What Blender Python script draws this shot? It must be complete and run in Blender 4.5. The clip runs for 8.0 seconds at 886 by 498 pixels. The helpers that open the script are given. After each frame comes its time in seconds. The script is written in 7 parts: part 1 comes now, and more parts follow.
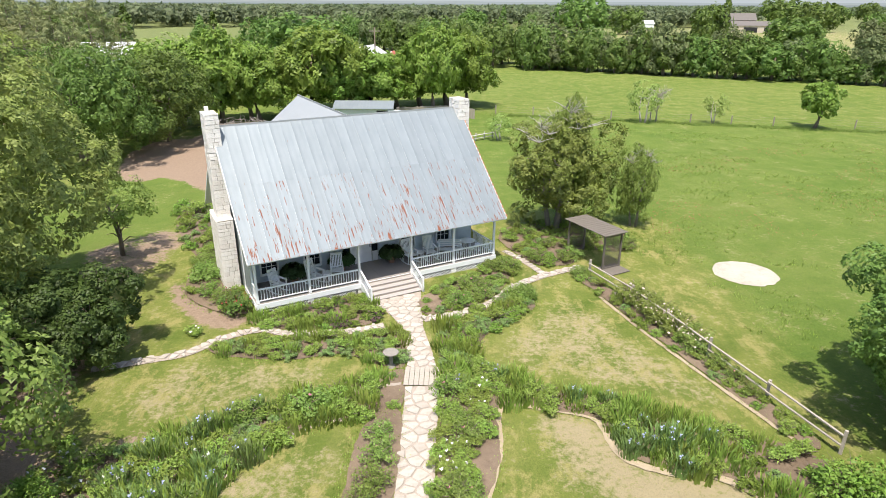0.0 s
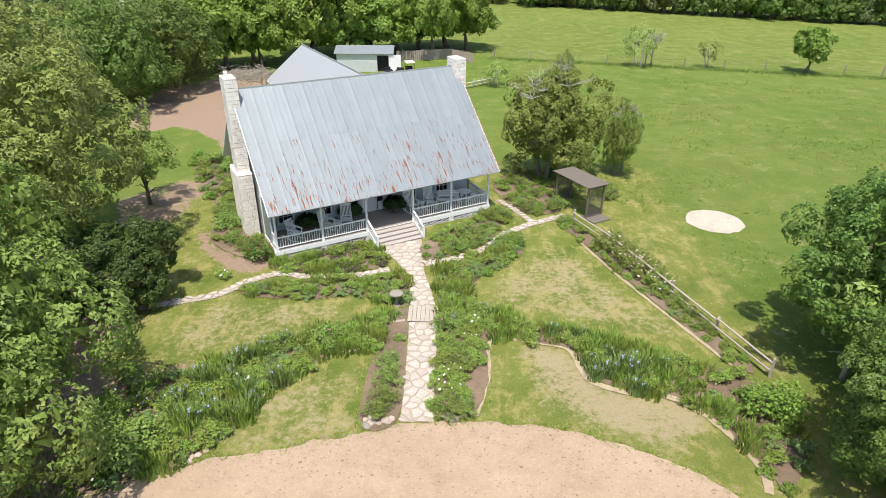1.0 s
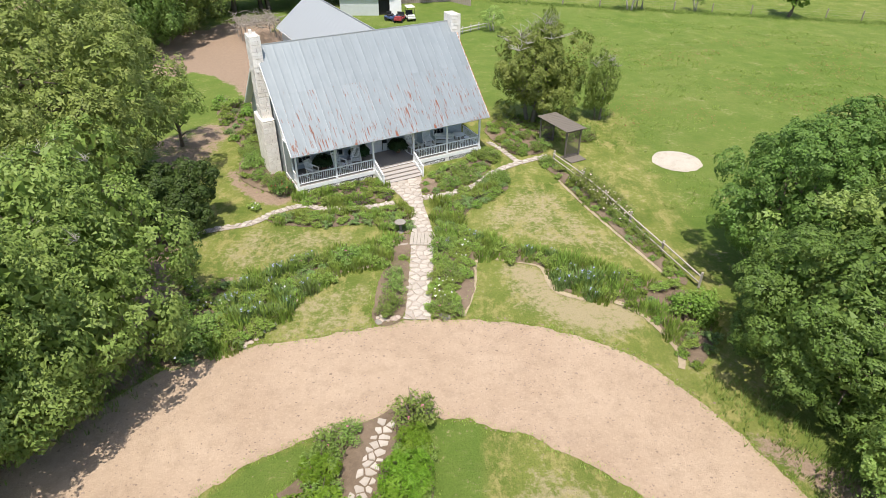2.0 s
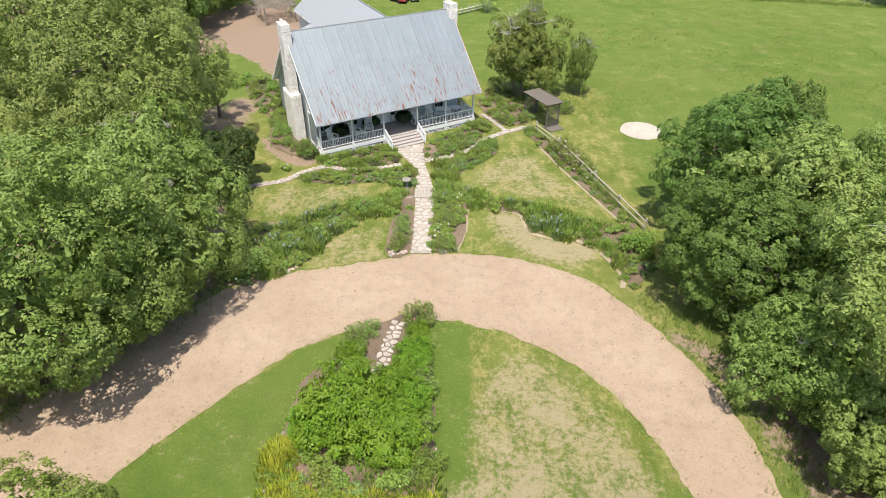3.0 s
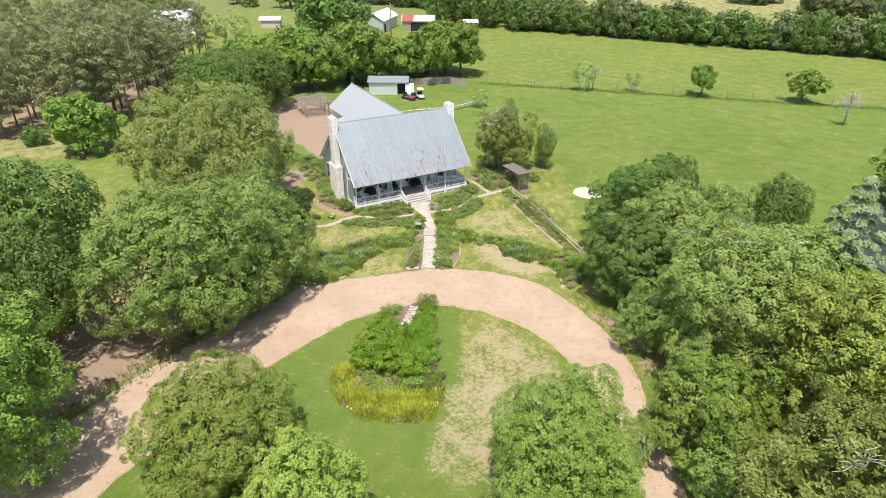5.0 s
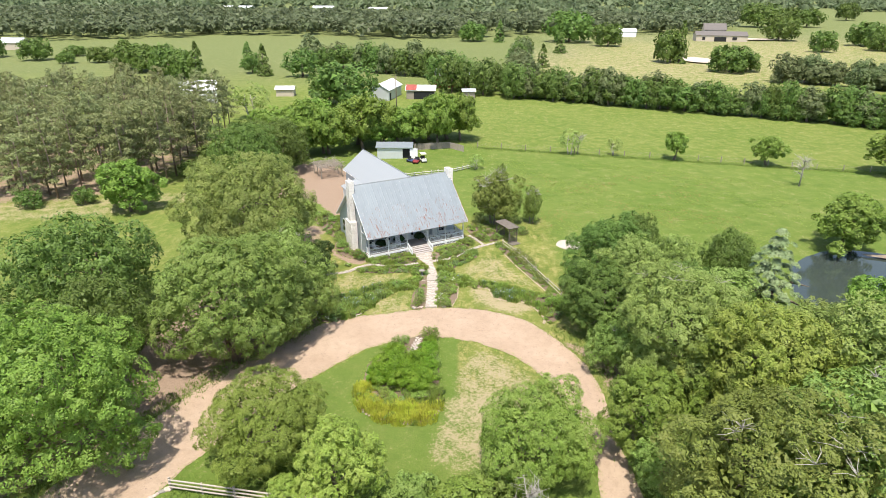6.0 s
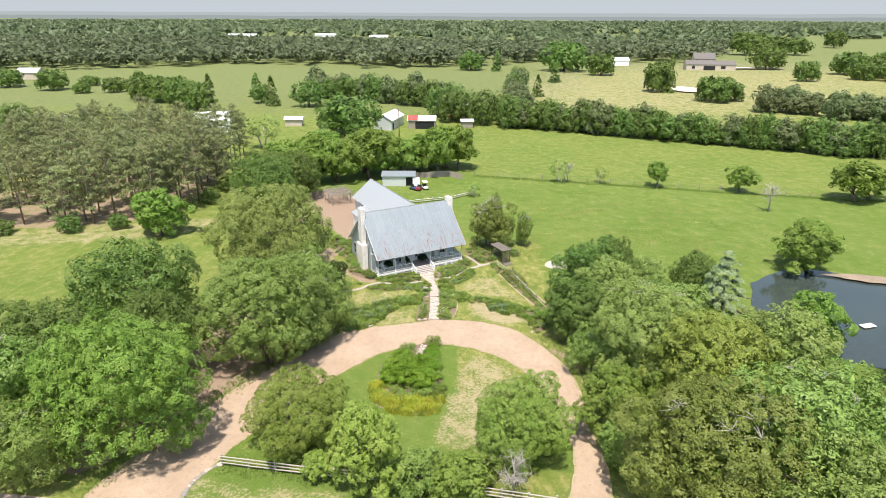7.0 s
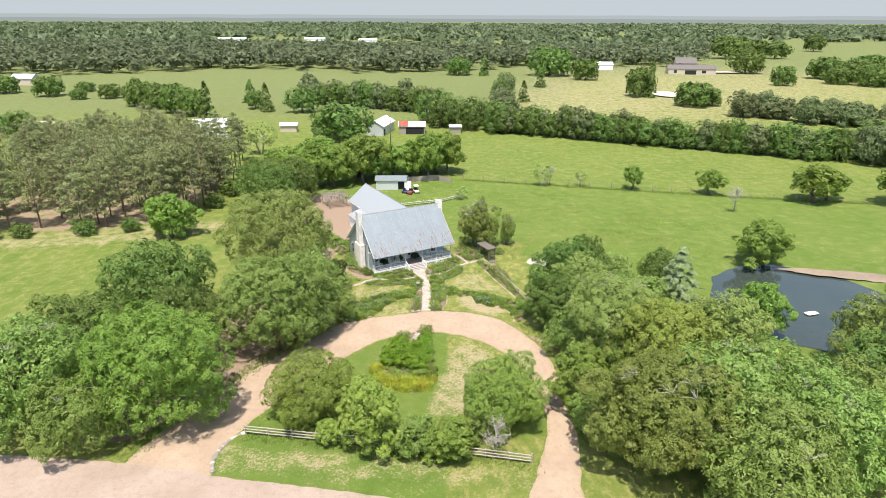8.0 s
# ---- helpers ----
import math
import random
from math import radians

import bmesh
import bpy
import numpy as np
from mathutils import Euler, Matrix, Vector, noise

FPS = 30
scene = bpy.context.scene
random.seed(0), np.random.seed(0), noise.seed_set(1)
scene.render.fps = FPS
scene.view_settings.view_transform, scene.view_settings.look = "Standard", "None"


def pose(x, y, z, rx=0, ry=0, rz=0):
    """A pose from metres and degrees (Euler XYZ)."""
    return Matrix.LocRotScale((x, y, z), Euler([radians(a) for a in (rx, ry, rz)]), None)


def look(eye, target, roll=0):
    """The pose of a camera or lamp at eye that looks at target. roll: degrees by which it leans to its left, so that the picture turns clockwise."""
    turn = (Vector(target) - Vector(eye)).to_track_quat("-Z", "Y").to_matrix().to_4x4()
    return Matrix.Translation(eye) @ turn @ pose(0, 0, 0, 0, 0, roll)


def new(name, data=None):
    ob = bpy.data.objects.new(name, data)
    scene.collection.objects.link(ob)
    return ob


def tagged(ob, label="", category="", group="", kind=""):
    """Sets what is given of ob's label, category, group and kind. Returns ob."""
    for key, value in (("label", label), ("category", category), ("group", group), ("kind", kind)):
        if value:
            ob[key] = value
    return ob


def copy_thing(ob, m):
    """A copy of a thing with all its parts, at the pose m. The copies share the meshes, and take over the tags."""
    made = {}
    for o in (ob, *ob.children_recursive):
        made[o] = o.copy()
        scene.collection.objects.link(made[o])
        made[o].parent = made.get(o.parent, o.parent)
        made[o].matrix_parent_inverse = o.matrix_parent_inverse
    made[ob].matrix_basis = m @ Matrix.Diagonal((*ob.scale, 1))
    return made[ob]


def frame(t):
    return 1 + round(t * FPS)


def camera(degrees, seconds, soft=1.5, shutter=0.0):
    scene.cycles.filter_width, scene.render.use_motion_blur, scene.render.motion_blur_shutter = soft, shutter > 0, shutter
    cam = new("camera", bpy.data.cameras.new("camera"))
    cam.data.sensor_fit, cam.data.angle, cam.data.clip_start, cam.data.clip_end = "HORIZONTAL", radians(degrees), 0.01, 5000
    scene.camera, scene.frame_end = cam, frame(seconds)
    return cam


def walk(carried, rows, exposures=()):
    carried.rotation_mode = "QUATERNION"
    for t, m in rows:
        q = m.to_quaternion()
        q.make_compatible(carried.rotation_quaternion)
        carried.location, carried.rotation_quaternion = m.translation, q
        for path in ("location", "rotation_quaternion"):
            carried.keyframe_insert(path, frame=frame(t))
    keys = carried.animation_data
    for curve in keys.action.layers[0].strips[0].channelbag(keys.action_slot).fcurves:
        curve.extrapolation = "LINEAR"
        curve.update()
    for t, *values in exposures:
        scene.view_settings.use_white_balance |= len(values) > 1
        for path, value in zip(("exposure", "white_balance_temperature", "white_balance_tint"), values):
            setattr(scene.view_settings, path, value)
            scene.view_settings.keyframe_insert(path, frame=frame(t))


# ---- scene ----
cam = camera(71.4, 8.0, 0.7)
PATH = [
    (0, (-0.711, 1.496, 15.641), (-0.755, 3.819, 14.717), 0.3),
    (0.5, (-0.634, 0.037, 16.789), (-0.677, 2.311, 15.750), 0.3),
    (1, (-0.565, -1.927, 18.122), (-0.605, 0.286, 16.961), 0.3),
    (1.5, (-0.414, -4.510, 19.516), (-0.451, -2.366, 18.230), 0.3),
    (3, (0.309, -16.477, 24.795), (0.263, -14.452, 23.330), 0.3),
    (3.5, (0.406, -21.006, 26.561), (0.364, -18.989, 25.086), 0.3),
    (4, (0.700, -25.879, 28.332), (0.649, -23.857, 26.861), 0.3),
    (4.5, (0.876, -30.946, 29.670), (0.820, -28.846, 28.314), 0.3),
    (5, (0.877, -36.236, 31.089), (0.821, -34.036, 29.904), 0.3),
    (6.5, (1.312, -52.589, 37.299), (1.248, -50.270, 36.367), 0.2),
    (7, (1.195, -57.509, 39.139), (1.135, -55.176, 38.240), 0.2),
    (7.5, (1.170, -62.276, 40.761), (1.114, -59.943, 39.870), 0.2),
    (8, (1.239, -66.586, 42.155), (1.221, -64.251, 41.262), 0.2),
]
walk(cam, [(t, look(eye, target, roll)) for t, eye, target, roll in PATH], [(0.0, 0.7, 6850, 10), (1.5, 0.49, 6850, 10), (3.5, 0.49, 6850, 10), (5.0, 0.62, 6850, 10), (8.0, 0.7, 6850, 10)])

# ---- light ----
SUN_AZ, SUN_EL = (-0.1, -1.0), 69.0
world = bpy.data.worlds.new("sky")
scene.world = world
world.use_nodes = True
sky = world.node_tree.nodes.new("ShaderNodeTexSky")
sky.sky_type, sky.sun_disc = "NISHITA", False
sky.sun_elevation, sky.sun_rotation = radians(SUN_EL), math.atan2(SUN_AZ[0], SUN_AZ[1])
sky.air_density, sky.dust_density, sky.ozone_density = 1.0, 1.5, 1.0
bg = world.node_tree.nodes["Background"]
bg.inputs["Strength"].default_value = 0.15
world.node_tree.links.new(sky.outputs[0], bg.inputs["Color"])
sun_lamp = bpy.data.lights.new("sun", "SUN")
sun_lamp.energy, sun_lamp.angle, sun_lamp.color = 4.2, radians(0.6), (1.0, 0.96, 0.9)
sun = new("sun", sun_lamp)
h = math.cos(radians(SUN_EL))
n_ = math.hypot(*SUN_AZ)
sun.matrix_world = look((SUN_AZ[0] / n_ * h * 100, SUN_AZ[1] / n_ * h * 100, math.sin(radians(SUN_EL)) * 100), (0, 0, 0))


# ---- material helpers ----
class Nodes:
    """A small helper round one node material."""

    def __init__(self, name, rough=0.8, metal=0.0, spec=0.3):
        self.mat = bpy.data.materials.new(name)
        self.mat.use_nodes = True
        self.nt = self.mat.node_tree
        self.b = self.nt.nodes["Principled BSDF"]
        self.b.inputs["Roughness"].default_value = rough
        self.b.inputs["Metallic"].default_value = metal
        self.b.inputs["Specular IOR Level"].default_value = spec

    def add(self, kind, **values):
        n = self.nt.nodes.new("ShaderNode" + kind)
        for k, v in values.items():
            n.inputs[k.replace("_", " ")].default_value = v
        return n

    def link(self, a, b):
        self.nt.links.new(a, b)

    def coords(self, stretch=(1, 1, 1), space="Object"):
        m = self.add("Mapping")
        m.inputs["Scale"].default_value = stretch
        if space == "World":
            self.link(self.add("NewGeometry").outputs["Position"], m.inputs["Vector"])
        else:
            self.link(self.add("TexCoord").outputs[space], m.inputs["Vector"])
        return m.outputs[0]

    def noise(self, scale, detail=4.0, stretch=(1, 1, 1), space="Object", rough=0.6):
        n = self.add("TexNoise", Scale=scale, Detail=detail, Roughness=rough)
        self.link(self.coords(stretch, space), n.inputs["Vector"])
        return n.outputs["Fac"]

    def ramp(self, fac, stops):
        r = self.add("ValToRGB")
        e = r.color_ramp.elements
        while len(e) < len(stops):
            e.new(0.5)
        for el, (p, c) in zip(e, stops):
            el.position = p
            el.color = (*c, 1) if len(c) == 3 else c
        self.link(fac, r.inputs[0])
        return r.outputs[0]

    def step(self, fac, lo, hi):
        m = self.add("MapRange")
        m.inputs["From Min"].default_value, m.inputs["From Max"].default_value = lo, hi
        self.link(fac, m.inputs["Value"])
        return m.outputs[0]

    def math(self, op, a, b):
        m = self.add("Math")
        m.operation = op
        for i, x in enumerate((a, b)):
            if isinstance(x, (int, float)):
                m.inputs[i].default_value = x
            else:
                self.link(x, m.inputs[i])
        return m.outputs[0]

    def mix(self, fac, a, b, blend="MIX"):
        m = self.add("Mix")
        m.data_type, m.blend_type = "RGBA", blend
        for sock, x in (("Factor_Float", fac), ("A_Color", a), ("B_Color", b)):
            s_ = next(i for i in m.inputs if i.identifier == sock)
            if isinstance(x, (int, float)):
                s_.default_value = x
            elif isinstance(x, tuple):
                s_.default_value = (*x, 1)
            else:
                self.link(x, s_)
        return next(o for o in m.outputs if o.identifier == "Result_Color")

    def attribute(self, name):
        a = self.add("Attribute")
        a.attribute_name = name
        return a.outputs["Color"], a.outputs["Fac"], a.outputs["Alpha"]

    def bump(self, height, strength=0.4, distance=0.02):
        b = self.add("Bump", Strength=strength, Distance=distance)
        self.link(height, b.inputs["Height"])
        self.link(b.outputs[0], self.b.inputs["Normal"])
        return self

    def colour(self, c):
        if isinstance(c, tuple):
            self.b.inputs["Base Color"].default_value = (*c, 1)
        else:
            self.link(c, self.b.inputs["Base Color"])
        return self


def plain(name, c, rough=0.6, metal=0.0, vary=0.2, scale=6.0, bump=0.15, stretch=(1, 1, 1), spec=0.3):
    """A painted or raw surface with light mottling at two scales."""
    n = Nodes(name, rough, metal, spec)
    f = n.noise(scale, 6, stretch)
    g = n.noise(scale * 9, 3, stretch)
    lo = tuple(x * (1 - vary) for x in c)
    hi = tuple(min(1, x * (1 + vary)) for x in c)
    n.colour(n.mix(n.step(g, 0.35, 0.65), n.ramp(f, [(0.3, lo), (0.7, hi)]), c))
    n.bump(g, bump, 0.01)
    return n.mat


def foliage(name, c, c2, translucent=0.34, vary=0.4):
    """Leaves: a hue per plant, a tone per leaf, and light shining through."""
    n = Nodes(name, 0.5, 0, 0.26)
    c, c2 = tuple(x * k for x, k in zip(c, (1.1, 1.12, 0.98))), tuple(x * k for x, k in zip(c2, (1.1, 1.12, 0.98)))
    rnd = n.add("NewGeometry").outputs["Random Per Island"]
    ob = n.add("ObjectInfo").outputs["Random"]
    base = n.mix(rnd, tuple(x * (1 - vary) for x in c), tuple(x * (1 + vary) for x in c))
    patches = n.step(n.noise(0.55, 3), 0.42, 0.62)
    base = n.mix(n.math("MULTIPLY", patches, 0.75), base, c2)
    hsv = n.add("HueSaturation")
    n.link(n.math("ADD", 0.485, n.math("MULTIPLY", ob, 0.03)), hsv.inputs["Hue"])
    n.link(n.math("ADD", 0.85, n.math("MULTIPLY", ob, 0.3)), hsv.inputs["Value"])
    n.link(base, hsv.inputs["Color"])
    n.colour(hsv.outputs[0])
    tr = n.add("BsdfTranslucent")
    n.link(hsv.outputs[0], tr.inputs["Color"])
    mix = n.add("MixShader")
    mix.inputs[0].default_value = translucent
    n.link(n.b.outputs[0], mix.inputs[1])
    n.link(tr.outputs[0], mix.inputs[2])
    n.link(mix.outputs[0], n.nt.nodes["Material Output"].inputs["Surface"])
    return n.mat


# ---- mesh helpers ----
def mesh_of(name, verts, faces, material, smooth=False):
    me = bpy.data.meshes.new(name)
    verts = np.asarray(verts, dtype=np.float32)
    if isinstance(faces, np.ndarray):
        k = faces.shape[1]
        me.vertices.add(len(verts))
        me.vertices.foreach_set("co", verts.ravel())
        me.loops.add(faces.size)
        me.loops.foreach_set("vertex_index", faces.ravel().astype(np.int32))
        me.polygons.add(len(faces))
        me.polygons.foreach_set("loop_start", np.arange(0, faces.size, k, dtype=np.int32))
        me.update(calc_edges=True)
        me.validate()
    else:
        me.from_pydata([tuple(map(float, v)) for v in verts], [], faces)
        me.update()
    if material:
        me.materials.append(material)
    if smooth:
        me.polygons.foreach_set("use_smooth", [True] * len(me.polygons))
    return me


def child(name, me, parent, label=""):
    ob = new(name, me)
    ob.parent = parent
    return tagged(ob, label)


def part(name, bm, material, parent, label=""):
    me = bpy.data.meshes.new(name)
    bm.to_mesh(me)
    bm.free()
    me.materials.append(material)
    return child(name, me, parent, label)


def empty(name, m, label, category, group="", kind=""):
    ob = new(name)
    ob.empty_display_size = 0.2
    ob.matrix_basis = m
    return tagged(ob, label, category, group, kind)


def box(bm, x0, x1, y0, y1, z0, z1, m=None, bevel=0.0):
    r = bmesh.ops.create_cube(bm, size=1)
    t = Matrix.Translation(((x0 + x1) / 2, (y0 + y1) / 2, (z0 + z1) / 2)) @ Matrix.Diagonal((x1 - x0, y1 - y0, z1 - z0, 1))
    bmesh.ops.transform(bm, matrix=(m @ t) if m else t, verts=r["verts"])
    if bevel:
        edges = list({e for v in r["verts"] for e in v.link_edges})
        bmesh.ops.bevel(bm, geom=edges, offset=bevel, segments=1, affect="EDGES")
    return bm


def boxed(*args, **kw):
    return box(bmesh.new(), *args, **kw)


def beam(bm, a, b, w, d, bevel=0.0):
    """A squared bar from a to b."""
    a, b = Vector(a), Vector(b)
    m = Matrix.Translation(a) @ (b - a).to_track_quat("Z", "Y").to_matrix().to_4x4()
    return box(bm, -w / 2, w / 2, -d / 2, d / 2, 0, (b - a).length, m, bevel)


def tube(points, radii, sides=6):
    """Verts and quads of a tapered tube along points."""
    vs, fs = [], []
    pts = [Vector(p) for p in points]
    for i, p in enumerate(pts):
        d = (pts[min(i + 1, len(pts) - 1)] - pts[max(i - 1, 0)]).normalized()
        q = d.to_track_quat("Z", "Y")
        for k in range(sides):
            a = 2 * math.pi * k / sides
            vs.append(p + q @ Vector((math.cos(a) * radii[i], math.sin(a) * radii[i], 0)))
    for i in range(len(pts) - 1):
        for k in range(sides):
            a, b = i * sides + k, i * sides + (k + 1) % sides
            fs.append((a, b, b + sides, a + sides))
    fs.append(tuple(range(sides))[::-1])
    fs.append(tuple((len(pts) - 1) * sides + k for k in range(sides)))
    return vs, fs


def tubes(name, runs, material, sides=6):
    vs, fs = [], []
    for pts, rad in runs:
        v, f = tube(pts, rad, sides)
        o = len(vs)
        vs += v
        fs += [tuple(i + o for i in q) for q in f]
    return mesh_of(name, vs, fs, material, True)


def smooth_line(pts, n=8, closed=False):
    """A Catmull-Rom curve through the points."""
    p = [np.array(q, float) for q in pts]
    out = []
    m = len(p)
    for i in range(m if closed else m - 1):
        if closed:
            a, b, c, d = p[i - 1], p[i], p[(i + 1) % m], p[(i + 2) % m]
        else:
            a, b, c, d = p[max(i - 1, 0)], p[i], p[i + 1], p[min(i + 2, m - 1)]
        for k in range(n):
            t = k / n
            out.append(0.5 * (2 * b + (c - a) * t + (2 * a - 5 * b + 4 * c - d) * t * t + (3 * b - a - 3 * c + d) * t ** 3))
    if not closed:
        out.append(p[-1])
    return out


def ragged(pts, amount, scale=1.0):
    """The outline with an uneven edge."""
    out = []
    for q in pts:
        v = noise.noise_vector(Vector((q[0] * scale, q[1] * scale, 3.3))) + 0.5 * noise.noise_vector(Vector((q[0] * scale * 3, q[1] * scale * 3, 9.1)))
        out.append((q[0] + v.x * amount, q[1] + v.y * amount))
    return out


def inside(px, py, poly):
    """Which points lie in the polygon (numpy)."""
    r = np.zeros(px.shape, bool)
    n = len(poly)
    for i in range(n):
        x0, y0 = poly[i]
        x1, y1 = poly[(i + 1) % n]
        if y0 == y1:
            continue
        c = ((y0 > py) != (y1 > py)) & (px < (x1 - x0) * (py - y0) / (y1 - y0) + x0)
        r ^= c
    return r


def sheet(name, poly, z, material, label, category, thick=0.0):
    """A flat ground sheet with an outline, facing up, with a short edge below."""
    bm = bmesh.new()
    vs = [bm.verts.new((x, y, z)) for x, y in poly]
    f = bm.faces.new(vs)
    f.normal_update()
    if f.normal.z < 0:
        f.normal_flip()
    if thick:
        r = bmesh.ops.extrude_face_region(bm, geom=[f])
        down = [g for g in r["geom"] if isinstance(g, bmesh.types.BMVert)]
        bmesh.ops.translate(bm, verts=down, vec=(0, 0, 0))
        for v in vs:
            v.co.z -= thick
    bmesh.ops.triangulate(bm, faces=bm.faces[:])
    bmesh.ops.recalc_face_normals(bm, faces=bm.faces[:])
    me = bpy.data.meshes.new(name)
    bm.to_mesh(me)
    bm.free()
    me.materials.append(material)
    return tagged(new(name, me), label, category, kind="structure")


# ---- materials ----
WHITE = plain("white_paint", (0.78, 0.79, 0.8), 0.45, vary=0.06, scale=3)
DECK = plain("grey_deck_boards", (0.3, 0.27, 0.25), 0.6, vary=0.2, scale=4, stretch=(1, 6, 1))
WOOD = plain("weathered_timber", (0.3, 0.26, 0.22), 0.85, vary=0.3, scale=5, stretch=(6, 6, 1), bump=0.4)
PALEWOOD = plain("silvered_fence_timber", (0.38, 0.34, 0.29), 0.85, vary=0.3, scale=5, stretch=(1, 6, 6), bump=0.4)
BARK = plain("bark", (0.16, 0.13, 0.1), 0.95, vary=0.4, scale=6, stretch=(2, 2, 0.4), bump=0.8)
PINEBARK = plain("pine_bark", (0.26, 0.2, 0.16), 0.95, vary=0.35, scale=5, stretch=(2, 2, 0.5), bump=0.7)
GREYBARK = plain("bleached_dead_wood", (0.4, 0.37, 0.33), 0.9, vary=0.25, scale=6, bump=0.5)
DARK = plain("black_shade_and_metal", (0.02, 0.02, 0.022), 0.6)


def metal_roof():
    n = Nodes("galvanised_roofing", 0.5, 0.2, 0.35)
    rnd = n.add("ObjectInfo").outputs["Random"]

    def shifted(scale, detail, stretch, rough=0.6):
        t = n.add("TexNoise", Scale=scale, Detail=detail, Roughness=rough)
        add = n.add("VectorMath")
        n.link(n.coords(stretch), add.inputs[0])
        comb = n.add("CombineXYZ")
        n.link(n.math("MULTIPLY", rnd, 71.0), comb.inputs[0])
        n.link(n.math("MULTIPLY", rnd, 33.0), comb.inputs[1])
        n.link(comb.outputs[0], add.inputs[1])
        n.link(add.outputs[0], t.inputs["Vector"])
        return t.outputs["Fac"]

    streak = shifted(1.0, 5, (3.0, 0.35, 0.35))
    cloud = shifted(0.7, 4, (1, 1, 1))
    base = n.mix(n.step(streak, 0.3, 0.7), (0.206, 0.238, 0.258), (0.246, 0.279, 0.299))
    base = n.mix(n.math("MULTIPLY", n.step(cloud, 0.4, 0.7), 0.4), base, (0.278, 0.311, 0.336))
    tone = n.add("HueSaturation")
    n.link(n.math("ADD", 0.95, n.math("MULTIPLY", rnd, 0.09)), tone.inputs["Value"])
    n.link(base, tone.inputs["Color"])
    rusty, _, _ = n.attribute("rust")
    spots = shifted(1.0, 4, (10.0, 0.9, 0.9), 0.6)
    dirty = n.step(shifted(1.0, 4, (12.0, 0.5, 0.5), 0.7), 0.56, 0.66)
    gather = shifted(0.28, 2, (1, 1, 1))
    fac = n.step(n.math("ADD", n.math("ADD", spots, n.math("MULTIPLY", rusty, 0.3)), n.math("MULTIPLY", n.math("SUBTRACT", gather, 0.5), 0.35)), 0.77, 0.8)
    worn = n.mix(n.math("MULTIPLY", n.math("MULTIPLY", dirty, rusty), 0.6), tone.outputs[0], (0.2, 0.19, 0.18))
    rust = n.mix(n.noise(7, 4), (0.125, 0.041, 0.025), (0.265, 0.1, 0.056))
    n.colour(n.mix(fac, worn, rust))
    n.link(n.math("ADD", 0.48, n.math("MULTIPLY", fac, 0.4)), n.b.inputs["Roughness"])
    n.link(n.math("SUBTRACT", 0.2, n.math("MULTIPLY", fac, 0.2)), n.b.inputs["Metallic"])
    n.bump(streak, 0.1, 0.02)
    return n.mat


ROOF = metal_roof()


def stone_material(name, lo, hi, vary=0.25, scale=5):
    n = Nodes(name, 0.85, 0, 0.25)
    rnd = n.add("ObjectInfo").outputs["Random"]
    isl = n.add("NewGeometry").outputs["Random Per Island"]
    f = n.noise(scale, 6)
    g = n.noise(scale * 8, 4)
    c = n.mix(n.step(n.math("ADD", n.math("MULTIPLY", rnd, 0.5), n.math("MULTIPLY", isl, 0.5)), 0.1, 0.9), lo, hi)
    c = n.mix(n.math("MULTIPLY", n.step(f, 0.45, 0.75), vary), c, (0.28, 0.24, 0.2))
    n.colour(c)
    n.bump(n.math("ADD", f, g), 0.5, 0.03)
    return n.mat


LIMESTONE = stone_material("limestone", (0.73, 0.68, 0.63), (0.88, 0.85, 0.81), 0.28)
FLAG = stone_material("flagstone", (0.38, 0.335, 0.29), (0.53, 0.48, 0.425), 0.5)
LIME_MORTAR = plain("pale_lime_mortar", (0.52, 0.47, 0.42), 0.95)
MORTAR = plain("mortar", (0.34, 0.29, 0.245), 0.95)


def dirt_material(name, lo, hi, pebble=0.5):
    n = Nodes(name, 0.95, 0, 0.15)
    big = n.noise(0.2, 5, space="World")
    mid = n.noise(1.3, 6, space="World", rough=0.7)
    fine = n.noise(7, 5, space="World", rough=0.75)
    grit = n.noise(26, 4, space="World", rough=0.8)
    drift = n.step(n.noise(0.33, 4, space="World"), 0.46, 0.62)
    c = n.mix(n.step(big, 0.3, 0.7), lo, hi)
    c = n.mix(n.math("MULTIPLY", n.step(mid, 0.48, 0.72), 0.45), c, tuple(x * 0.66 for x in lo))
    c = n.mix(n.math("MULTIPLY", n.step(fine, 0.5, 0.7), pebble), c, tuple(min(1, x * 1.25) for x in hi))
    stones = n.math("MULTIPLY", n.step(grit, 0.56, 0.66), n.math("ADD", 0.3, n.math("MULTIPLY", drift, 0.55)))
    c = n.mix(stones, c, tuple(x * 0.5 for x in lo))
    n.colour(c)
    n.bump(n.math("ADD", n.math("ADD", mid, fine), grit), 0.6, 0.06)
    return n.mat


GRAVEL = dirt_material("pinkish_gravel", (0.35, 0.256, 0.182), (0.435, 0.332, 0.245))
ROADDIRT = dirt_material("dirt_road", (0.31, 0.235, 0.185), (0.41, 0.325, 0.27))
SOIL = dirt_material("garden_soil", (0.13, 0.095, 0.066), (0.26, 0.195, 0.142), 0.3)
SAND = dirt_material("pale_sand", (0.38, 0.33, 0.27), (0.52, 0.47, 0.4), 0.3)


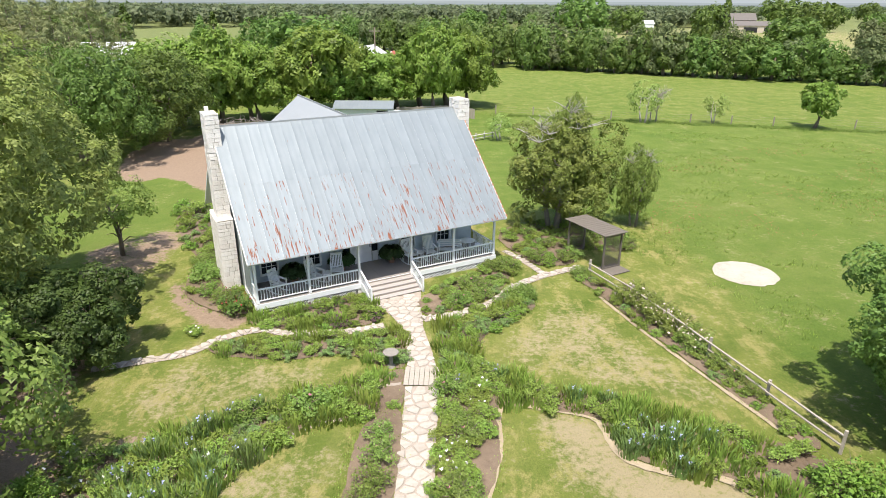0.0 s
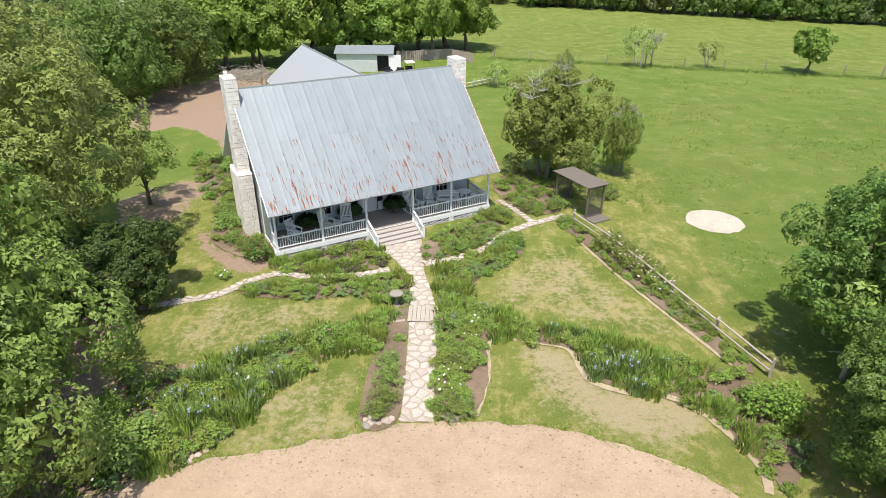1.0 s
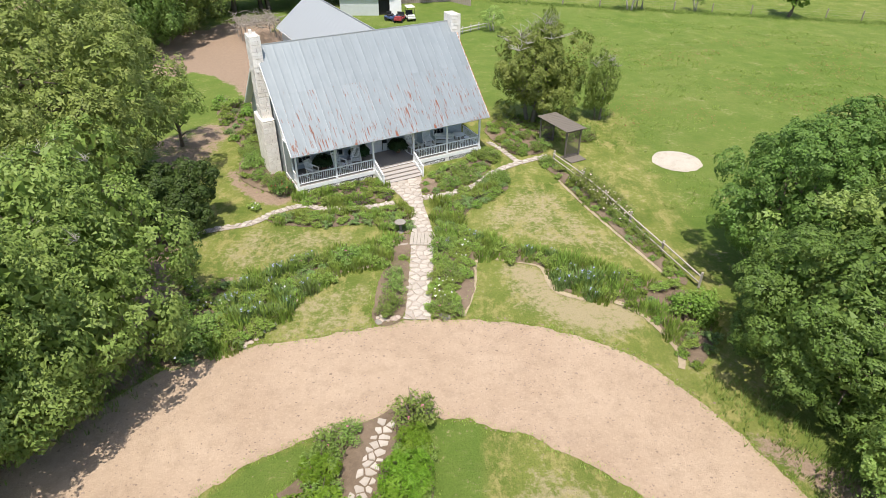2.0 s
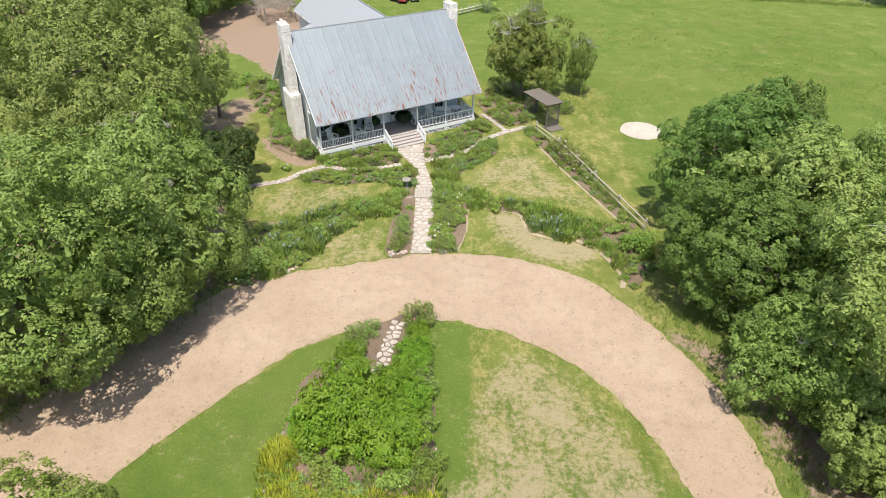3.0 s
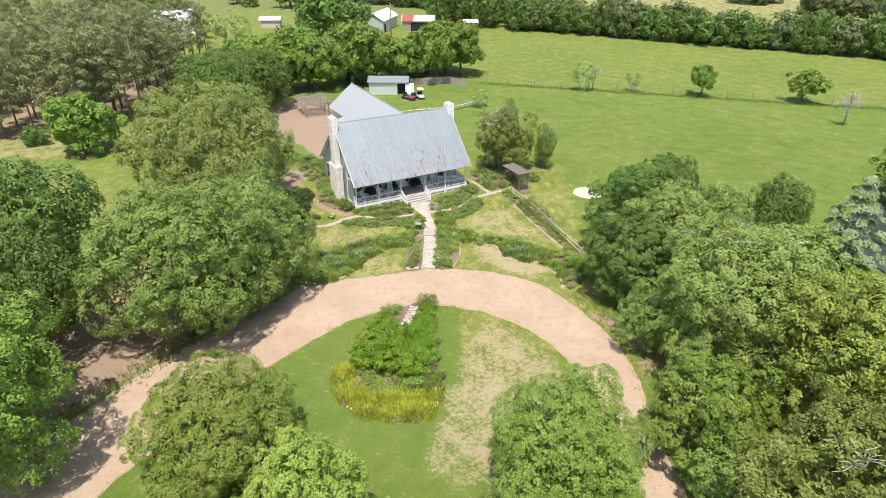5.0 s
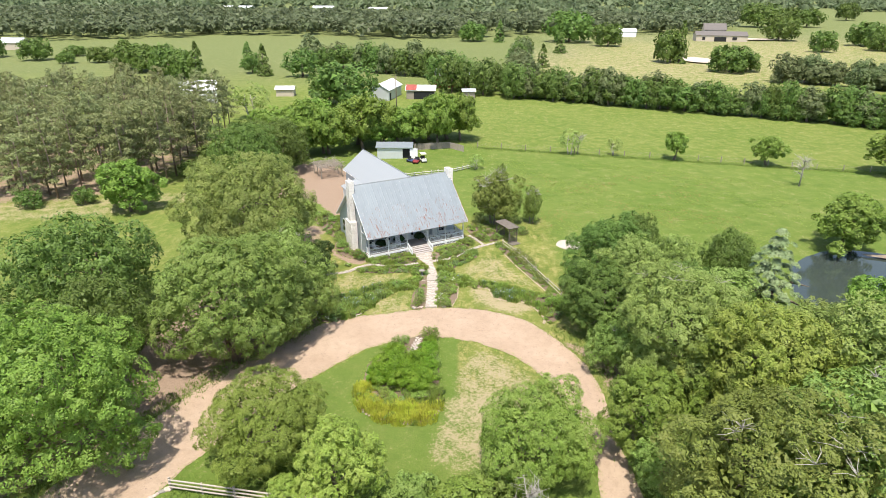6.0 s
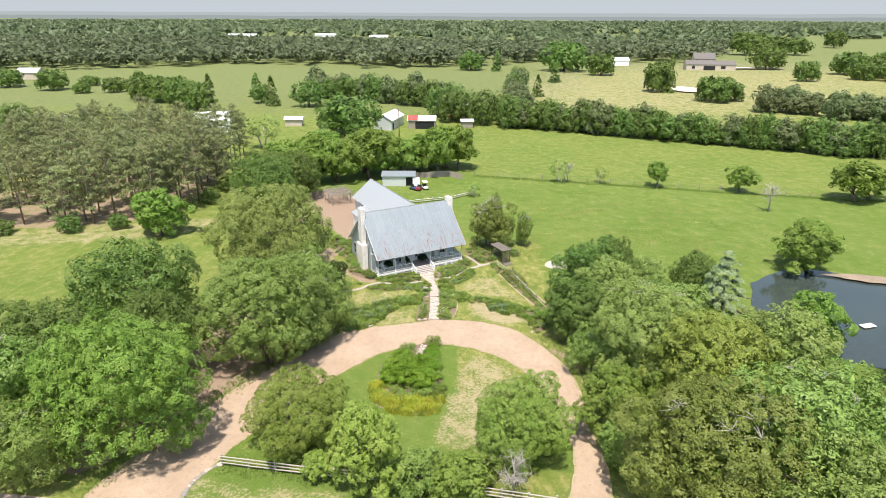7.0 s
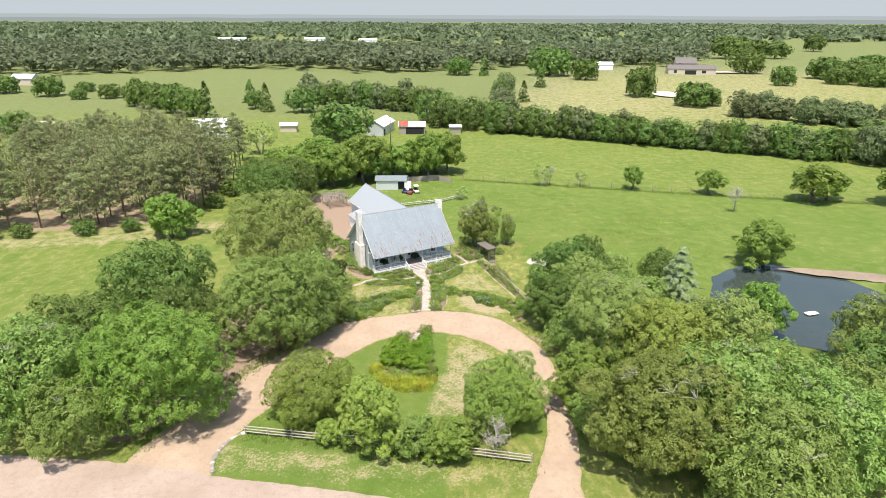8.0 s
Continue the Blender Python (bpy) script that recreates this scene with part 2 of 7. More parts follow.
def grass_material():
    n = Nodes("grass", 0.9, 0, 0.1)
    col, _, hazed = n.attribute("zone")
    sep = n.add("SeparateColor")
    n.link(col, sep.inputs[0])
    dry, soil, lush = sep.outputs
    big = n.noise(0.06, 5, space="World", rough=0.6)
    mid = n.noise(0.4, 6, space="World", rough=0.7)
    fine = n.noise(3.2, 6, space="World", rough=0.8)
    grain = n.noise(11, 5, (1.0, 0.6, 1), space="World", rough=0.8)
    mow = n.noise(0.8, 4, (1.0, 0.14, 1), space="World")
    both = n.math("SUBTRACT", n.math("ADD", mid, fine), 1.0)
    g = n.mix(n.step(mid, 0.36, 0.64), (0.1, 0.15, 0.026), (0.215, 0.24, 0.058))
    g = n.mix(n.math("MULTIPLY", n.step(big, 0.4, 0.65), 0.6), g, (0.23, 0.25, 0.065))
    g = n.mix(n.math("MULTIPLY", n.step(mow, 0.5, 0.7), 0.35), g, (0.29, 0.27, 0.1))
    g = n.mix(n.math("MULTIPLY", lush, 0.9), g, n.mix(n.step(mid, 0.25, 0.75), (0.1, 0.168, 0.03), n.mix(n.step(big, 0.4, 0.6), (0.128, 0.2, 0.036), (0.168, 0.222, 0.052))))
    g = n.mix(n.math("MULTIPLY", n.step(fine, 0.55, 0.72), n.math("SUBTRACT", 0.5, n.math("MULTIPLY", lush, 0.4))), g, (0.28, 0.265, 0.1))
    weed = n.noise(0.22, 7, (1.0, 0.8, 1), space="World", rough=0.75)
    g = n.mix(n.math("MULTIPLY", n.math("MULTIPLY", n.step(weed, 0.5, 0.68), lush), 0.4), g, (0.065, 0.125, 0.022))
    g = n.mix(n.math("MULTIPLY", n.math("MULTIPLY", n.step(n.noise(0.3, 7, (0.8, 1.2, 1), space="World", rough=0.8), 0.54, 0.7), lush), 0.35), g, (0.24, 0.225, 0.085))
    straw = n.noise(0.8, 7, (1.0, 0.6, 1), space="World", rough=0.78)
    g = n.mix(n.math("MULTIPLY", n.math("MULTIPLY", n.step(straw, 0.5, 0.6), n.math("SUBTRACT", 1.0, n.math("MULTIPLY", lush, 1.1))), 0.8), g, (0.36, 0.315, 0.125))
    # Distance haze painted into the colour: far pasture turns a duller grey-green.
    g = n.mix(n.math("MULTIPLY", hazed, 0.8), g, n.mix(n.step(mid, 0.3, 0.7), (0.142, 0.172, 0.066), (0.185, 0.205, 0.088)))
    f_dry = n.step(n.math("ADD", dry, n.math("MULTIPLY", n.math("ADD", n.math("MULTIPLY", both, 1.9), n.math("SUBTRACT", grain, 0.5)), 1.1)), 0.26, 0.78)
    g = n.mix(f_dry, g, n.mix(grain, (0.3, 0.245, 0.14), (0.49, 0.41, 0.255)))
    f_soil = n.step(n.math("ADD", soil, n.math("MULTIPLY", both, 1.0)), 0.4, 0.6)
    g = n.mix(f_soil, g, n.mix(fine, (0.2, 0.135, 0.095), (0.46, 0.345, 0.26)))
    g = n.mix(n.math("MULTIPLY", n.step(grain, 0.42, 0.62), 0.45), g, n.mix(0.5, g, (0.02, 0.035, 0.01)))
    n.colour(g)
    n.bump(n.math("ADD", n.math("ADD", fine, mid), grain), 0.8, 0.12)
    return n.mat


GRASS = grass_material()


def water_material():
    n = Nodes("pond_water", 0.03, 0, 0.5)
    n.colour(n.mix(n.noise(0.12, 4, space="World"), (0.03, 0.042, 0.04), (0.055, 0.068, 0.055)))
    n.bump(n.math("ADD", n.noise(1.2, 3), n.noise(5.0, 3)), 0.12, 0.04)
    return n.mat


LEAF = {
    "oak": foliage("oak_leaves", (0.165, 0.238, 0.06), (0.25, 0.32, 0.1)),
    "dark": foliage("dark_leaves", (0.105, 0.168, 0.04), (0.155, 0.225, 0.06)),
    "light": foliage("pale_willow_leaves", (0.212, 0.286, 0.082), (0.296, 0.362, 0.125)),
    "bright": foliage("bright_leaves", (0.15, 0.235, 0.045), (0.23, 0.315, 0.075)),
    "garden": foliage("garden_leaves", (0.2, 0.28, 0.062), (0.31, 0.38, 0.115)),
    "crape": foliage("myrtle_leaves", (0.18, 0.25, 0.052), (0.26, 0.325, 0.088)),
    "vivid": foliage("vivid_shrub_leaves", (0.135, 0.25, 0.024), (0.22, 0.345, 0.045)),
    "hedge": foliage("hedgerow_leaves", (0.1, 0.165, 0.04), (0.16, 0.225, 0.065)),
    "yellow": foliage("yellow_green_leaves", (0.46, 0.5, 0.085), (0.58, 0.58, 0.13), 0.5),
    "pine": foliage("pine_needles", (0.195, 0.218, 0.1), (0.262, 0.275, 0.145), 0.3),
    "cedar": foliage("silvery_conifer_needles", (0.19, 0.25, 0.13), (0.29, 0.345, 0.21), 0.25),
    "lime": foliage("lime_green_leaves", (0.225, 0.31, 0.065), (0.33, 0.395, 0.11)),
    "olive": foliage("olive_leaves", (0.17, 0.225, 0.055), (0.245, 0.295, 0.09)),
    "grey": foliage("grey_green_leaves", (0.13, 0.165, 0.075), (0.19, 0.22, 0.115)),
    "evergreen": foliage("glossy_evergreen_leaves", (0.06, 0.1, 0.028), (0.095, 0.145, 0.044), 0.3),
    "iris": foliage("iris_leaves", (0.17, 0.25, 0.09), (0.24, 0.31, 0.125)),
    # Greyed, bluer green: distance haze mixed into the leaf colour.
    "far": foliage("haze_greyed_woodland", (0.125, 0.16, 0.088), (0.165, 0.2, 0.12), 0.4),
    "fern": foliage("fern_fronds", (0.0279, 0.0612, 0.021), (0.0418, 0.0816, 0.0263), 0.25),
}

# ---- plan of the garden ----
DRIVE_OUT = [(-31, -17.3), (-30, -13.5), (-27.6, -8.5), (-25, -3), (-22, 2.5), (-18, 8), (-14, 13), (-10.4, 14.8), (-6.8, 15.8), (-4.1, 16.6),
             (-1.2, 17.3), (2.1, 17.2), (5.1, 16.6), (8.5, 15), (10.5, 12.7), (12.5, 9.5), (14.3, 5.5), (15, 1), (14.8, -4.6), (15.3, -12), (14.2, -20), (15, -24)]
DRIVE_IN = [(-21.6, -19), (-22.1, -15), (-20.4, -10.5), (-17.4, -4.5), (-14.8, 0), (-12.5, 3), (-10.5, 5.5), (-8.2, 8), (-5.5, 9.5), (-3.8, 10.2), (-1.1, 10.6),
            (1.5, 10.2), (4.1, 9.2), (7, 7.2), (9, 4.7), (10.3, 1.7), (11.2, -1.2), (12.2, -6.8), (12.2, -11), (10.4, -17.2), (9, -21), (8, -24)]
ROAD_N = [(-300, -3), (-120, -9), (-44, -15.8), (-30, -17), (-21.6, -18.6), (-11, -20.1), (-3.5, -21.3), (14, -23.8), (60, -31), (160, -50), (300, -80)]
BEDS = {
    "diagonal": [(-15.3, 19.2), (-12.5, 20.2), (-10, 21.7), (-7.8, 23.1), (-5.5, 24.2), (-4, 25.3), (-2.9, 25.6), (-2.9, 22.6), (-4, 22.2), (-5.8, 21.8),
                 (-7.3, 20.6), (-8.6, 18.7), (-9.6, 16.3), (-10.5, 14.9), (-12.3, 13.8), (-14.2, 13.4), (-15.6, 16)],
    "upper": [(-12.3, 27.7), (-9, 28.3), (-6, 28.5), (-3.3, 29.3), (-2.9, 26.2), (-4, 26), (-5.9, 27), (-8.5, 26.4), (-12, 26.8)],
    "porch_west": [(-11.2, 30.4), (-6, 33.3), (-5, 31.9), (-4.7, 30.4), (-6.2, 29.6), (-9, 29.3), (-10.6, 29.7)],
    "porch_east": [(-2.4, 33.4), (1.9, 38), (3.4, 39.2), (2.4, 35.2), (1.3, 33.2), (-0.5, 31.8), (-2.2, 31.2)],
    "path_east": [(-1.15, 17.7), (-1.1, 24), (-1.3, 30.2), (-0.3, 30.8), (1.6, 32.1), (2.9, 34), (3.9, 32.3), (1.4, 29.6), (0.1, 26.5), (1.2, 25.6), (3.4, 24.5),
                  (5.9, 23.7), (8.2, 22.7), (10, 21.7), (12.2, 20.8), (13.8, 18.5), (13, 15.5), (11.6, 14), (11.3, 15.4), (10.5, 17.6), (9.3, 19), (7.4, 19.4),
                  (5.9, 20.2), (5.3, 22.1), (3.6, 22.8), (1.3, 23.1), (1.1, 19.9), (0.3, 17.7)],
    "path_west": [(-2.75, 17.4), (-4.2, 16.8), (-4.4, 19.5), (-4.1, 21.8), (-2.8, 22.5)],
    "fence": [(6.8, 36.5), (7.4, 36.6), (9.4, 32.8), (11.4, 27), (13.4, 21.5), (12.7, 21.3), (10.6, 26.3), (9.0, 30.4), (7.9, 33.4)],
    "arbor": [(3.9, 39.2), (5.4, 38), (7.2, 38.8), (7.2, 41.6), (9.6, 40.8), (11.6, 41.2), (11.8, 43), (9, 45.5), (5, 46.5), (2.5, 43.5)],
    "chimney": [(-13.2, 31), (-11.8, 31.2), (-13.8, 34.5), (-15.6, 37.6), (-17, 36.5), (-16, 33)],
    "island": [(-5.2, 9.2), (-6, 7.5), (-7.6, 5.5), (-7.8, 2.3), (-7.9, -0.8), (-6.8, -2.7), (-4.6, -3.8), (-2.7, -4), (-1.1, -3.4), (-0.3, -1.7), (-0.4, 1.6),
               (-0.7, 6), (-1, 9.3), (-1.8, 11.2), (-3.8, 10.3)],
}
DRY = {"island_patch": ([(1.6, 5.2), (4, 7.7), (6.6, 6.2), (8.9, 2.3), (9.9, -1.6), (9, -8), (6, -10), (1, -9), (-1, -7), (0.3, -2), (1.2, 1.7)], 0.56),
       "east_patch": ([(2.6, 22.6), (5, 22), (5.8, 20.1), (7.4, 19.3), (9.3, 18.8), (10.3, 17.4), (8, 16.2), (5, 17.4), (3.2, 18.6), (3.4, 20.5)], 0.8),
       "west_patch": ([(-9.6, 15.4), (-6.5, 16.3), (-4.6, 17), (-4.6, 18), (-8, 17.3)], 0.5),
       "east_lawn": ([(1.5, 27), (4, 31), (6, 33), (9, 27), (11, 23.5), (6, 25), (3, 26)], 0.46),
       "west_lawn": ([(-14, 21), (-9, 23.5), (-6, 25), (-8, 26), (-13, 25.5)], 0.47),
       "pine_skirt": ([(-100, 40), (-60, 46), (-45, 55), (-50, 60), (-70, 54), (-100, 48)], 0.44),
       "far_pasture": ([(32, 208), (110, 192), (190, 220), (320, 300), (300, 440), (120, 450), (50, 340)], 0.5),
       "west_front": ([(-11, 16), (-6, 17), (-4.6, 19), (-5, 21), (-8, 19.5)], 0.36),
       "south_lawn": ([(-22, -14), (8, -17.5), (10, -20), (-20, -18)], 0.33)}
BARE = {"under_trees": ([(-34, -14), (-28, -8), (-24, -1), (-18, 7.5), (-14.5, 12.6), (-14.8, 18), (-16.5, 20.5), (-17, 24), (-20, 30), (-26, 32), (-30, 20), (-38, 6), (-42, -6)], 0.75),
        "west_track": ([(-23, 60), (-20, 66), (-21.5, 74), (-28, 80), (-37, 75), (-36, 66), (-33, 58), (-30, 57), (-27.5, 60.5)], 1.0),
        "west_path": ([(-18, 45), (-16.2, 48.5), (-15.6, 53), (-13.2, 57.5), (-15.5, 66), (-24, 68), (-33, 62), (-25, 56), (-20, 49)], 0.82),
        "west_strip": ([(-21.5, 44), (-19.3, 41), (-19.6, 36.5), (-20, 34), (-23, 34.5), (-25.5, 40)], 0.6),
        "chimney_path": ([(-12, 29.4), (-11.6, 30.8), (-13.4, 31.2), (-16.5, 34.5), (-17.5, 34), (-14.5, 30)], 0.95),
        "west_walk": ([(-18.5, 16.2), (-15.6, 17.4), (-13.6, 19.2), (-12.2, 20.4), (-12.9, 21.1), (-14.6, 20), (-16.6, 19), (-19.5, 18.6)], 0.85),
        "east_edge": ([(12.2, 9.6), (14.6, 6.4), (15.6, 2), (15.7, -3), (16.8, -11), (19.5, -12), (19, 0), (17.5, 6), (14, 10)], 0.72),
        "pine_floor": ([(-95, 52), (-60, 58), (-56, 90), (-64, 112), (-100, 112), (-120, 70)], 0.6)}

# ---- ground: one sheet out to the horizon ----
def axis(lo, hi, step, far_lo, far_hi, grow=1.22):
    a = list(np.arange(lo, hi + 1e-6, step))
    d, x = step, lo
    while x > far_lo:
        d *= grow
        x -= d
        a.insert(0, x)
    d, x = step, hi
    while x < far_hi:
        d *= grow
        x += d
        a.append(x)
    return np.array(a)


gx, gy = axis(-45, 45, 0.47, -4800, 4800), axis(-26, 62, 0.47, -1500, 4900)
X, Y = np.meshgrid(gx, gy)


def ground_height(x, y):
    """The lie of the land: level by the house, rolling far off, hollowed for the pond."""
    d = np.clip((np.hypot(x, y - 20) - 130) / 400, 0, 1)
    z = d * 2.0 * np.sin(x / 210 + 0.6) * np.cos(y / 260)
    pond = np.hypot((x - 58) / 14, (y - 21) / 15.5)
    return z - 1.4 * np.clip(1.25 - pond, 0, 0.5)


Z = ground_height(X, Y)


def zone(polys, soft=0.8):
    out = np.zeros(X.shape)
    for poly, amount in polys.values():
        m = inside(X, Y, smooth_line(poly, 6, True)).astype(float)
        for _ in range(2):
            k = m.copy()
            k[1:] += m[:-1]; k[:-1] += m[1:]; k[:, 1:] += m[:, :-1]; k[:, :-1] += m[:, 1:]
            m = k / 5
        out = np.maximum(out, m * amount)
    return out


garden = np.clip(1.15 - np.maximum(np.abs(X + 3) / 17, np.abs(Y - 24) / 22), 0, 0.15) / 0.15
lush = (1 - garden) * np.where((Y < 97 - 0.22 * (X - 5)) | (X < -40), 0.85, 0.62) * np.where((Y > 190) & (X > 30), 0.7, 1) * np.where(Y < -12, 0.3, 1) * np.where(X < -34, 0.6, 1)
lush = np.maximum(lush, inside(X, Y, DRIVE_IN) * (X < 1.5) * 0.9)
ny, nx = X.shape
idx = np.arange(nx * ny).reshape(ny, nx)
quads = np.stack([idx[:-1, :-1], idx[:-1, 1:], idx[1:, 1:], idx[1:, :-1]], -1).reshape(-1, 4)
gm = mesh_of("ground", np.stack([X, Y, Z], -1).reshape(-1, 3), quads, GRASS, True)
layer = gm.color_attributes.new("zone", "FLOAT_COLOR", "POINT")
zc = np.ones((nx * ny, 4), np.float32)
zc[:, 0], zc[:, 1], zc[:, 2] = zone(DRY).ravel(), zone(BARE).ravel(), lush.ravel()
# Alpha marks the far ground whose colour takes the painted haze.
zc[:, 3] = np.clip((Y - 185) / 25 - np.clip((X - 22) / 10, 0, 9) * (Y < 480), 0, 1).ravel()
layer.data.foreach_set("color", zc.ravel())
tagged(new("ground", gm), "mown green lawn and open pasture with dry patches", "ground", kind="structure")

drive_poly = ragged(smooth_line(DRIVE_OUT, 14) + smooth_line(DRIVE_IN, 14)[::-1], 0.22, 0.9)
sheet("driveway", drive_poly, 0.012, GRAVEL, "pinkish gravel driveway looping round a grass island", "driveway")
road_n = smooth_line(ROAD_N, 12)
sheet("road", ragged(road_n + [(p[0] - 0.8, p[1] - 7.5) for p in road_n[::-1]], 0.3, 0.4), 0.024, ROADDIRT, "pale dirt country road along the garden's edge", "road")
for k, poly in enumerate(BEDS.values()):
    sheet("flower_bed", ragged(smooth_line(poly, 8, True), 0.12, 1.5), 0.026 + 0.0045 * k, SOIL, "brown soil flower bed edged by lawn", "flower bed")
sheet("sand_circle", ragged([(17.6 + 1.92 * math.cos(a / 90 * 6.2832), 37.3 + 1.92 * math.sin(a / 90 * 6.2832)) for a in range(90)], 0.1, 1.6), 0.02, SAND,
      "round patch of pale sand in the grass", "sand patch")
sheet("pond", ragged([(58 + 14.5 * math.cos(a / 60 * 6.2832), 21 + 16 * math.sin(a / 60 * 6.2832)) for a in range(60)], 1.2, 0.12), -0.25, water_material(),
      "still dark farm pond reflecting the sky", "pond")


# ---- trees ----
def leaf_mesh(name, c, nrm, size, material, rng, wide=0.5):
    """One bent rhombic leaf at each place."""
    k = len(c)
    t = np.cross(nrm, rng.normal(size=(k, 3)))
    t /= np.linalg.norm(t, axis=1)[:, None] + 1e-9
    b = np.cross(nrm, t)
    s = (size * rng.uniform(0.65, 1.35, k))[:, None]
    up = nrm * s * 0.18
    v = np.stack([c - t * s * 0.7 + b * s * wide * 1.3, c + t * s - up, c - t * s * 0.7 - b * s * wide * 1.3], 1).reshape(-1, 3)
    return mesh_of(name, v, np.arange(k * 3).reshape(k, 3), material)


def clump_leaves(centres, radii, per, rng, flat=0.75, up=0.6):
    """Leaf places and normals over the shells of the clumps."""
    d = rng.normal(size=(len(centres), per, 3))
    d /= np.linalg.norm(d, axis=2)[..., None]
    d[..., 2] = np.where((d[..., 2] < -0.3) & (rng.random(d.shape[:2]) < 0.7), -d[..., 2], d[..., 2])
    r = radii[:, None, None] * rng.uniform(0.55, 1.08, (len(centres), per, 1))
    off = d * r
    off[..., 2] *= flat
    pos = centres[:, None, :] + off
    nrm = d + rng.normal(size=d.shape) * 0.45 + np.array([0, 0, up])
    nrm /= np.linalg.norm(nrm, axis=2)[..., None]
    return pos.reshape(-1, 3), nrm.reshape(-1, 3)


def crown_sprays(shape, R, H, low, count, rng, core=0.84):
    """Leafy twigs over the lobes of a crown: places, facings and sizes; low: height of its underside as a share of H."""
    c, n = [], []
    if shape == "cone":
        while len(c) < count:
            f = rng.uniform() ** 1.5
            z, a = H * (low + (0.97 - low) * round(f * 15) / 15), round(rng.uniform(0, 9)) * 0.698 + round(f * 15) * 0.3
            g = math.sqrt(rng.uniform(0.08, 1))
            q = R * (1 - f) ** 0.65 * g * (0.85 + 0.15 * math.sin(a * 7))
            c.append((q * math.cos(a), q * math.sin(a), z - 0.13 * q + rng.normal() * 0.05))
            n.append((0.5 * math.cos(a), 0.5 * math.sin(a), 0.9))
        c, n = np.array(c), np.array(n)
        rad = R * 1.5 / math.sqrt(count) * rng.uniform(0.75, 1.25, count)
        return c, n / np.linalg.norm(n, axis=1)[:, None], rad, None
    half = H * (1 - low) / 2
    mid = np.array([0, 0, H * low + half])
    nl = 30 + int(R * 3.6)
    lobes, aim = [], []
    turn = rng.uniform(0, 6.28, 3)
    for k in range(nl):
        u = 1 - 2 * (k + 0.5) / nl
        if u < -0.8:
            continue
        a, s = k * 2.39996 + rng.uniform(-0.35, 0.35), math.sqrt(1 - u * u) ** 0.8
        d = np.array([s * math.cos(a), s * math.sin(a), u])
        lr = R * rng.uniform(0.16, 0.36)
        bulge = 0.1 * math.sin(2 * a + turn[0]) + 0.09 * math.sin(3 * a + 2.5 * u + turn[1]) + 0.07 * math.sin(5 * u + a + turn[2])
        reach = (0.96 + bulge) * rng.uniform(0.84, 1.12)
        p = mid + d * np.array([R * reach - lr * 0.85, R * reach - lr * 0.85, half * reach - lr * 0.8])
        p[2] = min(max(p[2], H * low + lr * 0.55), H - lr * 0.8)
        lobes.append((*p, lr))
        aim.append(d)
    for k in range(3):
        a, lr = turn[0] + k * 2.1, R * rng.uniform(0.26, 0.36)
        lobes.append((R * 0.2 * math.cos(a), R * 0.2 * math.sin(a), H - lr * rng.uniform(0.85, 1.1), lr))
        aim.append(np.array([0.3 * math.cos(a), 0.3 * math.sin(a), 0.95]))
    lobes, aim = np.array(lobes), np.array(aim)
    share = lobes[:, 3] ** 2
    share = share / share.sum()
    axes = np.array([core * R, core * R, core * half]) * 0.92
    have = 0
    while have < count:
        k = rng.choice(len(lobes), count, p=share)
        d = rng.normal(size=(count, 3))
        d /= np.linalg.norm(d, axis=1)[:, None]
        p = lobes[k, :3] + d * (lobes[k, 3] * rng.uniform(0.84, 1.1, count))[:, None] * np.array([1, 1, 0.88])
        gap = np.linalg.norm(lobes[None, :, :3] - p[:, None, :], axis=2) / lobes[None, :, 3]
        gap[np.arange(count), k] = 9
        ok = (gap.min(1) > 0.86) & ((d * aim[k]).sum(1) > -0.35) & (np.linalg.norm((p - mid) / axes, axis=1) > 0.74) & (p[:, 2] > H * low * 0.8 + 0.12)
        c.append(p[ok])
        n.append(d[ok] * 0.95 + np.array([0, 0, 0.42]) + rng.normal(size=(ok.sum(), 3)) * 0.25)
        have += int(ok.sum())
    c, n = np.concatenate(c)[:count], np.concatenate(n)[:count]
    rad = R * 2.0 / math.sqrt(count) * rng.uniform(0.7, 1.35, count)
    return c, n / np.linalg.norm(n, axis=1)[:, None], rad, lobes


def inner_leaves(R, H, low, leaf, lobes, rng):
    """The deep foliage that fills a crown behind its lobes."""
    half = H * (1 - low) / 2
    size = max(2.3 * leaf, 0.03 * R)
    k = int(1.9 * 4 * math.pi * (0.66 * (R + half) / 2) ** 2 / (1.1 * size * size))
    d = rng.normal(size=(k, 3))
    d /= np.linalg.norm(d, axis=1)[:, None]
    d[:, 2] = np.maximum(d[:, 2], -0.85)
    pos = np.array([0, 0, H * low + half]) + d * np.array([R, R, half]) * rng.uniform(0.5, 0.76, (k, 1))
    j = rng.random(k) < 0.5
    of = lobes[rng.choice(len(lobes), k, p=lobes[:, 3] ** 2 / (lobes[:, 3] ** 2).sum())]
    pos[j] = (of[:, :3] + d * (of[:, 3] * rng.uniform(0.25, 0.8, k))[:, None])[j]
    pos[:, 2] = np.maximum(pos[:, 2], 0.1)
    nrm = d + rng.normal(size=d.shape) * 0.4
    return pos, nrm / np.linalg.norm(nrm, axis=1)[:, None], size


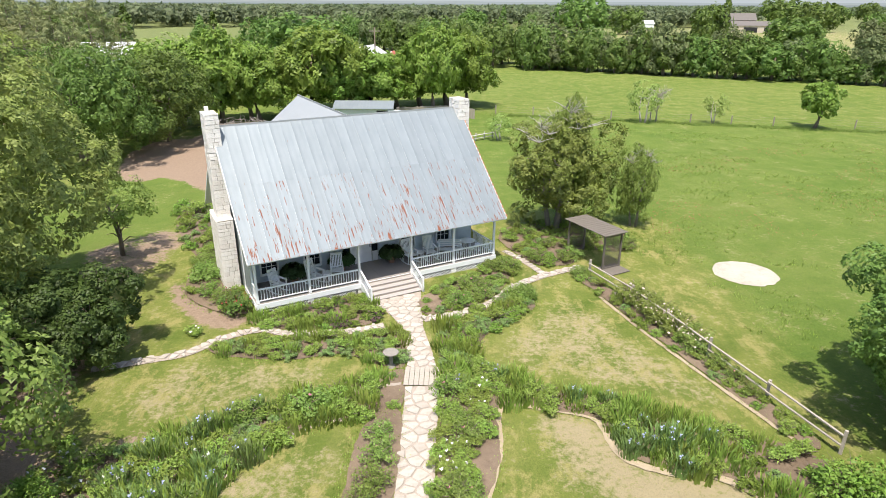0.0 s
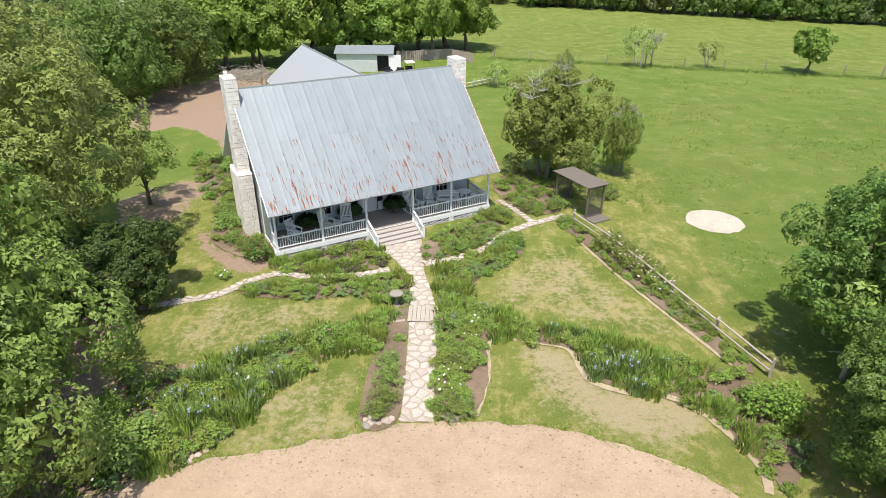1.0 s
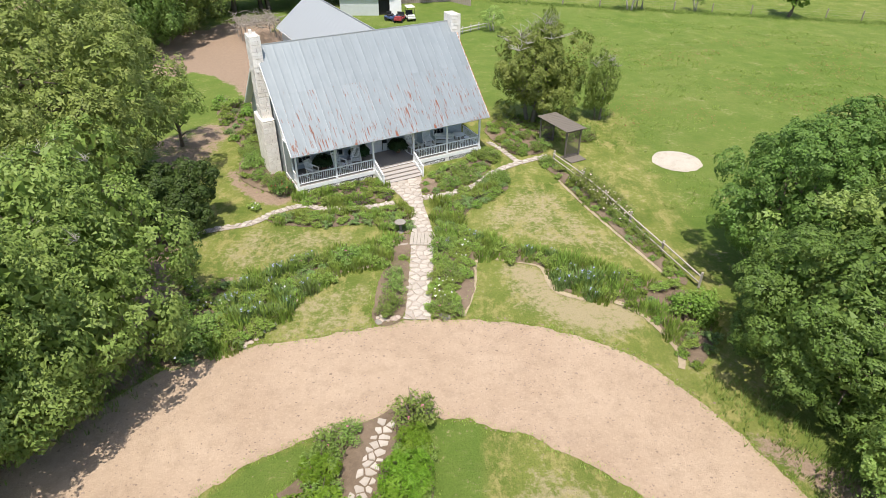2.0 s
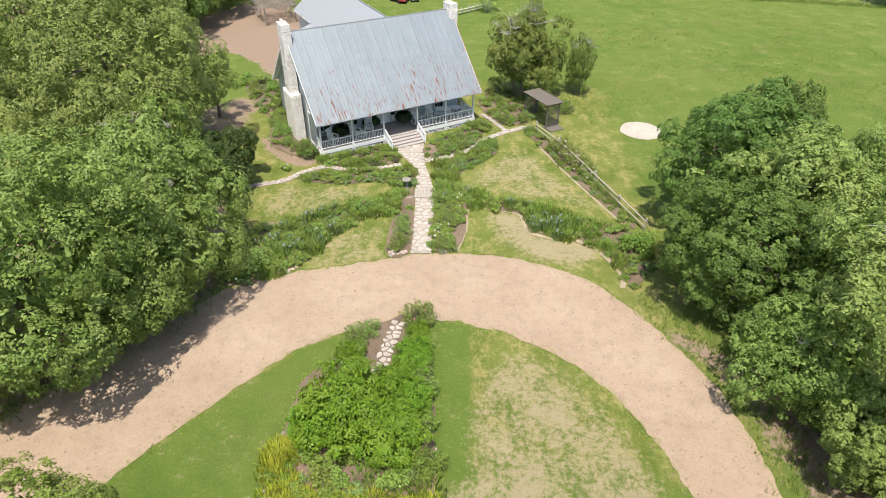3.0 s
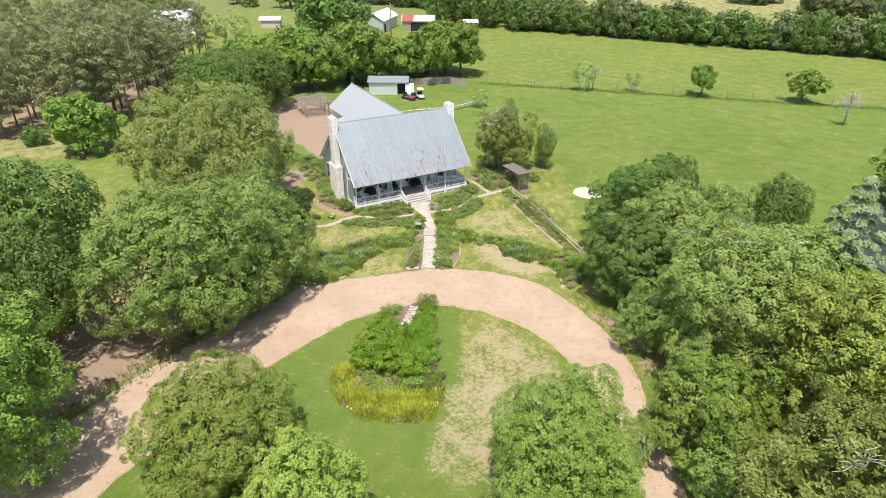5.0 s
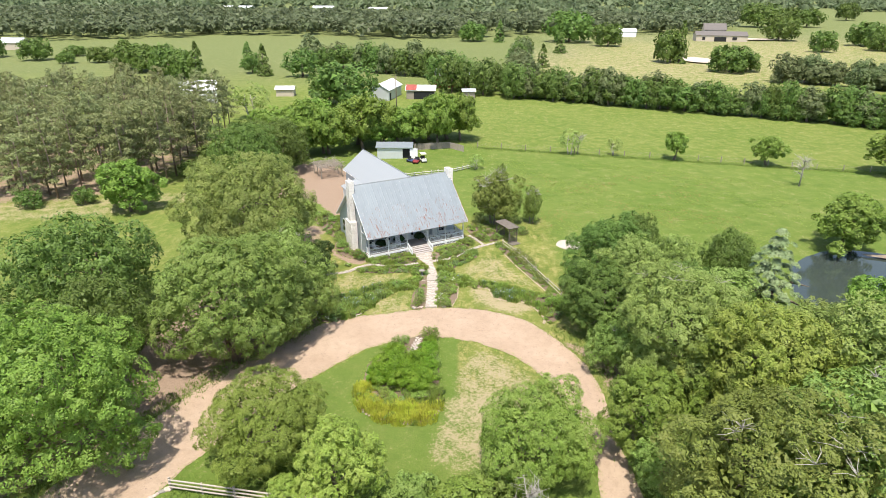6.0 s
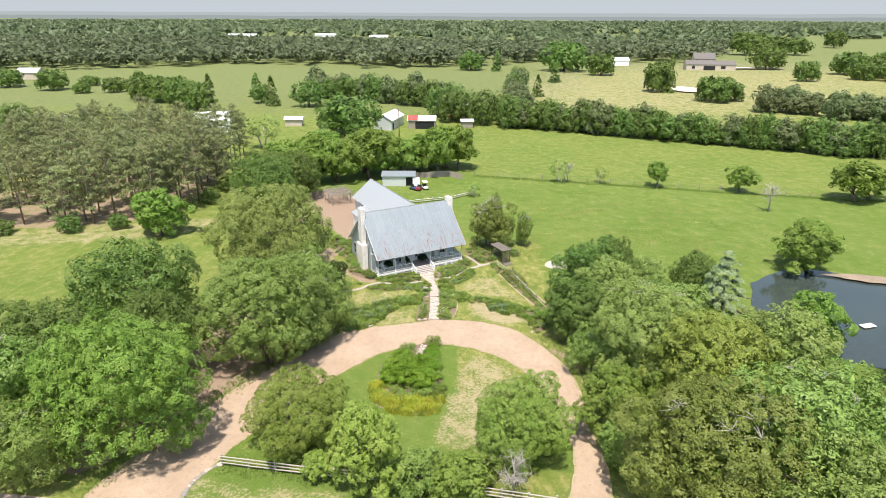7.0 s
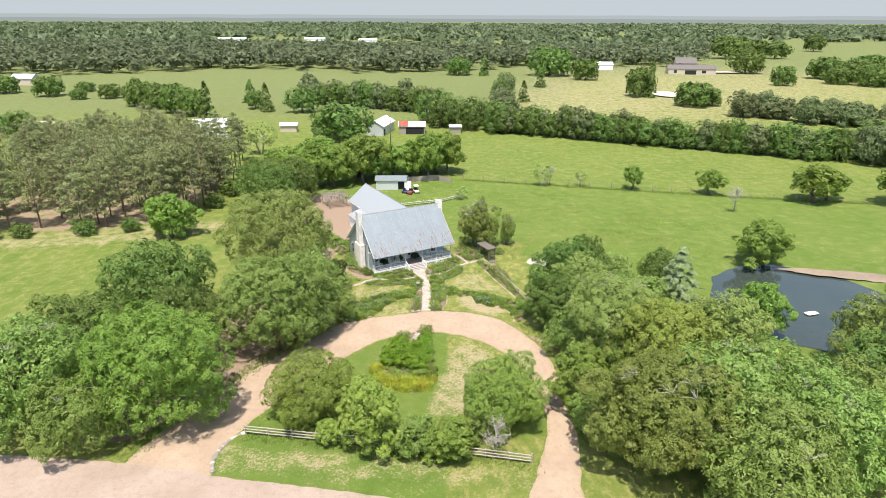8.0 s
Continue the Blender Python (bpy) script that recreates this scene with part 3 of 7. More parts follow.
def spray_leaves(c, n, rad, per, rng, flat=0.75):
    """Leaves over small bent umbrellas, one for each twig."""
    k = len(c)
    t = np.cross(n, rng.normal(size=(k, 3)))
    t /= np.linalg.norm(t, axis=1)[:, None]
    b = np.cross(n, t)
    a, q = rng.uniform(0, 2 * math.pi, (k, per, 1)), np.sqrt(rng.uniform(0, 1, (k, per, 1)))
    radial = t[:, None, :] * np.cos(a) + b[:, None, :] * np.sin(a)
    r = rad[:, None, None]
    lift = n[:, None, :] * r * (0.25 - 0.62 * q ** 2 + rng.normal(size=q.shape) * 0.13) * flat / 0.75
    pos = c[:, None, :] + radial * q * r * rng.uniform(0.85, 1.15, q.shape) + lift
    nrm = n[:, None, :] + radial * q * 0.75 + rng.normal(size=pos.shape) * 0.33 + np.array([0, 0, 0.15])
    nrm /= np.linalg.norm(nrm, axis=2)[..., None]
    return pos.reshape(-1, 3), nrm.reshape(-1, 3)


def limbs(R, H, low, rng, stems=1, lean=0.0, limb=6):
    """Tapered trunk and limbs as tube runs."""
    runs = []
    for s in range(stems):
        a0 = rng.uniform(0, 6.28)
        sp = 0.0 if stems == 1 else R * 0.16
        base = Vector((sp * math.cos(a0), sp * math.sin(a0), -0.15))
        w = 0.035 * H * (1 if stems == 1 else 0.6)
        top = Vector((base.x * 2.2 + lean, base.y * 2.2, H * 0.72))
        mid = base.lerp(top, 0.45) + Vector((rng.normal() * 0.04 * H, rng.normal() * 0.04 * H, 0))
        runs.append(([base, base.lerp(mid, 0.5), mid, top], [w * 1.35, w, w * 0.75, w * 0.15]))
        for k in range(limb):
            f = rng.uniform(0.25, 0.8)
            p = base.lerp(mid, f / 0.45) if f < 0.45 else mid.lerp(top, (f - 0.45) / 0.55)
            a = rng.uniform(0, 6.28)
            e = p + Vector((math.cos(a) * R * 0.5, math.sin(a) * R * 0.5, H * rng.uniform(0.03, 0.14)))
            runs.append(([p, p.lerp(e, 0.5) + Vector((0, 0, 0.05 * H)), e], [w * 0.45, w * 0.28, w * 0.06]))
    return runs


def tree(name, m, label, shape, R, H, low, leafkind, clumps, per, leaf, seed, stems=1, bark=None, wide=0.4, flat=0.75, group="", twigs=0, core=0.84):
    rng = np.random.default_rng(seed)
    ob = empty(name, m, label, "tree" if "shrub" not in name and "bush" not in name else "shrub", group)
    child("trunk", tubes("trunk", limbs(R, H, low, rng, stems, limb=6 if leaf < 0.3 else 2), bark or BARK, 6), ob)
    c, n, r, lobes = crown_sprays(shape, R, H, low, clumps, rng, core)
    pos, nrm = spray_leaves(c, n, r, per, rng, flat)
    size = np.full(len(pos), leaf)
    if shape == "round":
        deep, facing, big = inner_leaves(R, H, low, leaf, lobes, rng)
        pos, nrm, size = np.concatenate([pos, deep]), np.concatenate([nrm, facing]), np.append(size, np.full(len(deep), big))
    child("crown", leaf_mesh("crown", pos, nrm, size, LEAF[leafkind], rng, wide), ob)
    for k in range(twigs):
        a, q = rng.uniform(0, 6.28), R * rng.uniform(0.2, 0.75)
        z = H * (0.5 + 0.42 * math.sqrt(max(0, 1 - (q / R) ** 2)))
        base = Vector((q * math.cos(a), q * math.sin(a), z))
        runs = []
        for _ in range(7):
            e = base + Vector((rng.normal() * 0.8, rng.normal() * 0.8, rng.uniform(0.2, 0.9)))
            runs.append(([base, base.lerp(e, 0.5) + Vector((rng.normal() * 0.15, rng.normal() * 0.15, 0.1)), e], [0.035, 0.02, 0.008]))
        tagged(child("bare_branch", tubes("bare_branch", runs, GREYBARK, 4), ob), "bleached bare branch", kind="stuff")
    return ob


def at(x, y, turn=0.0, s=1.0, sz=None, z=0.0):
    return Matrix.Translation((x, y, z)) @ Matrix.Rotation(turn, 4, "Z") @ Matrix.Diagonal((s, s, sz or s, 1))


rt = random.Random(5)
tree("oak_tree", at(-30.4, -9.4), "large full green oak beside the driveway", "round", 7.7, 13.8, 0.03, "bright", 1150, 54, 0.108, 11, 2, group="driveway trees", core=0.82)
willow = tree("willow_tree", at(-26.6, 28.6, 0.4), "tall pale green willow with feathery foliage", "round", 8.2, 15.4, 0.04, "light", 1250, 52, 0.115, 13, 3, wide=0.36, group="driveway trees", core=0.8)
pecan = tree("pecan_tree", at(-21.8, 6.3), "spreading green pecan shading the driveway", "round", 7.3, 12.7, 0.03, "oak", 1150, 56, 0.104, 14, 2, group="driveway trees", core=0.8)
crape = tree("small_round_tree", at(-13.9, -8.1), "low round-headed tree on the grass island", "round", 5.3, 6.7, 0.02, "crape", 1250, 56, 0.064, 15, 4, group="island trees", core=0.9)
bright = tree("bright_shrub_tree", at(-6.6, -14.4), "upright light green leafy tree before the rail fence", "round", 3.2, 8.3, 0.02, "lime", 640, 42, 0.078, 16, 3, group="island trees")
small = tree("orchard_tree", at(17.0, -6.6), "compact green tree at the driveway's edge", "round", 3.8, 7.6, 0.08, "bright", 660, 46, 0.085, 17, 2, group="roadside grove")
dense = tree("dense_tree", at(20.1, 22.4), "dense dark green tree with glossy leaves", "round", 5.3, 9.8, 0.02, "dark", 1000, 52, 0.092, 18, 2, group="roadside grove", core=0.82)
conifer = tree("cedar_tree", at(31.4, 7), "silvery blue-green conifer with drooping boughs", "cone", 6.0, 14.8, 0.05, "cedar", 460, 60, 0.15, 19, 1, flat=0.4, wide=0.28, group="roadside grove")
tree("elm_tree", at(22.2, 3.0), "airy grey-green elm with open crown", "round", 6.6, 12.0, 0.05, "light", 1000, 46, 0.1, 20, 2, group="roadside grove", twigs=4, core=0.8)
lime = tree("lime_tree", at(26.2, -5.2, 1.0), "yellow-green broadleaf tree in the grove", "round", 5.8, 12.6, 0.08, "lime", 800, 44, 0.11, 25, 2, group="roadside grove")
olive = tree("olive_oak", at(22.3, -16.5, 2.2), "broad olive green oak with bare grey limbs showing", "round", 7.3, 12.2, 0.04, "olive", 1100, 50, 0.11, 26, 3, group="roadside grove", twigs=8, core=0.82)
dark_oak = tree("oak_tree", at(-40, 13), "broad dark green oak behind the driveway trees", "round", 7.8, 12.3, 0.05, "dark", 560, 26, 0.18, 12, 2, group="driveway trees")
mid_oak = tree("oak_tree", at(29, -15, 4.0), "full green oak crowding the roadside grove", "round", 7.5, 12.4, 0.04, "oak", 640, 29, 0.165, 27, 2, group="roadside grove", twigs=3)
mid_olive = tree("olive_oak", at(36.5, -20, 3.1), "broad olive green oak in the roadside grove", "round", 7.2, 12.2, 0.04, "oak", 660, 32, 0.15, 28, 2, group="roadside grove", twigs=2)
mid_light = tree("elm_tree", at(33, -5, 1.2), "pale airy elm inside the grove", "round", 5.4, 13.4, 0.06, "light", 620, 40, 0.125, 29, 2, group="roadside grove")
mid_small = tree("orchard_tree", at(45.6, 11.5), "compact green tree beside the pond", "round", 3.3, 7.4, 0.03, "bright", 200, 42, 0.15, 30, 2, group="pondside trees")
for x, y, s, sz, src, turn in [(17.0, 12.4, 0.9, 0.84, dense, 2.0), (20.6, 15.6, 0.78, 0.76, mid_light, 0.5), (23.6, 24.2, 0.44, 0.78, dark_oak, 4.4), (25.8, 17.2, 0.6, 0.72, mid_light, 2.6), (35, 24.5, 0.45, 0.6, dark_oak, 1.1), (7.4, -9.6, 0.92, 1.08, crape, 2.0), (29, -25, 0.9, 0.95, mid_olive, 5.3),
                               (38.5, -11, 0.9, 0.62, mid_oak, 1.6), (55, -0.5, 0.92, 0.9, mid_oak, 4.4), (44.5, -15, 0.95, 0.8, mid_olive, 0.7), (53, -8, 1.0, 0.8, dark_oak, 5.1),
                               (27.5, 6.5, 0.85, 0.78, mid_light, 5.2), (57.4, 37, 1.45, 1.12, mid_small, 2.3), (-43, -2.5, 0.8, 0.9, dark_oak, 2.6), (-44.5, -10.5, 0.95, 1.0, mid_oak, 3.3),
                               (-54, 50, 1.45, 1.15, mid_small, 1.0), (-36, 74, 0.95, 0.85, dark_oak, 1.3), (-38.5, 64, 0.85, 0.95, dark_oak, 3.0), (-43, 80, 0.8, 0.75, dark_oak, 2.3), (-16.9, 11.0, 0.62, 0.72, mid_oak, 5.0),
                               (-19.0, 15.8, 0.72, 0.82, mid_oak, 5.0), (26, 12, 0.6, 0.66, dark_oak, 3.7), (-22.6, 20.5, 0.62, 0.8, mid_light, 0.9), (-32.5, 2, 0.7, 0.82, dark_oak, 4.1), (33, 1, 0.7, 0.75, mid_light, 2.2),
                               (-36.5, -14.5, 0.6, 0.66, mid_oak, 2.8), (17.4, 5.2, 0.45, 0.46, mid_oak, 1.8), (18.6, 0.4, 0.45, 0.44, mid_light, 3.1), (17.4, -11.2, 0.42, 0.36, mid_olive, 0.4)]:
    copy_thing(src, at(x, y, turn, s, sz))

small_lod = tree("field_tree", at(48.3, 87), "lone green tree standing in the pasture", "round", 2.6, 6.3, 0.22, "bright", 110, 30, 0.19, 21, 1, group="pasture trees")
row_lod = tree("row_tree", at(-36, 106), "leafy tree in the row behind the house", "round", 5.0, 9.5, 0.12, "bright", 180, 30, 0.27, 22, 1, group="row behind the house")
hedge_lod = tree("hedge_tree", at(30, 166), "green hedgerow tree along the pasture", "round", 5.5, 9.5, 0.01, "hedge", 100, 15, 0.4, 23, 1, group="hedgerow")
grey_lod = tree("hedge_tree", at(44, 162), "dark grey-green tree rising above the hedgerow", "round", 5.0, 11, 0.02, "grey", 100, 20, 0.38, 34, 1, group="hedgerow")
far_lod = tree("meadow_tree", at(-212.8, 270.3), "rounded dark tree in the far pasture", "round", 7.5, 10.5, 0.02, "dark", 110, 18, 0.6, 24, 1, group="far pasture trees")
cedar_lod = tree("juniper_tree", at(-98, 248.3), "dark conical juniper in the far pasture", "cone", 5.2, 11.5, 0.02, "dark", 120, 16, 0.5, 35, 1, group="far pasture trees")
for x, y, s, sz in [(66.7, 83, 1.25, 1.0), (89, 76.5, 2.1, 1.45), (93, 78, 1.6, 1.2), (107, 75, 1.8, 1.4), (130, 70, 1.7, 1.3)]:
    copy_thing(small_lod, at(x, y, rt.uniform(0, 6), s, sz))
for i in range(15):
    copy_thing(row_lod, at(-39 + i * 2.9 + rt.uniform(-1.2, 1.2), 89 + i * 0.95 + rt.uniform(-4, 6), rt.uniform(0, 6), rt.uniform(0.8, 1.35), rt.uniform(0.8, 1.35)))
# the hedgerow bends from the barns towards the eastern wood
for i in range(52):
    f = i / 51
    x = 17 + 108 * f
    y = 168 - 46 * min(1, f * 1.15) + 4 * math.sin(f * 3.1) + rt.uniform(-1.5, 4)
    copy_thing(grey_lod if i % 6 == 3 else hedge_lod, at(x, y, rt.uniform(0, 6), rt.uniform(0.55, 1.0), rt.uniform(0.55, 1.15)))
for x, y in [(128, 116), (134, 112), (139, 120), (146, 116), (131, 126), (138, 132), (150, 128), (157, 118), (146, 140), (160, 136), (170, 125), (182, 118)]:
    copy_thing(grey_lod if x % 3 else hedge_lod, at(x, y, rt.uniform(0, 6), rt.uniform(0.9, 1.3), rt.uniform(0.85, 1.2)))
# a second belt of greyer trees behind the hedgerow's eastern end
for i in range(20):
    copy_thing(grey_lod, at(128 + i * 2.6 + rt.uniform(-2, 2), 208 - i * 1.6 + rt.uniform(-8, 8), rt.uniform(0, 6), rt.uniform(0.75, 1.2), rt.uniform(0.7, 1.1)))
# a line of trees running away from the barns, and the rows round the barns
for i in range(16):
    f = i / 15
    copy_thing(grey_lod if i % 3 else hedge_lod, at(21 + 13 * f + rt.uniform(-3, 3), 172 + 120 * f, rt.uniform(0, 6), rt.uniform(0.7, 1.15), rt.uniform(0.8, 1.35)))
for i in range(17):
    f = i / 16
    copy_thing(hedge_lod if i % 3 else grey_lod, at(-68 + 66 * f, 252 - 36 * f + rt.uniform(-6, 6), rt.uniform(0, 6), rt.uniform(0.8, 1.25), rt.uniform(0.9, 1.35)))
for x, y, s, sz in [(-35, 148, 1.7, 1.4), (-41, 153, 1.3, 1.15), (-64.5, 215, 1.2, 1.2), (-2, 178, 1.0, 1.3), (3, 184, 1.1, 1.2), (9, 172, 0.9, 1.1), (-7, 190, 1.0, 1.2), (12, 182, 1.0, 1.2), (-151, 153, 1.0, 1.0), (-159, 156, 0.8, 0.8)]:
    copy_thing(hedge_lod, at(x, y, rt.uniform(0, 6), s, sz))
for x, y, s, sz, src in [(-245, 283, 1.0, 0.9, far_lod), (-81.4, 218, 0.9, 1.15, cedar_lod), (-89, 226, 0.8, 0.9, hedge_lod), (-147, 235, 1.0, 1.2, far_lod), (-135, 228, 1.1, 1.1, far_lod), (-120, 214, 1.0, 1.2, far_lod),
                         (-102, 200, 1.0, 1.35, cedar_lod), (-110, 205, 0.9, 1.1, far_lod), (-190, 258, 0.6, 0.5, far_lod), (-176, 262, 0.7, 0.7, far_lod), (-205, 292, 0.7, 0.5, far_lod),
                         (75, 398.7, 2.1, 1.9, far_lod), (94, 367, 1.2, 1.3, far_lod), (57, 320, 1.0, 1.0, cedar_lod), (39.4, 254, 0.85, 0.95, cedar_lod), (109, 273, 1.0, 1.8, cedar_lod), (104, 276, 1.0, 1.5, far_lod),
                         (120, 239, 1.2, 1.1, far_lod), (128, 243, 0.9, 0.8, far_lod), (229, 426, 1.7, 1.7, far_lod), (211, 334, 0.95, 1.15, far_lod), (454, 741, 1.6, 1.8, far_lod), (293, 607, 2.4, 2.0, far_lod),
                         (9, 401, 1.3, 1.2, far_lod), (27, 394, 1.0, 1.3, cedar_lod), (341, 608, 1.8, 1.5, far_lod), (336, 636, 1.4, 1.5, far_lod), (264, 381, 1.6, 1.4, far_lod), (273, 360, 1.7, 1.4, far_lod),
                         (280, 345, 1.5, 1.4, far_lod), (266, 332, 1.4, 1.2, far_lod), (288, 372, 1.6, 1.5, far_lod), (252, 345, 1.2, 1.1, far_lod), (296, 330, 1.6, 1.4, far_lod), (310, 350, 1.6, 1.4, far_lod), (300, 390, 1.6, 1.5, far_lod)]:
    copy_thing(src, at(x, y, rt.uniform(0, 6), s, sz))


def pine_tree(m, seed, H=15.5, low=0.24):
    rng = np.random.default_rng(seed)
    ob = empty("pine_tree", m, "tall grey-green pine with a bare lower trunk", "tree", "pine grove")
    runs = [([(0, 0, -0.2), (0.15, 0.05, H * 0.5), (0.05, 0.2, H * 0.96)], [0.19, 0.14, 0.04])]
    c, r = [], []
    for k in range(26):
        f = k / 25
        z = H * (low + (0.97 - low) * f)
        a, q = k * 2.4 + rng.uniform(0, 0.8), 3.3 * math.sqrt(max(0.06, 1 - (1.7 * f - 0.75) ** 2)) * rng.uniform(0.5, 1.0)
        e = (q * math.cos(a), q * math.sin(a), z + 0.3)
        if k % 3 == 0:
            runs.append(([(0.05, 0.1, z - 0.4), e], [0.055, 0.015]))
        for j in range(2):
            g = 1 - 0.4 * j
            c.append((e[0] * g + rng.normal() * 0.3, e[1] * g + rng.normal() * 0.3, e[2] + rng.normal() * 0.25))
            r.append(rng.uniform(0.6, 1.05))
    child("trunk", tubes("trunk", runs, PINEBARK, 5), ob)
    pos, nrm = clump_leaves(np.array(c), np.array(r), 40, rng, 0.6, 0.35)
    child("crown", leaf_mesh("crown", pos, nrm, 0.33, LEAF["pine"], rng, 0.2), ob)
    return ob


pines = [pine_tree(at(-58, 66), 31), pine_tree(at(-63, 60), 32, 14, 0.2), pine_tree(at(-70, 70), 33, 16, 0.34)]
PINES = [(-100, 48), (-76, 51), (-60, 56), (-53, 63), (-54, 88), (-60, 118), (-104, 118), (-130, 70)]
placed = []
while len(placed) < 138:
    x, y = rt.uniform(-130, -52), rt.uniform(48, 118)
    if inside(np.array([x]), np.array([y]), PINES)[0] and all((x - a) ** 2 + (y - b) ** 2 > 7.0 for a, b in placed):
        placed.append((x, y))
        copy_thing(pines[len(placed) % 3], at(x, y, rt.uniform(0, 6), rt.uniform(0.85, 1.15), rt.uniform(0.82, 1.1)))
for x, y, s, sz in [(-90, 47, 0.5, 0.4), (-84, 49, 0.4, 0.3), (-72, 50.5, 0.4, 0.35), (-64, 53, 0.35, 0.3), (-57, 58, 0.45, 0.35), (-52.5, 70, 0.4, 0.35), (-52, 80, 0.5, 0.4), (-50, 92, 0.5, 0.5), (-53, 100, 0.5, 0.45)]:
    copy_thing(hedge_lod, at(x, y, rt.uniform(0, 6), s, sz))


def woodland(name, places, label, seed, leaf, per, height, material, spread=1.0):
    """Far woods as one mesh: many leaf-shelled crowns."""
    rng = np.random.default_rng(seed)
    c, r = [], []
    for x, y in places:
        hgt, rad = height * rng.uniform(0.7, 1.2), height * rng.uniform(0.35, 0.6) * spread
        z = float(ground_height(np.array(x), np.array(y)))
        for _ in range(4):
            c.append((x + rng.normal() * rad * 0.5, y + rng.normal() * rad * 0.5, z + hgt * rng.uniform(0.4, 0.85)))
            r.append(rad * rng.uniform(0.5, 0.9))
    pos, nrm = clump_leaves(np.array(c), np.array(r), per, rng, 0.8 / spread, 0.5)
    me = leaf_mesh(name, pos, nrm, leaf, material, rng, 0.8)
    return tagged(new(name, me), label, "woodland", kind="stuff")


rw = np.random.default_rng(3)


def scatter(n, x0, x1, y0, y1, keep):
    out = []
    while len(out) < n:
        x, y = rw.uniform(x0, x1), rw.uniform(y0, y1)
        if keep(x, y):
            out.append((x, y))
    return out


def wood_edge(x):
    return 428 + 14 * math.sin(x / 37) + (30 if x > 40 else 0) + (25 if x > 120 else 0) - (30 if x < -200 else 0)


near_wood = scatter(2100, -520, 520, 380, 700, lambda x, y: y > wood_edge(x) and not (110 < x and y < 470 + 0.35 * (x - 110)) and not (x > 0.44 * y))
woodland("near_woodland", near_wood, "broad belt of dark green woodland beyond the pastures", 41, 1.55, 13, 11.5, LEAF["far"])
far_wood = scatter(2300, -1500, 1500, 700, 2300, lambda x, y: abs(x) < 200 + 0.75 * y and not (-330 < x < -60 and 760 < y < 1000) and not (0.42 * y < x and y < 980))
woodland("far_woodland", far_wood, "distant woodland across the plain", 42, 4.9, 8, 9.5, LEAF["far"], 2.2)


# ---- house ----
house = empty("farmhouse", Matrix.Translation((-11.18, 30.81, 0)) @ Matrix.Rotation(radians(30), 4, "Z"), "white and pale blue farmhouse with a rusty tin roof and porch", "house")
LEN, DECKZ, EAVE, RIDGE_V, RIDGE_Z, BACK_V = 15.1, 0.66, 3.3, 5.5, 9.2, 12.2
WALLTOP = 3.25
POSTS = (0.05, 2.93, 5.88, 9.2, 12.1, 15.05)


def siding_material():
    n = Nodes("lapped_siding", 0.55, 0, 0.3)
    z = n.add("SeparateXYZ")
    n.link(n.coords(), z.inputs[0])
    saw = n.math("FRACT", n.math("MULTIPLY", z.outputs[2], 7.5), 0)
    f = n.noise(3, 5)
    n.colour(n.mix(f, (0.46, 0.53, 0.6), (0.58, 0.65, 0.71)))
    n.bump(saw, 0.9, 0.03)
    return n.mat


SIDING = siding_material()
GLASS = Nodes("window_glass", 0.05, 0, 0.6).colour((0.02, 0.025, 0.03)).mat
WINGTIN = plain("pale_tin", (0.34, 0.36, 0.375), 0.5, 0.15, 0.1, 1.5)
STEPWOOD = plain("worn_step_boards", (0.37, 0.34, 0.32), 0.75, vary=0.2, scale=3, stretch=(0.5, 6, 6))


def wall_with_openings(name, u0, u1, v0, v1, z0, z1, openings, material):
    """A wall along u cut round its openings (u0, u1, z0, z1)."""
    bm = bmesh.new()
    x = u0
    for a, b, lo, hi in sorted(openings):
        box(bm, x, a, v0, v1, z0, z1)
        if lo > z0:
            box(bm, a, b, v0, v1, z0, lo)
        box(bm, a, b, v0, v1, hi, z1)
        x = b
    box(bm, x, u1, v0, v1, z0, z1)
    return part(name, bm, material, house)


WINDOWS = [(0.95, 1.85), (3.5, 4.4), (9.75, 10.65), (12.35, 13.25)]
wall_with_openings("front_wall", 0.15, LEN - 0.15, 2.7, 2.9, 0.1, WALLTOP + 1.6, [(a, b, 1.15, 2.75) for a, b in WINDOWS] + [(5.9, 8.2, DECKZ, 2.85)], SIDING)
for a, b in WINDOWS:
    bm = bmesh.new()
    for x0, x1, z0, z1 in ((a - 0.1, a, 1.05, 2.85), (b, b + 0.1, 1.05, 2.85), (a, b, 2.75, 2.85), (a - 0.03, b + 0.03, 1.03, 1.15)):
        box(bm, x0, x1, 2.64, 2.72, z0, z1)
    win = part("window", bm, WHITE, house, "white-framed sash window")
    part("pane", boxed(a, b, 2.76, 2.775, 1.15, 2.75), GLASS, win)
    bm = bmesh.new()
    for k in (1, 2):
        x = a + (b - a) * k / 3
        box(bm, x - 0.012, x + 0.012, 2.735, 2.758, 1.15, 2.75)
    for z in (1.55, 1.95, 2.35):
        box(bm, a, b, 2.733, 2.759, z - (0.025 if z == 1.95 else 0.012), z + (0.025 if z == 1.95 else 0.012))
    part("glazing_bar", bm, WHITE, win)
door = part("front_door", boxed(6.35, 7.75, 2.72, 2.78, DECKZ, 2.8, bevel=0.01), WHITE, house, "wide white panelled front door")
for x in (6.5, 7.15):
    for z in (0.85, 1.85):
        part("door_panel", boxed(x, x + 0.45, 2.705, 2.72, z, z + 0.75, bevel=0.006), WHITE, door)
part("door_handle", boxed(7.62, 7.66, 2.67, 2.72, 1.6, 1.78), DARK, door, "dark metal handle")
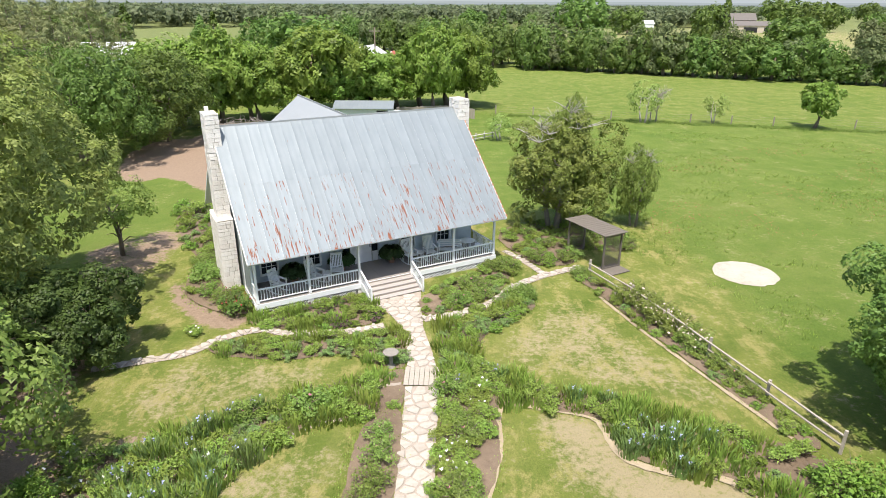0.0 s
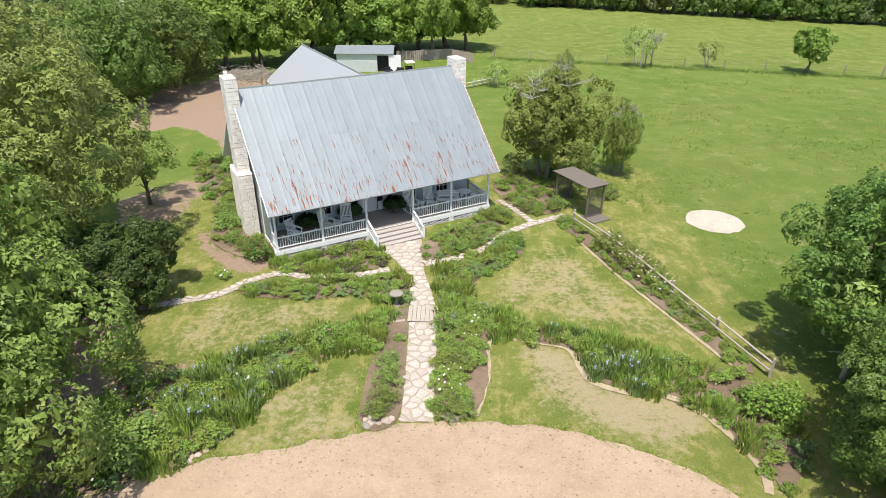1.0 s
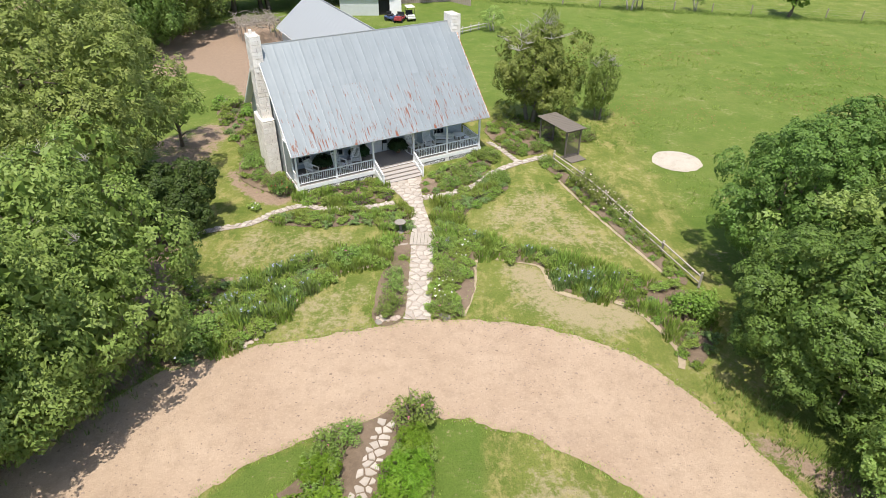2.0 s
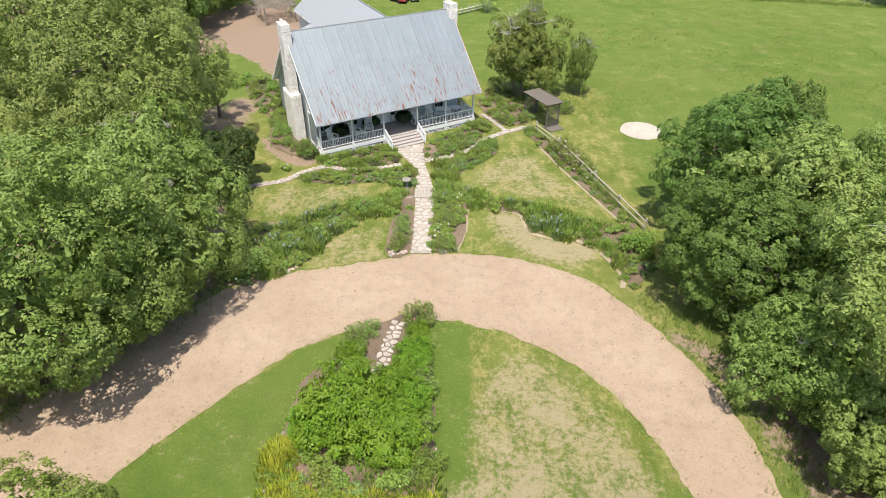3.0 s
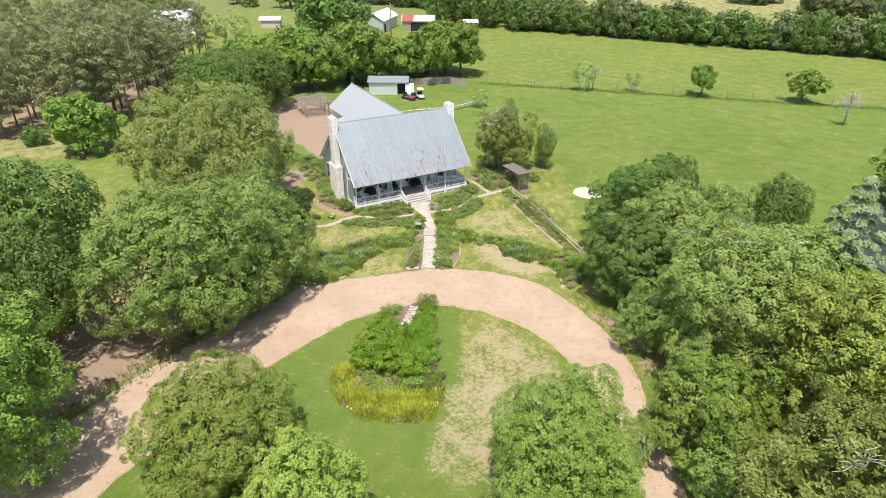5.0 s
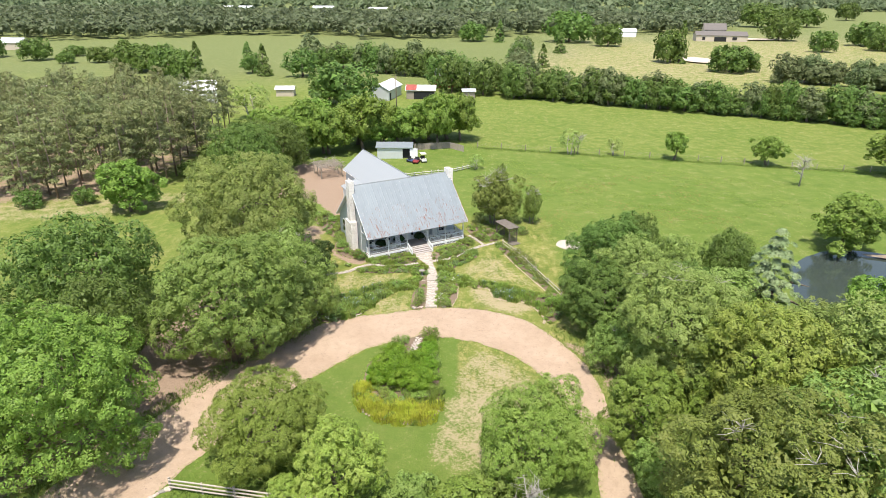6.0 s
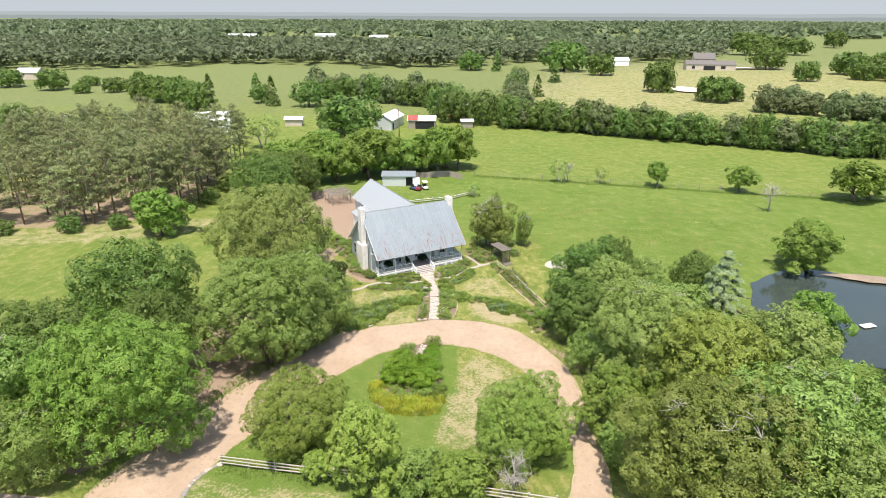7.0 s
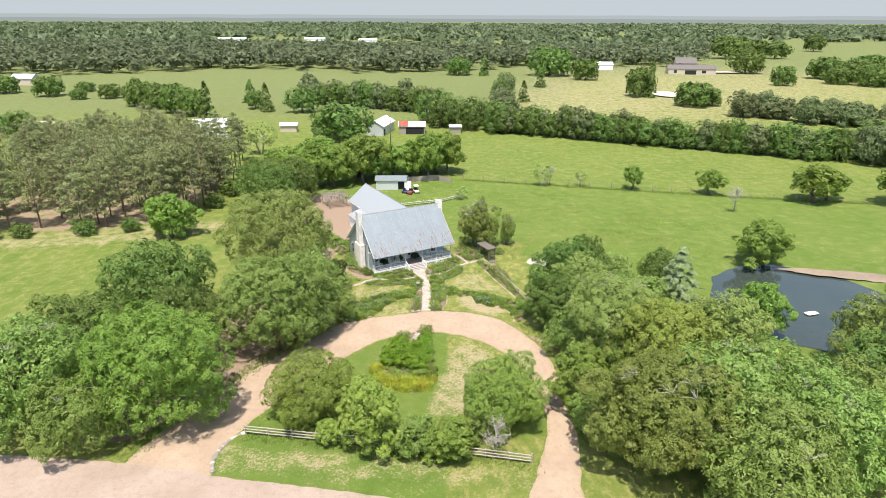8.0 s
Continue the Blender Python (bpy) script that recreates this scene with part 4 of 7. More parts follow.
for a, b in ((5.95, 6.3), (7.8, 8.15)):
    part("sidelight", boxed(a, b, 2.74, 2.76, 1.3, 2.75), GLASS, house, "narrow dark side window")
    part("sidelight_panel", boxed(a, b, 2.73, 2.77, DECKZ, 1.3), WHITE, house)

# porch floor, skirt and ceiling
deck = part("porch_deck", boxed(-0.02, LEN + 0.02, -0.02, 2.7, DECKZ - 0.08, DECKZ - 0.02), DECK, house, "grey timber porch floor")
plank = boxed(0, 0.56, 0, 2.74, 0, 0.02)
me = bpy.data.meshes.new("deck_board")
plank.to_mesh(me)
plank.free()
me.materials.append(DECK)
for k in range(27):
    ob = child("deck_board", me, deck)
    ob.location = (-0.02 + k * 0.5607, -0.04, DECKZ - 0.02)
    ob.scale.x = 0.985
part("fascia_board", boxed(-0.04, LEN + 0.04, -0.07, -0.03, 0.34, DECKZ - 0.025), WHITE, house)
part("fascia_board", boxed(-0.07, -0.03, -0.07, 2.7, 0.34, DECKZ - 0.025), WHITE, house)
part("fascia_board", boxed(LEN + 0.03, LEN + 0.07, -0.07, 2.7, 0.34, DECKZ - 0.025), WHITE, house)
for u0, u1 in ((0.1, 5.8), (9.3, 15.0)):
    bm = bmesh.new()
    k = u0
    while k < u1 - 0.33:
        beam(bm, (k, -0.04, 0.0), (k + 0.33, -0.04, 0.34), 0.025, 0.008)
        beam(bm, (k + 0.33, -0.03, 0.0), (k, -0.03, 0.34), 0.025, 0.008)
        k += 0.12
    part("lattice_skirt", bm, WHITE, house, "white lattice skirt")
# Solid black box painting the shade under the deck.
part("underdeck_shade", boxed(0.1, LEN - 0.1, 0.05, 2.65, 0.0, DECKZ - 0.09), DARK, house)
for u in POSTS:
    part("pier", boxed(u - 0.16, u + 0.16, -0.02, 0.26, -0.1, DECKZ - 0.085), LIMESTONE, house)
part("porch_ceiling", boxed(0, LEN, 0.0, 2.7, WALLTOP - 0.03, WALLTOP), WHITE, house)
part("porch_beam", boxed(-0.02, LEN + 0.02, -0.02, 0.14, WALLTOP - 0.24, WALLTOP - 0.032), WHITE, house)
for u in POSTS:
    bm = boxed(u - 0.065, u + 0.065, -0.005, 0.125, DECKZ, WALLTOP - 0.24, bevel=0.008)
    box(bm, u - 0.09, u + 0.09, -0.03, 0.15, WALLTOP - 0.34, WALLTOP - 0.242)
    box(bm, u - 0.08, u + 0.08, -0.02, 0.14, DECKZ, DECKZ + 0.14)
    part("post", bm, WHITE, house)

bal = bpy.data.meshes.new("baluster")
bm = boxed(-0.018, 0.018, -0.018, 0.018, 0.0, 0.62)
bm.to_mesh(bal)
bm.free()
bal.materials.append(WHITE)


def railing(a, b):
    """One rail section between posts, from a to b in plan."""
    a, b = Vector((*a, 0)), Vector((*b, 0))
    bm = bmesh.new()
    beam(bm, a + Vector((0, 0, DECKZ + 0.8)), b + Vector((0, 0, DECKZ + 0.8)), 0.06, 0.09)
    beam(bm, a + Vector((0, 0, DECKZ + 0.14)), b + Vector((0, 0, DECKZ + 0.14)), 0.06, 0.05)
    r = part("railing", bm, WHITE, house, "white painted porch railing")
    n = int((b - a).length / 0.145)
    for k in range(1, n):
        ob = child("baluster", bal, r)
        p = a.lerp(b, k / n)
        ob.location = (p.x, p.y, DECKZ + 0.16)


for i in (0, 1, 3, 4):
    railing((POSTS[i] + 0.07, 0.06), (POSTS[i + 1] - 0.07, 0.06))
railing((LEN - 0.05, 0.15), (LEN - 0.05, 2.65))
railing((0.05, 0.15), (0.05, 1.0))
part("porch_end_wall", boxed(0.0, 0.1, 1.0, 2.69, DECKZ, WALLTOP - 0.04), SIDING, house, "grey-blue lapped siding at the porch end")
part("corner_trim", boxed(-0.03, 0.13, 2.69, 2.86, 0.2, 6.0), WHITE, house)

# steps
N = 4
for k in range(N):
    z1 = DECKZ - (k + 1) * DECKZ / (N + 1)
    y1 = -0.05 - k * 0.36
    part("tread", boxed(5.98, 9.1, y1 - 0.4, y1, z1 - 0.05, z1, bevel=0.008), STEPWOOD, house, "worn pale wooden step")
    part("riser", boxed(6.0, 9.08, y1 - 0.03, y1 - 0.005, z1, z1 + DECKZ / (N + 1) - 0.05), WOOD, house)
for u in (5.92, 9.16):
    bm = bmesh.new()
    vs = [bm.verts.new(p) for p in ((u - 0.03, -0.02, 0.25), (u - 0.03, -0.02, DECKZ + 0.02), (u - 0.03, -0.3, DECKZ + 0.02), (u - 0.03, -1.6, 0.2), (u - 0.03, -1.6, 0.0), (u - 0.03, -1.2, 0.0))]
    f = bm.faces.new(vs)
    r = bmesh.ops.extrude_face_region(bm, geom=[f])
    bmesh.ops.translate(bm, verts=[g for g in r["geom"] if isinstance(g, bmesh.types.BMVert)], vec=(0.06, 0, 0))
    bmesh.ops.recalc_face_normals(bm, faces=bm.faces[:])
    beam(bm, (u, 0.02, DECKZ + 0.78), (u, -1.55, 0.82), 0.1, 0.06)
    box(bm, u - 0.05, u + 0.05, -1.6, -1.5, 0.0, 0.92)
    st = part("stair_rail", bm, WHITE, house, "white sloping stair rail and side board")
    for k in range(1, 9):
        ob = child("baluster", bal, st)
        f = k / 9
        ob.location = (u, -1.5 * f, DECKZ + 0.12 - 0.52 * f)

# body of the house
prof = [(2.9, 0.0), (BACK_V - 0.5, 0.0), (BACK_V - 0.5, 3.55), (RIDGE_V, RIDGE_Z - 0.18), (2.9, 6.45)]
for x0, x1 in ((0.1, 0.3), (LEN - 0.3, LEN - 0.1)):
    bm = bmesh.new()
    l = [bm.verts.new((x0, y, z)) for y, z in prof]
    r = [bm.verts.new((x1, y, z)) for y, z in prof]
    bm.faces.new(l)
    bm.faces.new(r[::-1])
    for i in range(5):
        bm.faces.new((l[i], l[i - 1], r[i - 1], r[i]))
    bmesh.ops.recalc_face_normals(bm, faces=bm.faces[:])
    part("gable_wall", bm, SIDING, house)
part("rear_wall", boxed(0.1, LEN - 0.1, BACK_V - 0.5, BACK_V - 0.3, 0, 3.4), SIDING, house)
for v0, v1, z0, z1 in ((7.9, 8.7, 1.0, 2.7), (9.6, 10.4, 1.0, 2.7)):
    bm = boxed(0.06, 0.098, v0 - 0.09, v1 + 0.09, z0 - 0.09, z1 + 0.09)
    win = part("window", bm, WHITE, house, "tall gable-end window with white trim")
    part("pane", boxed(0.04, 0.058, v0, v1, z0, z1), GLASS, win)
    part("glazing_bar", boxed(0.03, 0.045, v0, v1, (z0 + z1) / 2 - 0.03, (z0 + z1) / 2 + 0.03), WHITE, win)
for v in (-0.2, 2.9):
    part("rake_soffit", boxed(-0.38, 0.1, v, v + 0.02, EAVE + (v + 0.6) * 0.967 - 0.2, EAVE + (v + 0.6) * 0.967 - 0.12), WHITE, house)


# ---- tin roof: a deck, with each sheet a piece of its own ----
def roof_sheet(name, width, run, rust_low, rust_high):
    """One ribbed sheet: x across, y up the slope."""
    xs = [(0.0, 0.005), (0.02, 0.005), (0.05, 0.001), (width * 0.33, 0.0), (width * 0.5, 0.002), (width * 0.67, 0.0), (width - 0.04, 0.0005), (width - 0.002, 0.003)]
    ys = [0, run * 0.25, run * 0.5, run * 0.75, run]
    vs = [(x, y, z) for y in ys for x, z in xs]
    n = len(xs)
    fs = np.array([(j * n + i, j * n + i + 1, (j + 1) * n + i + 1, (j + 1) * n + i) for j in range(4) for i in range(n - 1)])
    me = mesh_of(name, vs, fs, ROOF)
    lay = me.color_attributes.new("rust", "FLOAT_COLOR", "POINT")
    vals = []
    for j in range(5):
        f = rust_low + (rust_high - rust_low) * j / 4
        vals += [f, f, f, 1.0] * n
    lay.data.foreach_set("color", vals)
    return me


def roof_slope(name, u0, u1, a, b, count, rows, label=""):
    """A slope from eave a=(v, z) to ridge b, covered with sheets in rows of (from, to, rust low, rust high)."""
    av, az, bv, bz = *a, *b
    d = Vector((0, bv - av, bz - az))
    run = d.length
    d.normalize()
    side = 1 if bv > av else -1
    nrm = Vector((0, -d.z * side, abs(d.y)))
    bm = bmesh.new()
    lo, hi = Vector((0, av, az)), Vector((0, bv, bz))
    corners = [Vector((u0, *lo.yz)), Vector((u1, *lo.yz)), Vector((u1, *hi.yz)), Vector((u0, *hi.yz))]
    top = [bm.verts.new(c - nrm * 0.02) for c in corners]
    bot = [bm.verts.new(c - nrm * 0.14) for c in corners]
    bm.faces.new(top)
    bm.faces.new(bot[::-1])
    for i in range(4):
        bm.faces.new((top[i - 1], top[i], bot[i], bot[i - 1]))
    bmesh.ops.recalc_face_normals(bm, faces=bm.faces[:])
    deck_ = part(name, bm, WHITE, house, label)
    w = (u1 - u0) / count
    basis = Matrix(((side, 0, 0, 0), (0, d.y, nrm.y, 0), (0, d.z, nrm.z, 0), (0, 0, 0, 1)))
    for f0, f1, r0, r1 in rows:
        me = roof_sheet("roof_sheet", w, run * (f1 - f0), r0, r1)
        for k in range(count):
            ob = child("roof_sheet", me, deck_)
            u = u0 + w * k if side > 0 else u0 + w * (k + 1)
            p = Vector((u, *lo.yz)) + d * run * f0 + nrm * (0.004 + (0.008 if f0 > 0 else 0) + 0.003 * (k % 2))
            ob.matrix_basis = Matrix.Translation(p) @ basis
    return deck_


roof_slope("roof", -0.38, LEN + 0.4, (-0.62, EAVE), (RIDGE_V, RIDGE_Z), 25, [(-0.01, 0.56, 0.72, 0.42), (0.54, 1.0, 0.2, 0.05)], "weathered galvanised tin roof streaked with rust")
roof_slope("rear_roof", -0.38, LEN + 0.4, (BACK_V, 3.1), (RIDGE_V, RIDGE_Z), 25, [(-0.01, 1.0, 0.2, 0.1)])
part("ridge_cap", beam(bmesh.new(), (-0.4, RIDGE_V, RIDGE_Z + 0.03), (LEN + 0.42, RIDGE_V, RIDGE_Z + 0.03), 0.03, 0.16), WINGTIN, house)
RUSTY = plain("rusty_flashing", (0.34, 0.17, 0.1), 0.85, vary=0.6, scale=2.5)
for k in range(26):
    ends = [(LEN + 0.42, -0.62 + (RIDGE_V + 0.62) * f, EAVE + (RIDGE_Z - EAVE) * f + 0.03) for f in (k / 26, (k + 0.62) / 26)]
    part("rake_flashing", beam(bmesh.new(), *ends, 0.07, 0.06), RUSTY, house, "rust-brown broken edge flashing")
part("rake_board", beam(bmesh.new(), (LEN + 0.4, -0.6, EAVE - 0.07), (LEN + 0.4, RIDGE_V, RIDGE_Z - 0.07), 0.04, 0.16), WHITE, house)
part("rake_board", beam(bmesh.new(), (-0.38, -0.6, EAVE - 0.07), (-0.38, RIDGE_V, RIDGE_Z - 0.07), 0.04, 0.16), WHITE, house)
part("rake_board", beam(bmesh.new(), (-0.38, BACK_V, 3.04), (-0.38, RIDGE_V, RIDGE_Z - 0.07), 0.04, 0.16), WHITE, house)
part("gutter_edge", boxed(-0.38, LEN + 0.4, -0.645, -0.6, EAVE - 0.12, EAVE - 0.02), WHITE, house)

# rear wing
WU0, WU1, WV1, WZ, WE = 8.6, 16.9, 34.0, 6.7, 3.4
wing = part("wing_wall", boxed(WU0 + 0.4, WU1 - 0.4, BACK_V - 0.3, WV1 - 0.5, 0, WE), SIDING, house)
uc = (WU0 + WU1) / 2
for a, b in ((WU0, uc), (WU1, uc)):
    bm = bmesh.new()
    vs = [bm.verts.new(p) for p in ((a, 6.5, WE), (a, WV1, WE), (b, WV1, WZ), (b, 6.5, WZ))]
    vs2 = [bm.verts.new(v.co - Vector((0, 0, 0.12))) for v in vs]
    bm.faces.new(vs)
    bm.faces.new(vs2[::-1])
    for i in range(4):
        bm.faces.new((vs[i - 1], vs[i], vs2[i], vs2[i - 1]))
    bmesh.ops.recalc_face_normals(bm, faces=bm.faces[:])
    wr = part("wing_roof", bm, WINGTIN, house, "pale galvanised tin roof of the rear wing")
    d = Vector((b - a, 0, WZ - WE))
    run = d.length
    d.normalize()
    side = 1 if b > a else -1
    nrm = Vector((-d.z * side, 0, abs(d.x)))
    me = roof_sheet("roof_sheet", 0.9, run, 0.12, 0.1)
    me.materials[0] = WINGTIN
    for k in range(30):
        ob = child("roof_sheet", me, wr)
        y = 6.6 + 0.905 * k + (0.9 if side > 0 else 0)
        basis = Matrix(((0, d.x, nrm.x, 0), (-side, 0, 0, 0), (0, d.z, nrm.z, 0), (0, 0, 0, 1)))
        ob.matrix_basis = Matrix.Translation(Vector((a, y, WE)) + nrm * (0.008 + 0.003 * (k % 2))) @ basis
bm = bmesh.new()
vs = [bm.verts.new(p) for p in ((WU0 + 0.4, WV1 - 0.5, WE - 0.1), (WU1 - 0.4, WV1 - 0.5, WE - 0.1), (uc, WV1 - 0.5, WZ - 0.3))]
bm.faces.new(vs)
part("wing_gable", bm, SIDING, house)
part("wing_ridge", beam(bmesh.new(), (uc, 7.0, WZ + 0.03), (uc, WV1, WZ + 0.03), 0.06, 0.24), WINGTIN, house)
bm = bmesh.new()
vs = [bm.verts.new(p) for p in ((5.7, 11.6, 2.45), (5.7, 27.2, 2.45), (WU0 + 0.1, 27.2, WE + 0.02), (WU0 + 0.1, 11.6, WE + 0.02))]
vs2 = [bm.verts.new(v.co - Vector((0, 0, 0.1))) for v in vs]
bm.faces.new(vs)
bm.faces.new(vs2[::-1])
for i in range(4):
    bm.faces.new((vs[i - 1], vs[i], vs2[i], vs2[i - 1]))
bmesh.ops.recalc_face_normals(bm, faces=bm.faces[:])
side_roof = part("side_roof", bm, WINGTIN, house, "low tin roof over the side of the rear wing")
for k in range(16):
    seam = beam(bmesh.new(), (5.68, 12.0 + k * 1.0, 2.465), (WU0 + 0.1, 12.0 + k * 1.0, WE + 0.035), 0.03, 0.02)
    part("seam", seam, WINGTIN, side_roof)
part("side_wall", boxed(6.0, WU0 + 0.38, BACK_V - 0.28, 26.9, 0, 2.4), WHITE, house)
for v in (15.0, 18.5, 22.0):
    win = part("window", boxed(5.93, 5.99, v, v + 1.1, 0.95, 2.1), WHITE, house, "white-framed window in the wing wall")
    part("pane", boxed(5.91, 5.928, v + 0.09, v + 1.01, 1.04, 2.01), GLASS, win)
part("eave_board", boxed(WU0 - 0.03, WU0 + 0.01, 27.3, WV1, WE - 0.16, WE - 0.02), WHITE, house)
part("eave_board", boxed(WU1 - 0.01, WU1 + 0.04, 12.6, WV1, WE - 0.16, WE - 0.02), DARK, house, "dark gutter along the wing roof")


# ---- chimneys of squared stone ----
block_meshes = []
for k in range(5):
    rb = random.Random(60 + k)
    bm = boxed(-0.5, 0.5, -0.5, 0.5, -0.5, 0.5)
    for v in bm.verts:
        v.co += Vector((rb.uniform(-0.05, 0.05), rb.uniform(-0.02, 0.02), rb.uniform(-0.05, 0.05)))
    me = bpy.data.meshes.new("stone")
    bm.to_mesh(me)
    bm.free()
    me.materials.append(LIMESTONE)
    block_meshes.append(me)


def chimney(steps, z_from, label):
    """steps: (z0, z1, u0, u1, v0, v1), faced with courses of stone blocks from z_from up."""
    bm = bmesh.new()
    for z0, z1, u0, u1, v0, v1 in steps:
        box(bm, u0 + 0.04, u1 - 0.04, v0 + 0.04, v1 - 0.04, z0, z1 - 0.002)
    core = part("chimney", bm, LIME_MORTAR, house, label)
    rc = random.Random(8)
    for z0, z1, u0, u1, v0, v1 in steps:
        z = max(z0, z_from)
        while z < z1 - 0.1:
            h_ = min(rc.uniform(0.17, 0.3), z1 - z)
            for along, a0, a1, fixed, n in (("v", v0, v1, u0, 0), ("u", u0, u1, v0, 1), ("u", u0, u1, v1, 1)):
                p = a0
                while p < a1 - 0.02:
                    w = rc.uniform(0.22, 0.55)
                    if a1 - p - w < 0.15:
                        w = a1 - p
                    ob = child("stone", rc.choice(block_meshes), core)
                    dep = 0.1 + rc.uniform(0, 0.035)
                    if along == "v":
                        ob.location = (fixed + 0.03, p + w / 2, z + h_ / 2)
                        ob.rotation_euler = (0, 0, math.pi / 2)
                    else:
                        ob.location = (p + w / 2, fixed + (0.03 if fixed == v0 else -0.03), z + h_ / 2)
                    ob.scale = (w - 0.025, dep, h_ - 0.025)
                    p += w
            z += h_
    return core


chimney([(0, 4.2, -0.9, -0.02, 4.1, 6.5), (4.2, 10.1, -0.75, -0.02, 4.6, 5.9)], 0.0, "tall pale limestone chimney with stepped shoulders")
chimney([(0, 9.85, LEN + 0.02, LEN + 0.8, 4.8, 6.1)], 6.8, "pale limestone chimney at the far gable")
part("chimney_cap", boxed(-0.91, -0.0, 4.09, 6.51, 4.2, 4.25, bevel=0.02), LIMESTONE, house)
part("chimney_pot", boxed(-0.6, -0.4, 5.2, 5.4, 10.1, 10.4), LIMESTONE, house)


# ---- porch furniture ----
def in_house(u, v, z, turn=0.0):
    return house.matrix_basis @ Matrix.Translation((u, v, z)) @ Matrix.Rotation(turn, 4, "Z")


def rocking_chair(m):
    ob = empty("rocking_chair", m, "white wooden rocking chair with slatted back on the porch", "chair", "porch rocking chairs")
    for k in range(6):
        part("seat_slat", boxed(-0.27, 0.27, -0.26 + k * 0.088, -0.185 + k * 0.088, 0.42, 0.445), WHITE, ob)
    for x in (-0.26, 0.26):
        part("back_post", beam(bmesh.new(), (x, 0.24, 0.3), (x, 0.46, 1.15), 0.04, 0.04), WHITE, ob)
    for k in range(6):
        x = -0.19 + k * 0.076
        part("back_slat", beam(bmesh.new(), (x, 0.27, 0.48), (x, 0.43, 1.08), 0.05, 0.014), WHITE, ob)
    part("top_rail", beam(bmesh.new(), (-0.27, 0.445, 1.1), (0.27, 0.445, 1.1), 0.03, 0.12), WHITE, ob)
    part("lower_rail", beam(bmesh.new(), (-0.27, 0.29, 0.5), (0.27, 0.29, 0.5), 0.03, 0.05), WHITE, ob)
    for x in (-0.29, 0.29):
        part("armrest", beam(bmesh.new(), (x, -0.32, 0.66), (x, 0.34, 0.68), 0.03, 0.09), WHITE, ob)
        part("leg", beam(bmesh.new(), (x, -0.25, 0.06), (x, -0.25, 0.65), 0.045, 0.045), WHITE, ob)
        part("leg", beam(bmesh.new(), (x, 0.24, 0.06), (x, 0.27, 0.66), 0.045, 0.045), WHITE, ob)
        bm = bmesh.new()
        pts = [(x, y, 0.02 + 0.28 * (y / 0.62) ** 2 * 0.5) for y in (-0.5, -0.25, 0.0, 0.25, 0.5, 0.68)]
        for p, q in zip(pts, pts[1:]):
            beam(bm, p, q, 0.05, 0.035)
        part("rocker", bm, WHITE, ob)
    return ob


rocker_one = rocking_chair(in_house(1.45, 1.0, DECKZ, 0.5) @ Matrix.Scale(1.1, 4))
for u, v, t in ((3.6, 1.05, 0.5), (4.95, 1.25, -0.3), (9.75, 1.35, 0.15), (11.1, 1.25, -0.1)):
    copy_thing(rocker_one, in_house(u, v, DECKZ, t) @ Matrix.Scale(1.1, 4))


def round_table(m, r, h_, name, label, cat):
    ob = empty(name, m, label, cat)
    bm = bmesh.new()
    bmesh.ops.create_cone(bm, cap_ends=True, segments=20, radius1=r, radius2=r, depth=0.04, matrix=Matrix.Translation((0, 0, h_ - 0.02)))
    part("tabletop", bm, WHITE, ob)
    for k in range(4):
        a = k * math.pi / 2 + 0.4
        part("leg", beam(bmesh.new(), (r * 0.75 * math.cos(a), r * 0.75 * math.sin(a), 0), (r * 0.4 * math.cos(a), r * 0.4 * math.sin(a), h_ - 0.04), 0.045, 0.045), WHITE, ob)
    return ob


round_table(in_house(4.3, 1.15, DECKZ), 0.3, 0.55, "side_table", "small round white side table on the porch", "table")
round_table(in_house(10.45, 1.5, DECKZ), 0.28, 0.5, "side_table", "small round white side table on the porch", "table")
round_table(in_house(13.9, 1.4, DECKZ), 0.5, 0.72, "round_table", "round white porch table between stools", "table")
stool = round_table(in_house(13.2, 1.2, DECKZ), 0.2, 0.45, "stool", "low white stool beside the porch table", "stool")
for u, v in ((13.75, 0.65), (14.5, 1.1), (14.3, 2.0)):
    copy_thing(stool, in_house(u, v, DECKZ))
bench = empty("porch_bench", in_house(12.5, 1.2, DECKZ, -0.5), "white slatted bench on the porch", "bench")
for k in range(5):
    part("slat", boxed(-0.75, 0.75, -0.25 + k * 0.1, -0.17 + k * 0.1, 0.42, 0.445), WHITE, bench)
for k in range(4):
    part("slat", boxed(-0.75, 0.75, 0.26 + k * 0.03, 0.285 + k * 0.03, 0.52 + k * 0.12, 0.61 + k * 0.12), WHITE, bench)
for x in (-0.7, 0.7):
    part("leg", boxed(x - 0.03, x + 0.03, -0.24, -0.18, 0, 0.64), WHITE, bench)
    part("leg", boxed(x - 0.03, x + 0.03, 0.24, 0.3, 0, 0.9), WHITE, bench)
    part("armrest", boxed(x - 0.05, x + 0.05, -0.27, 0.3, 0.64, 0.67), WHITE, bench)


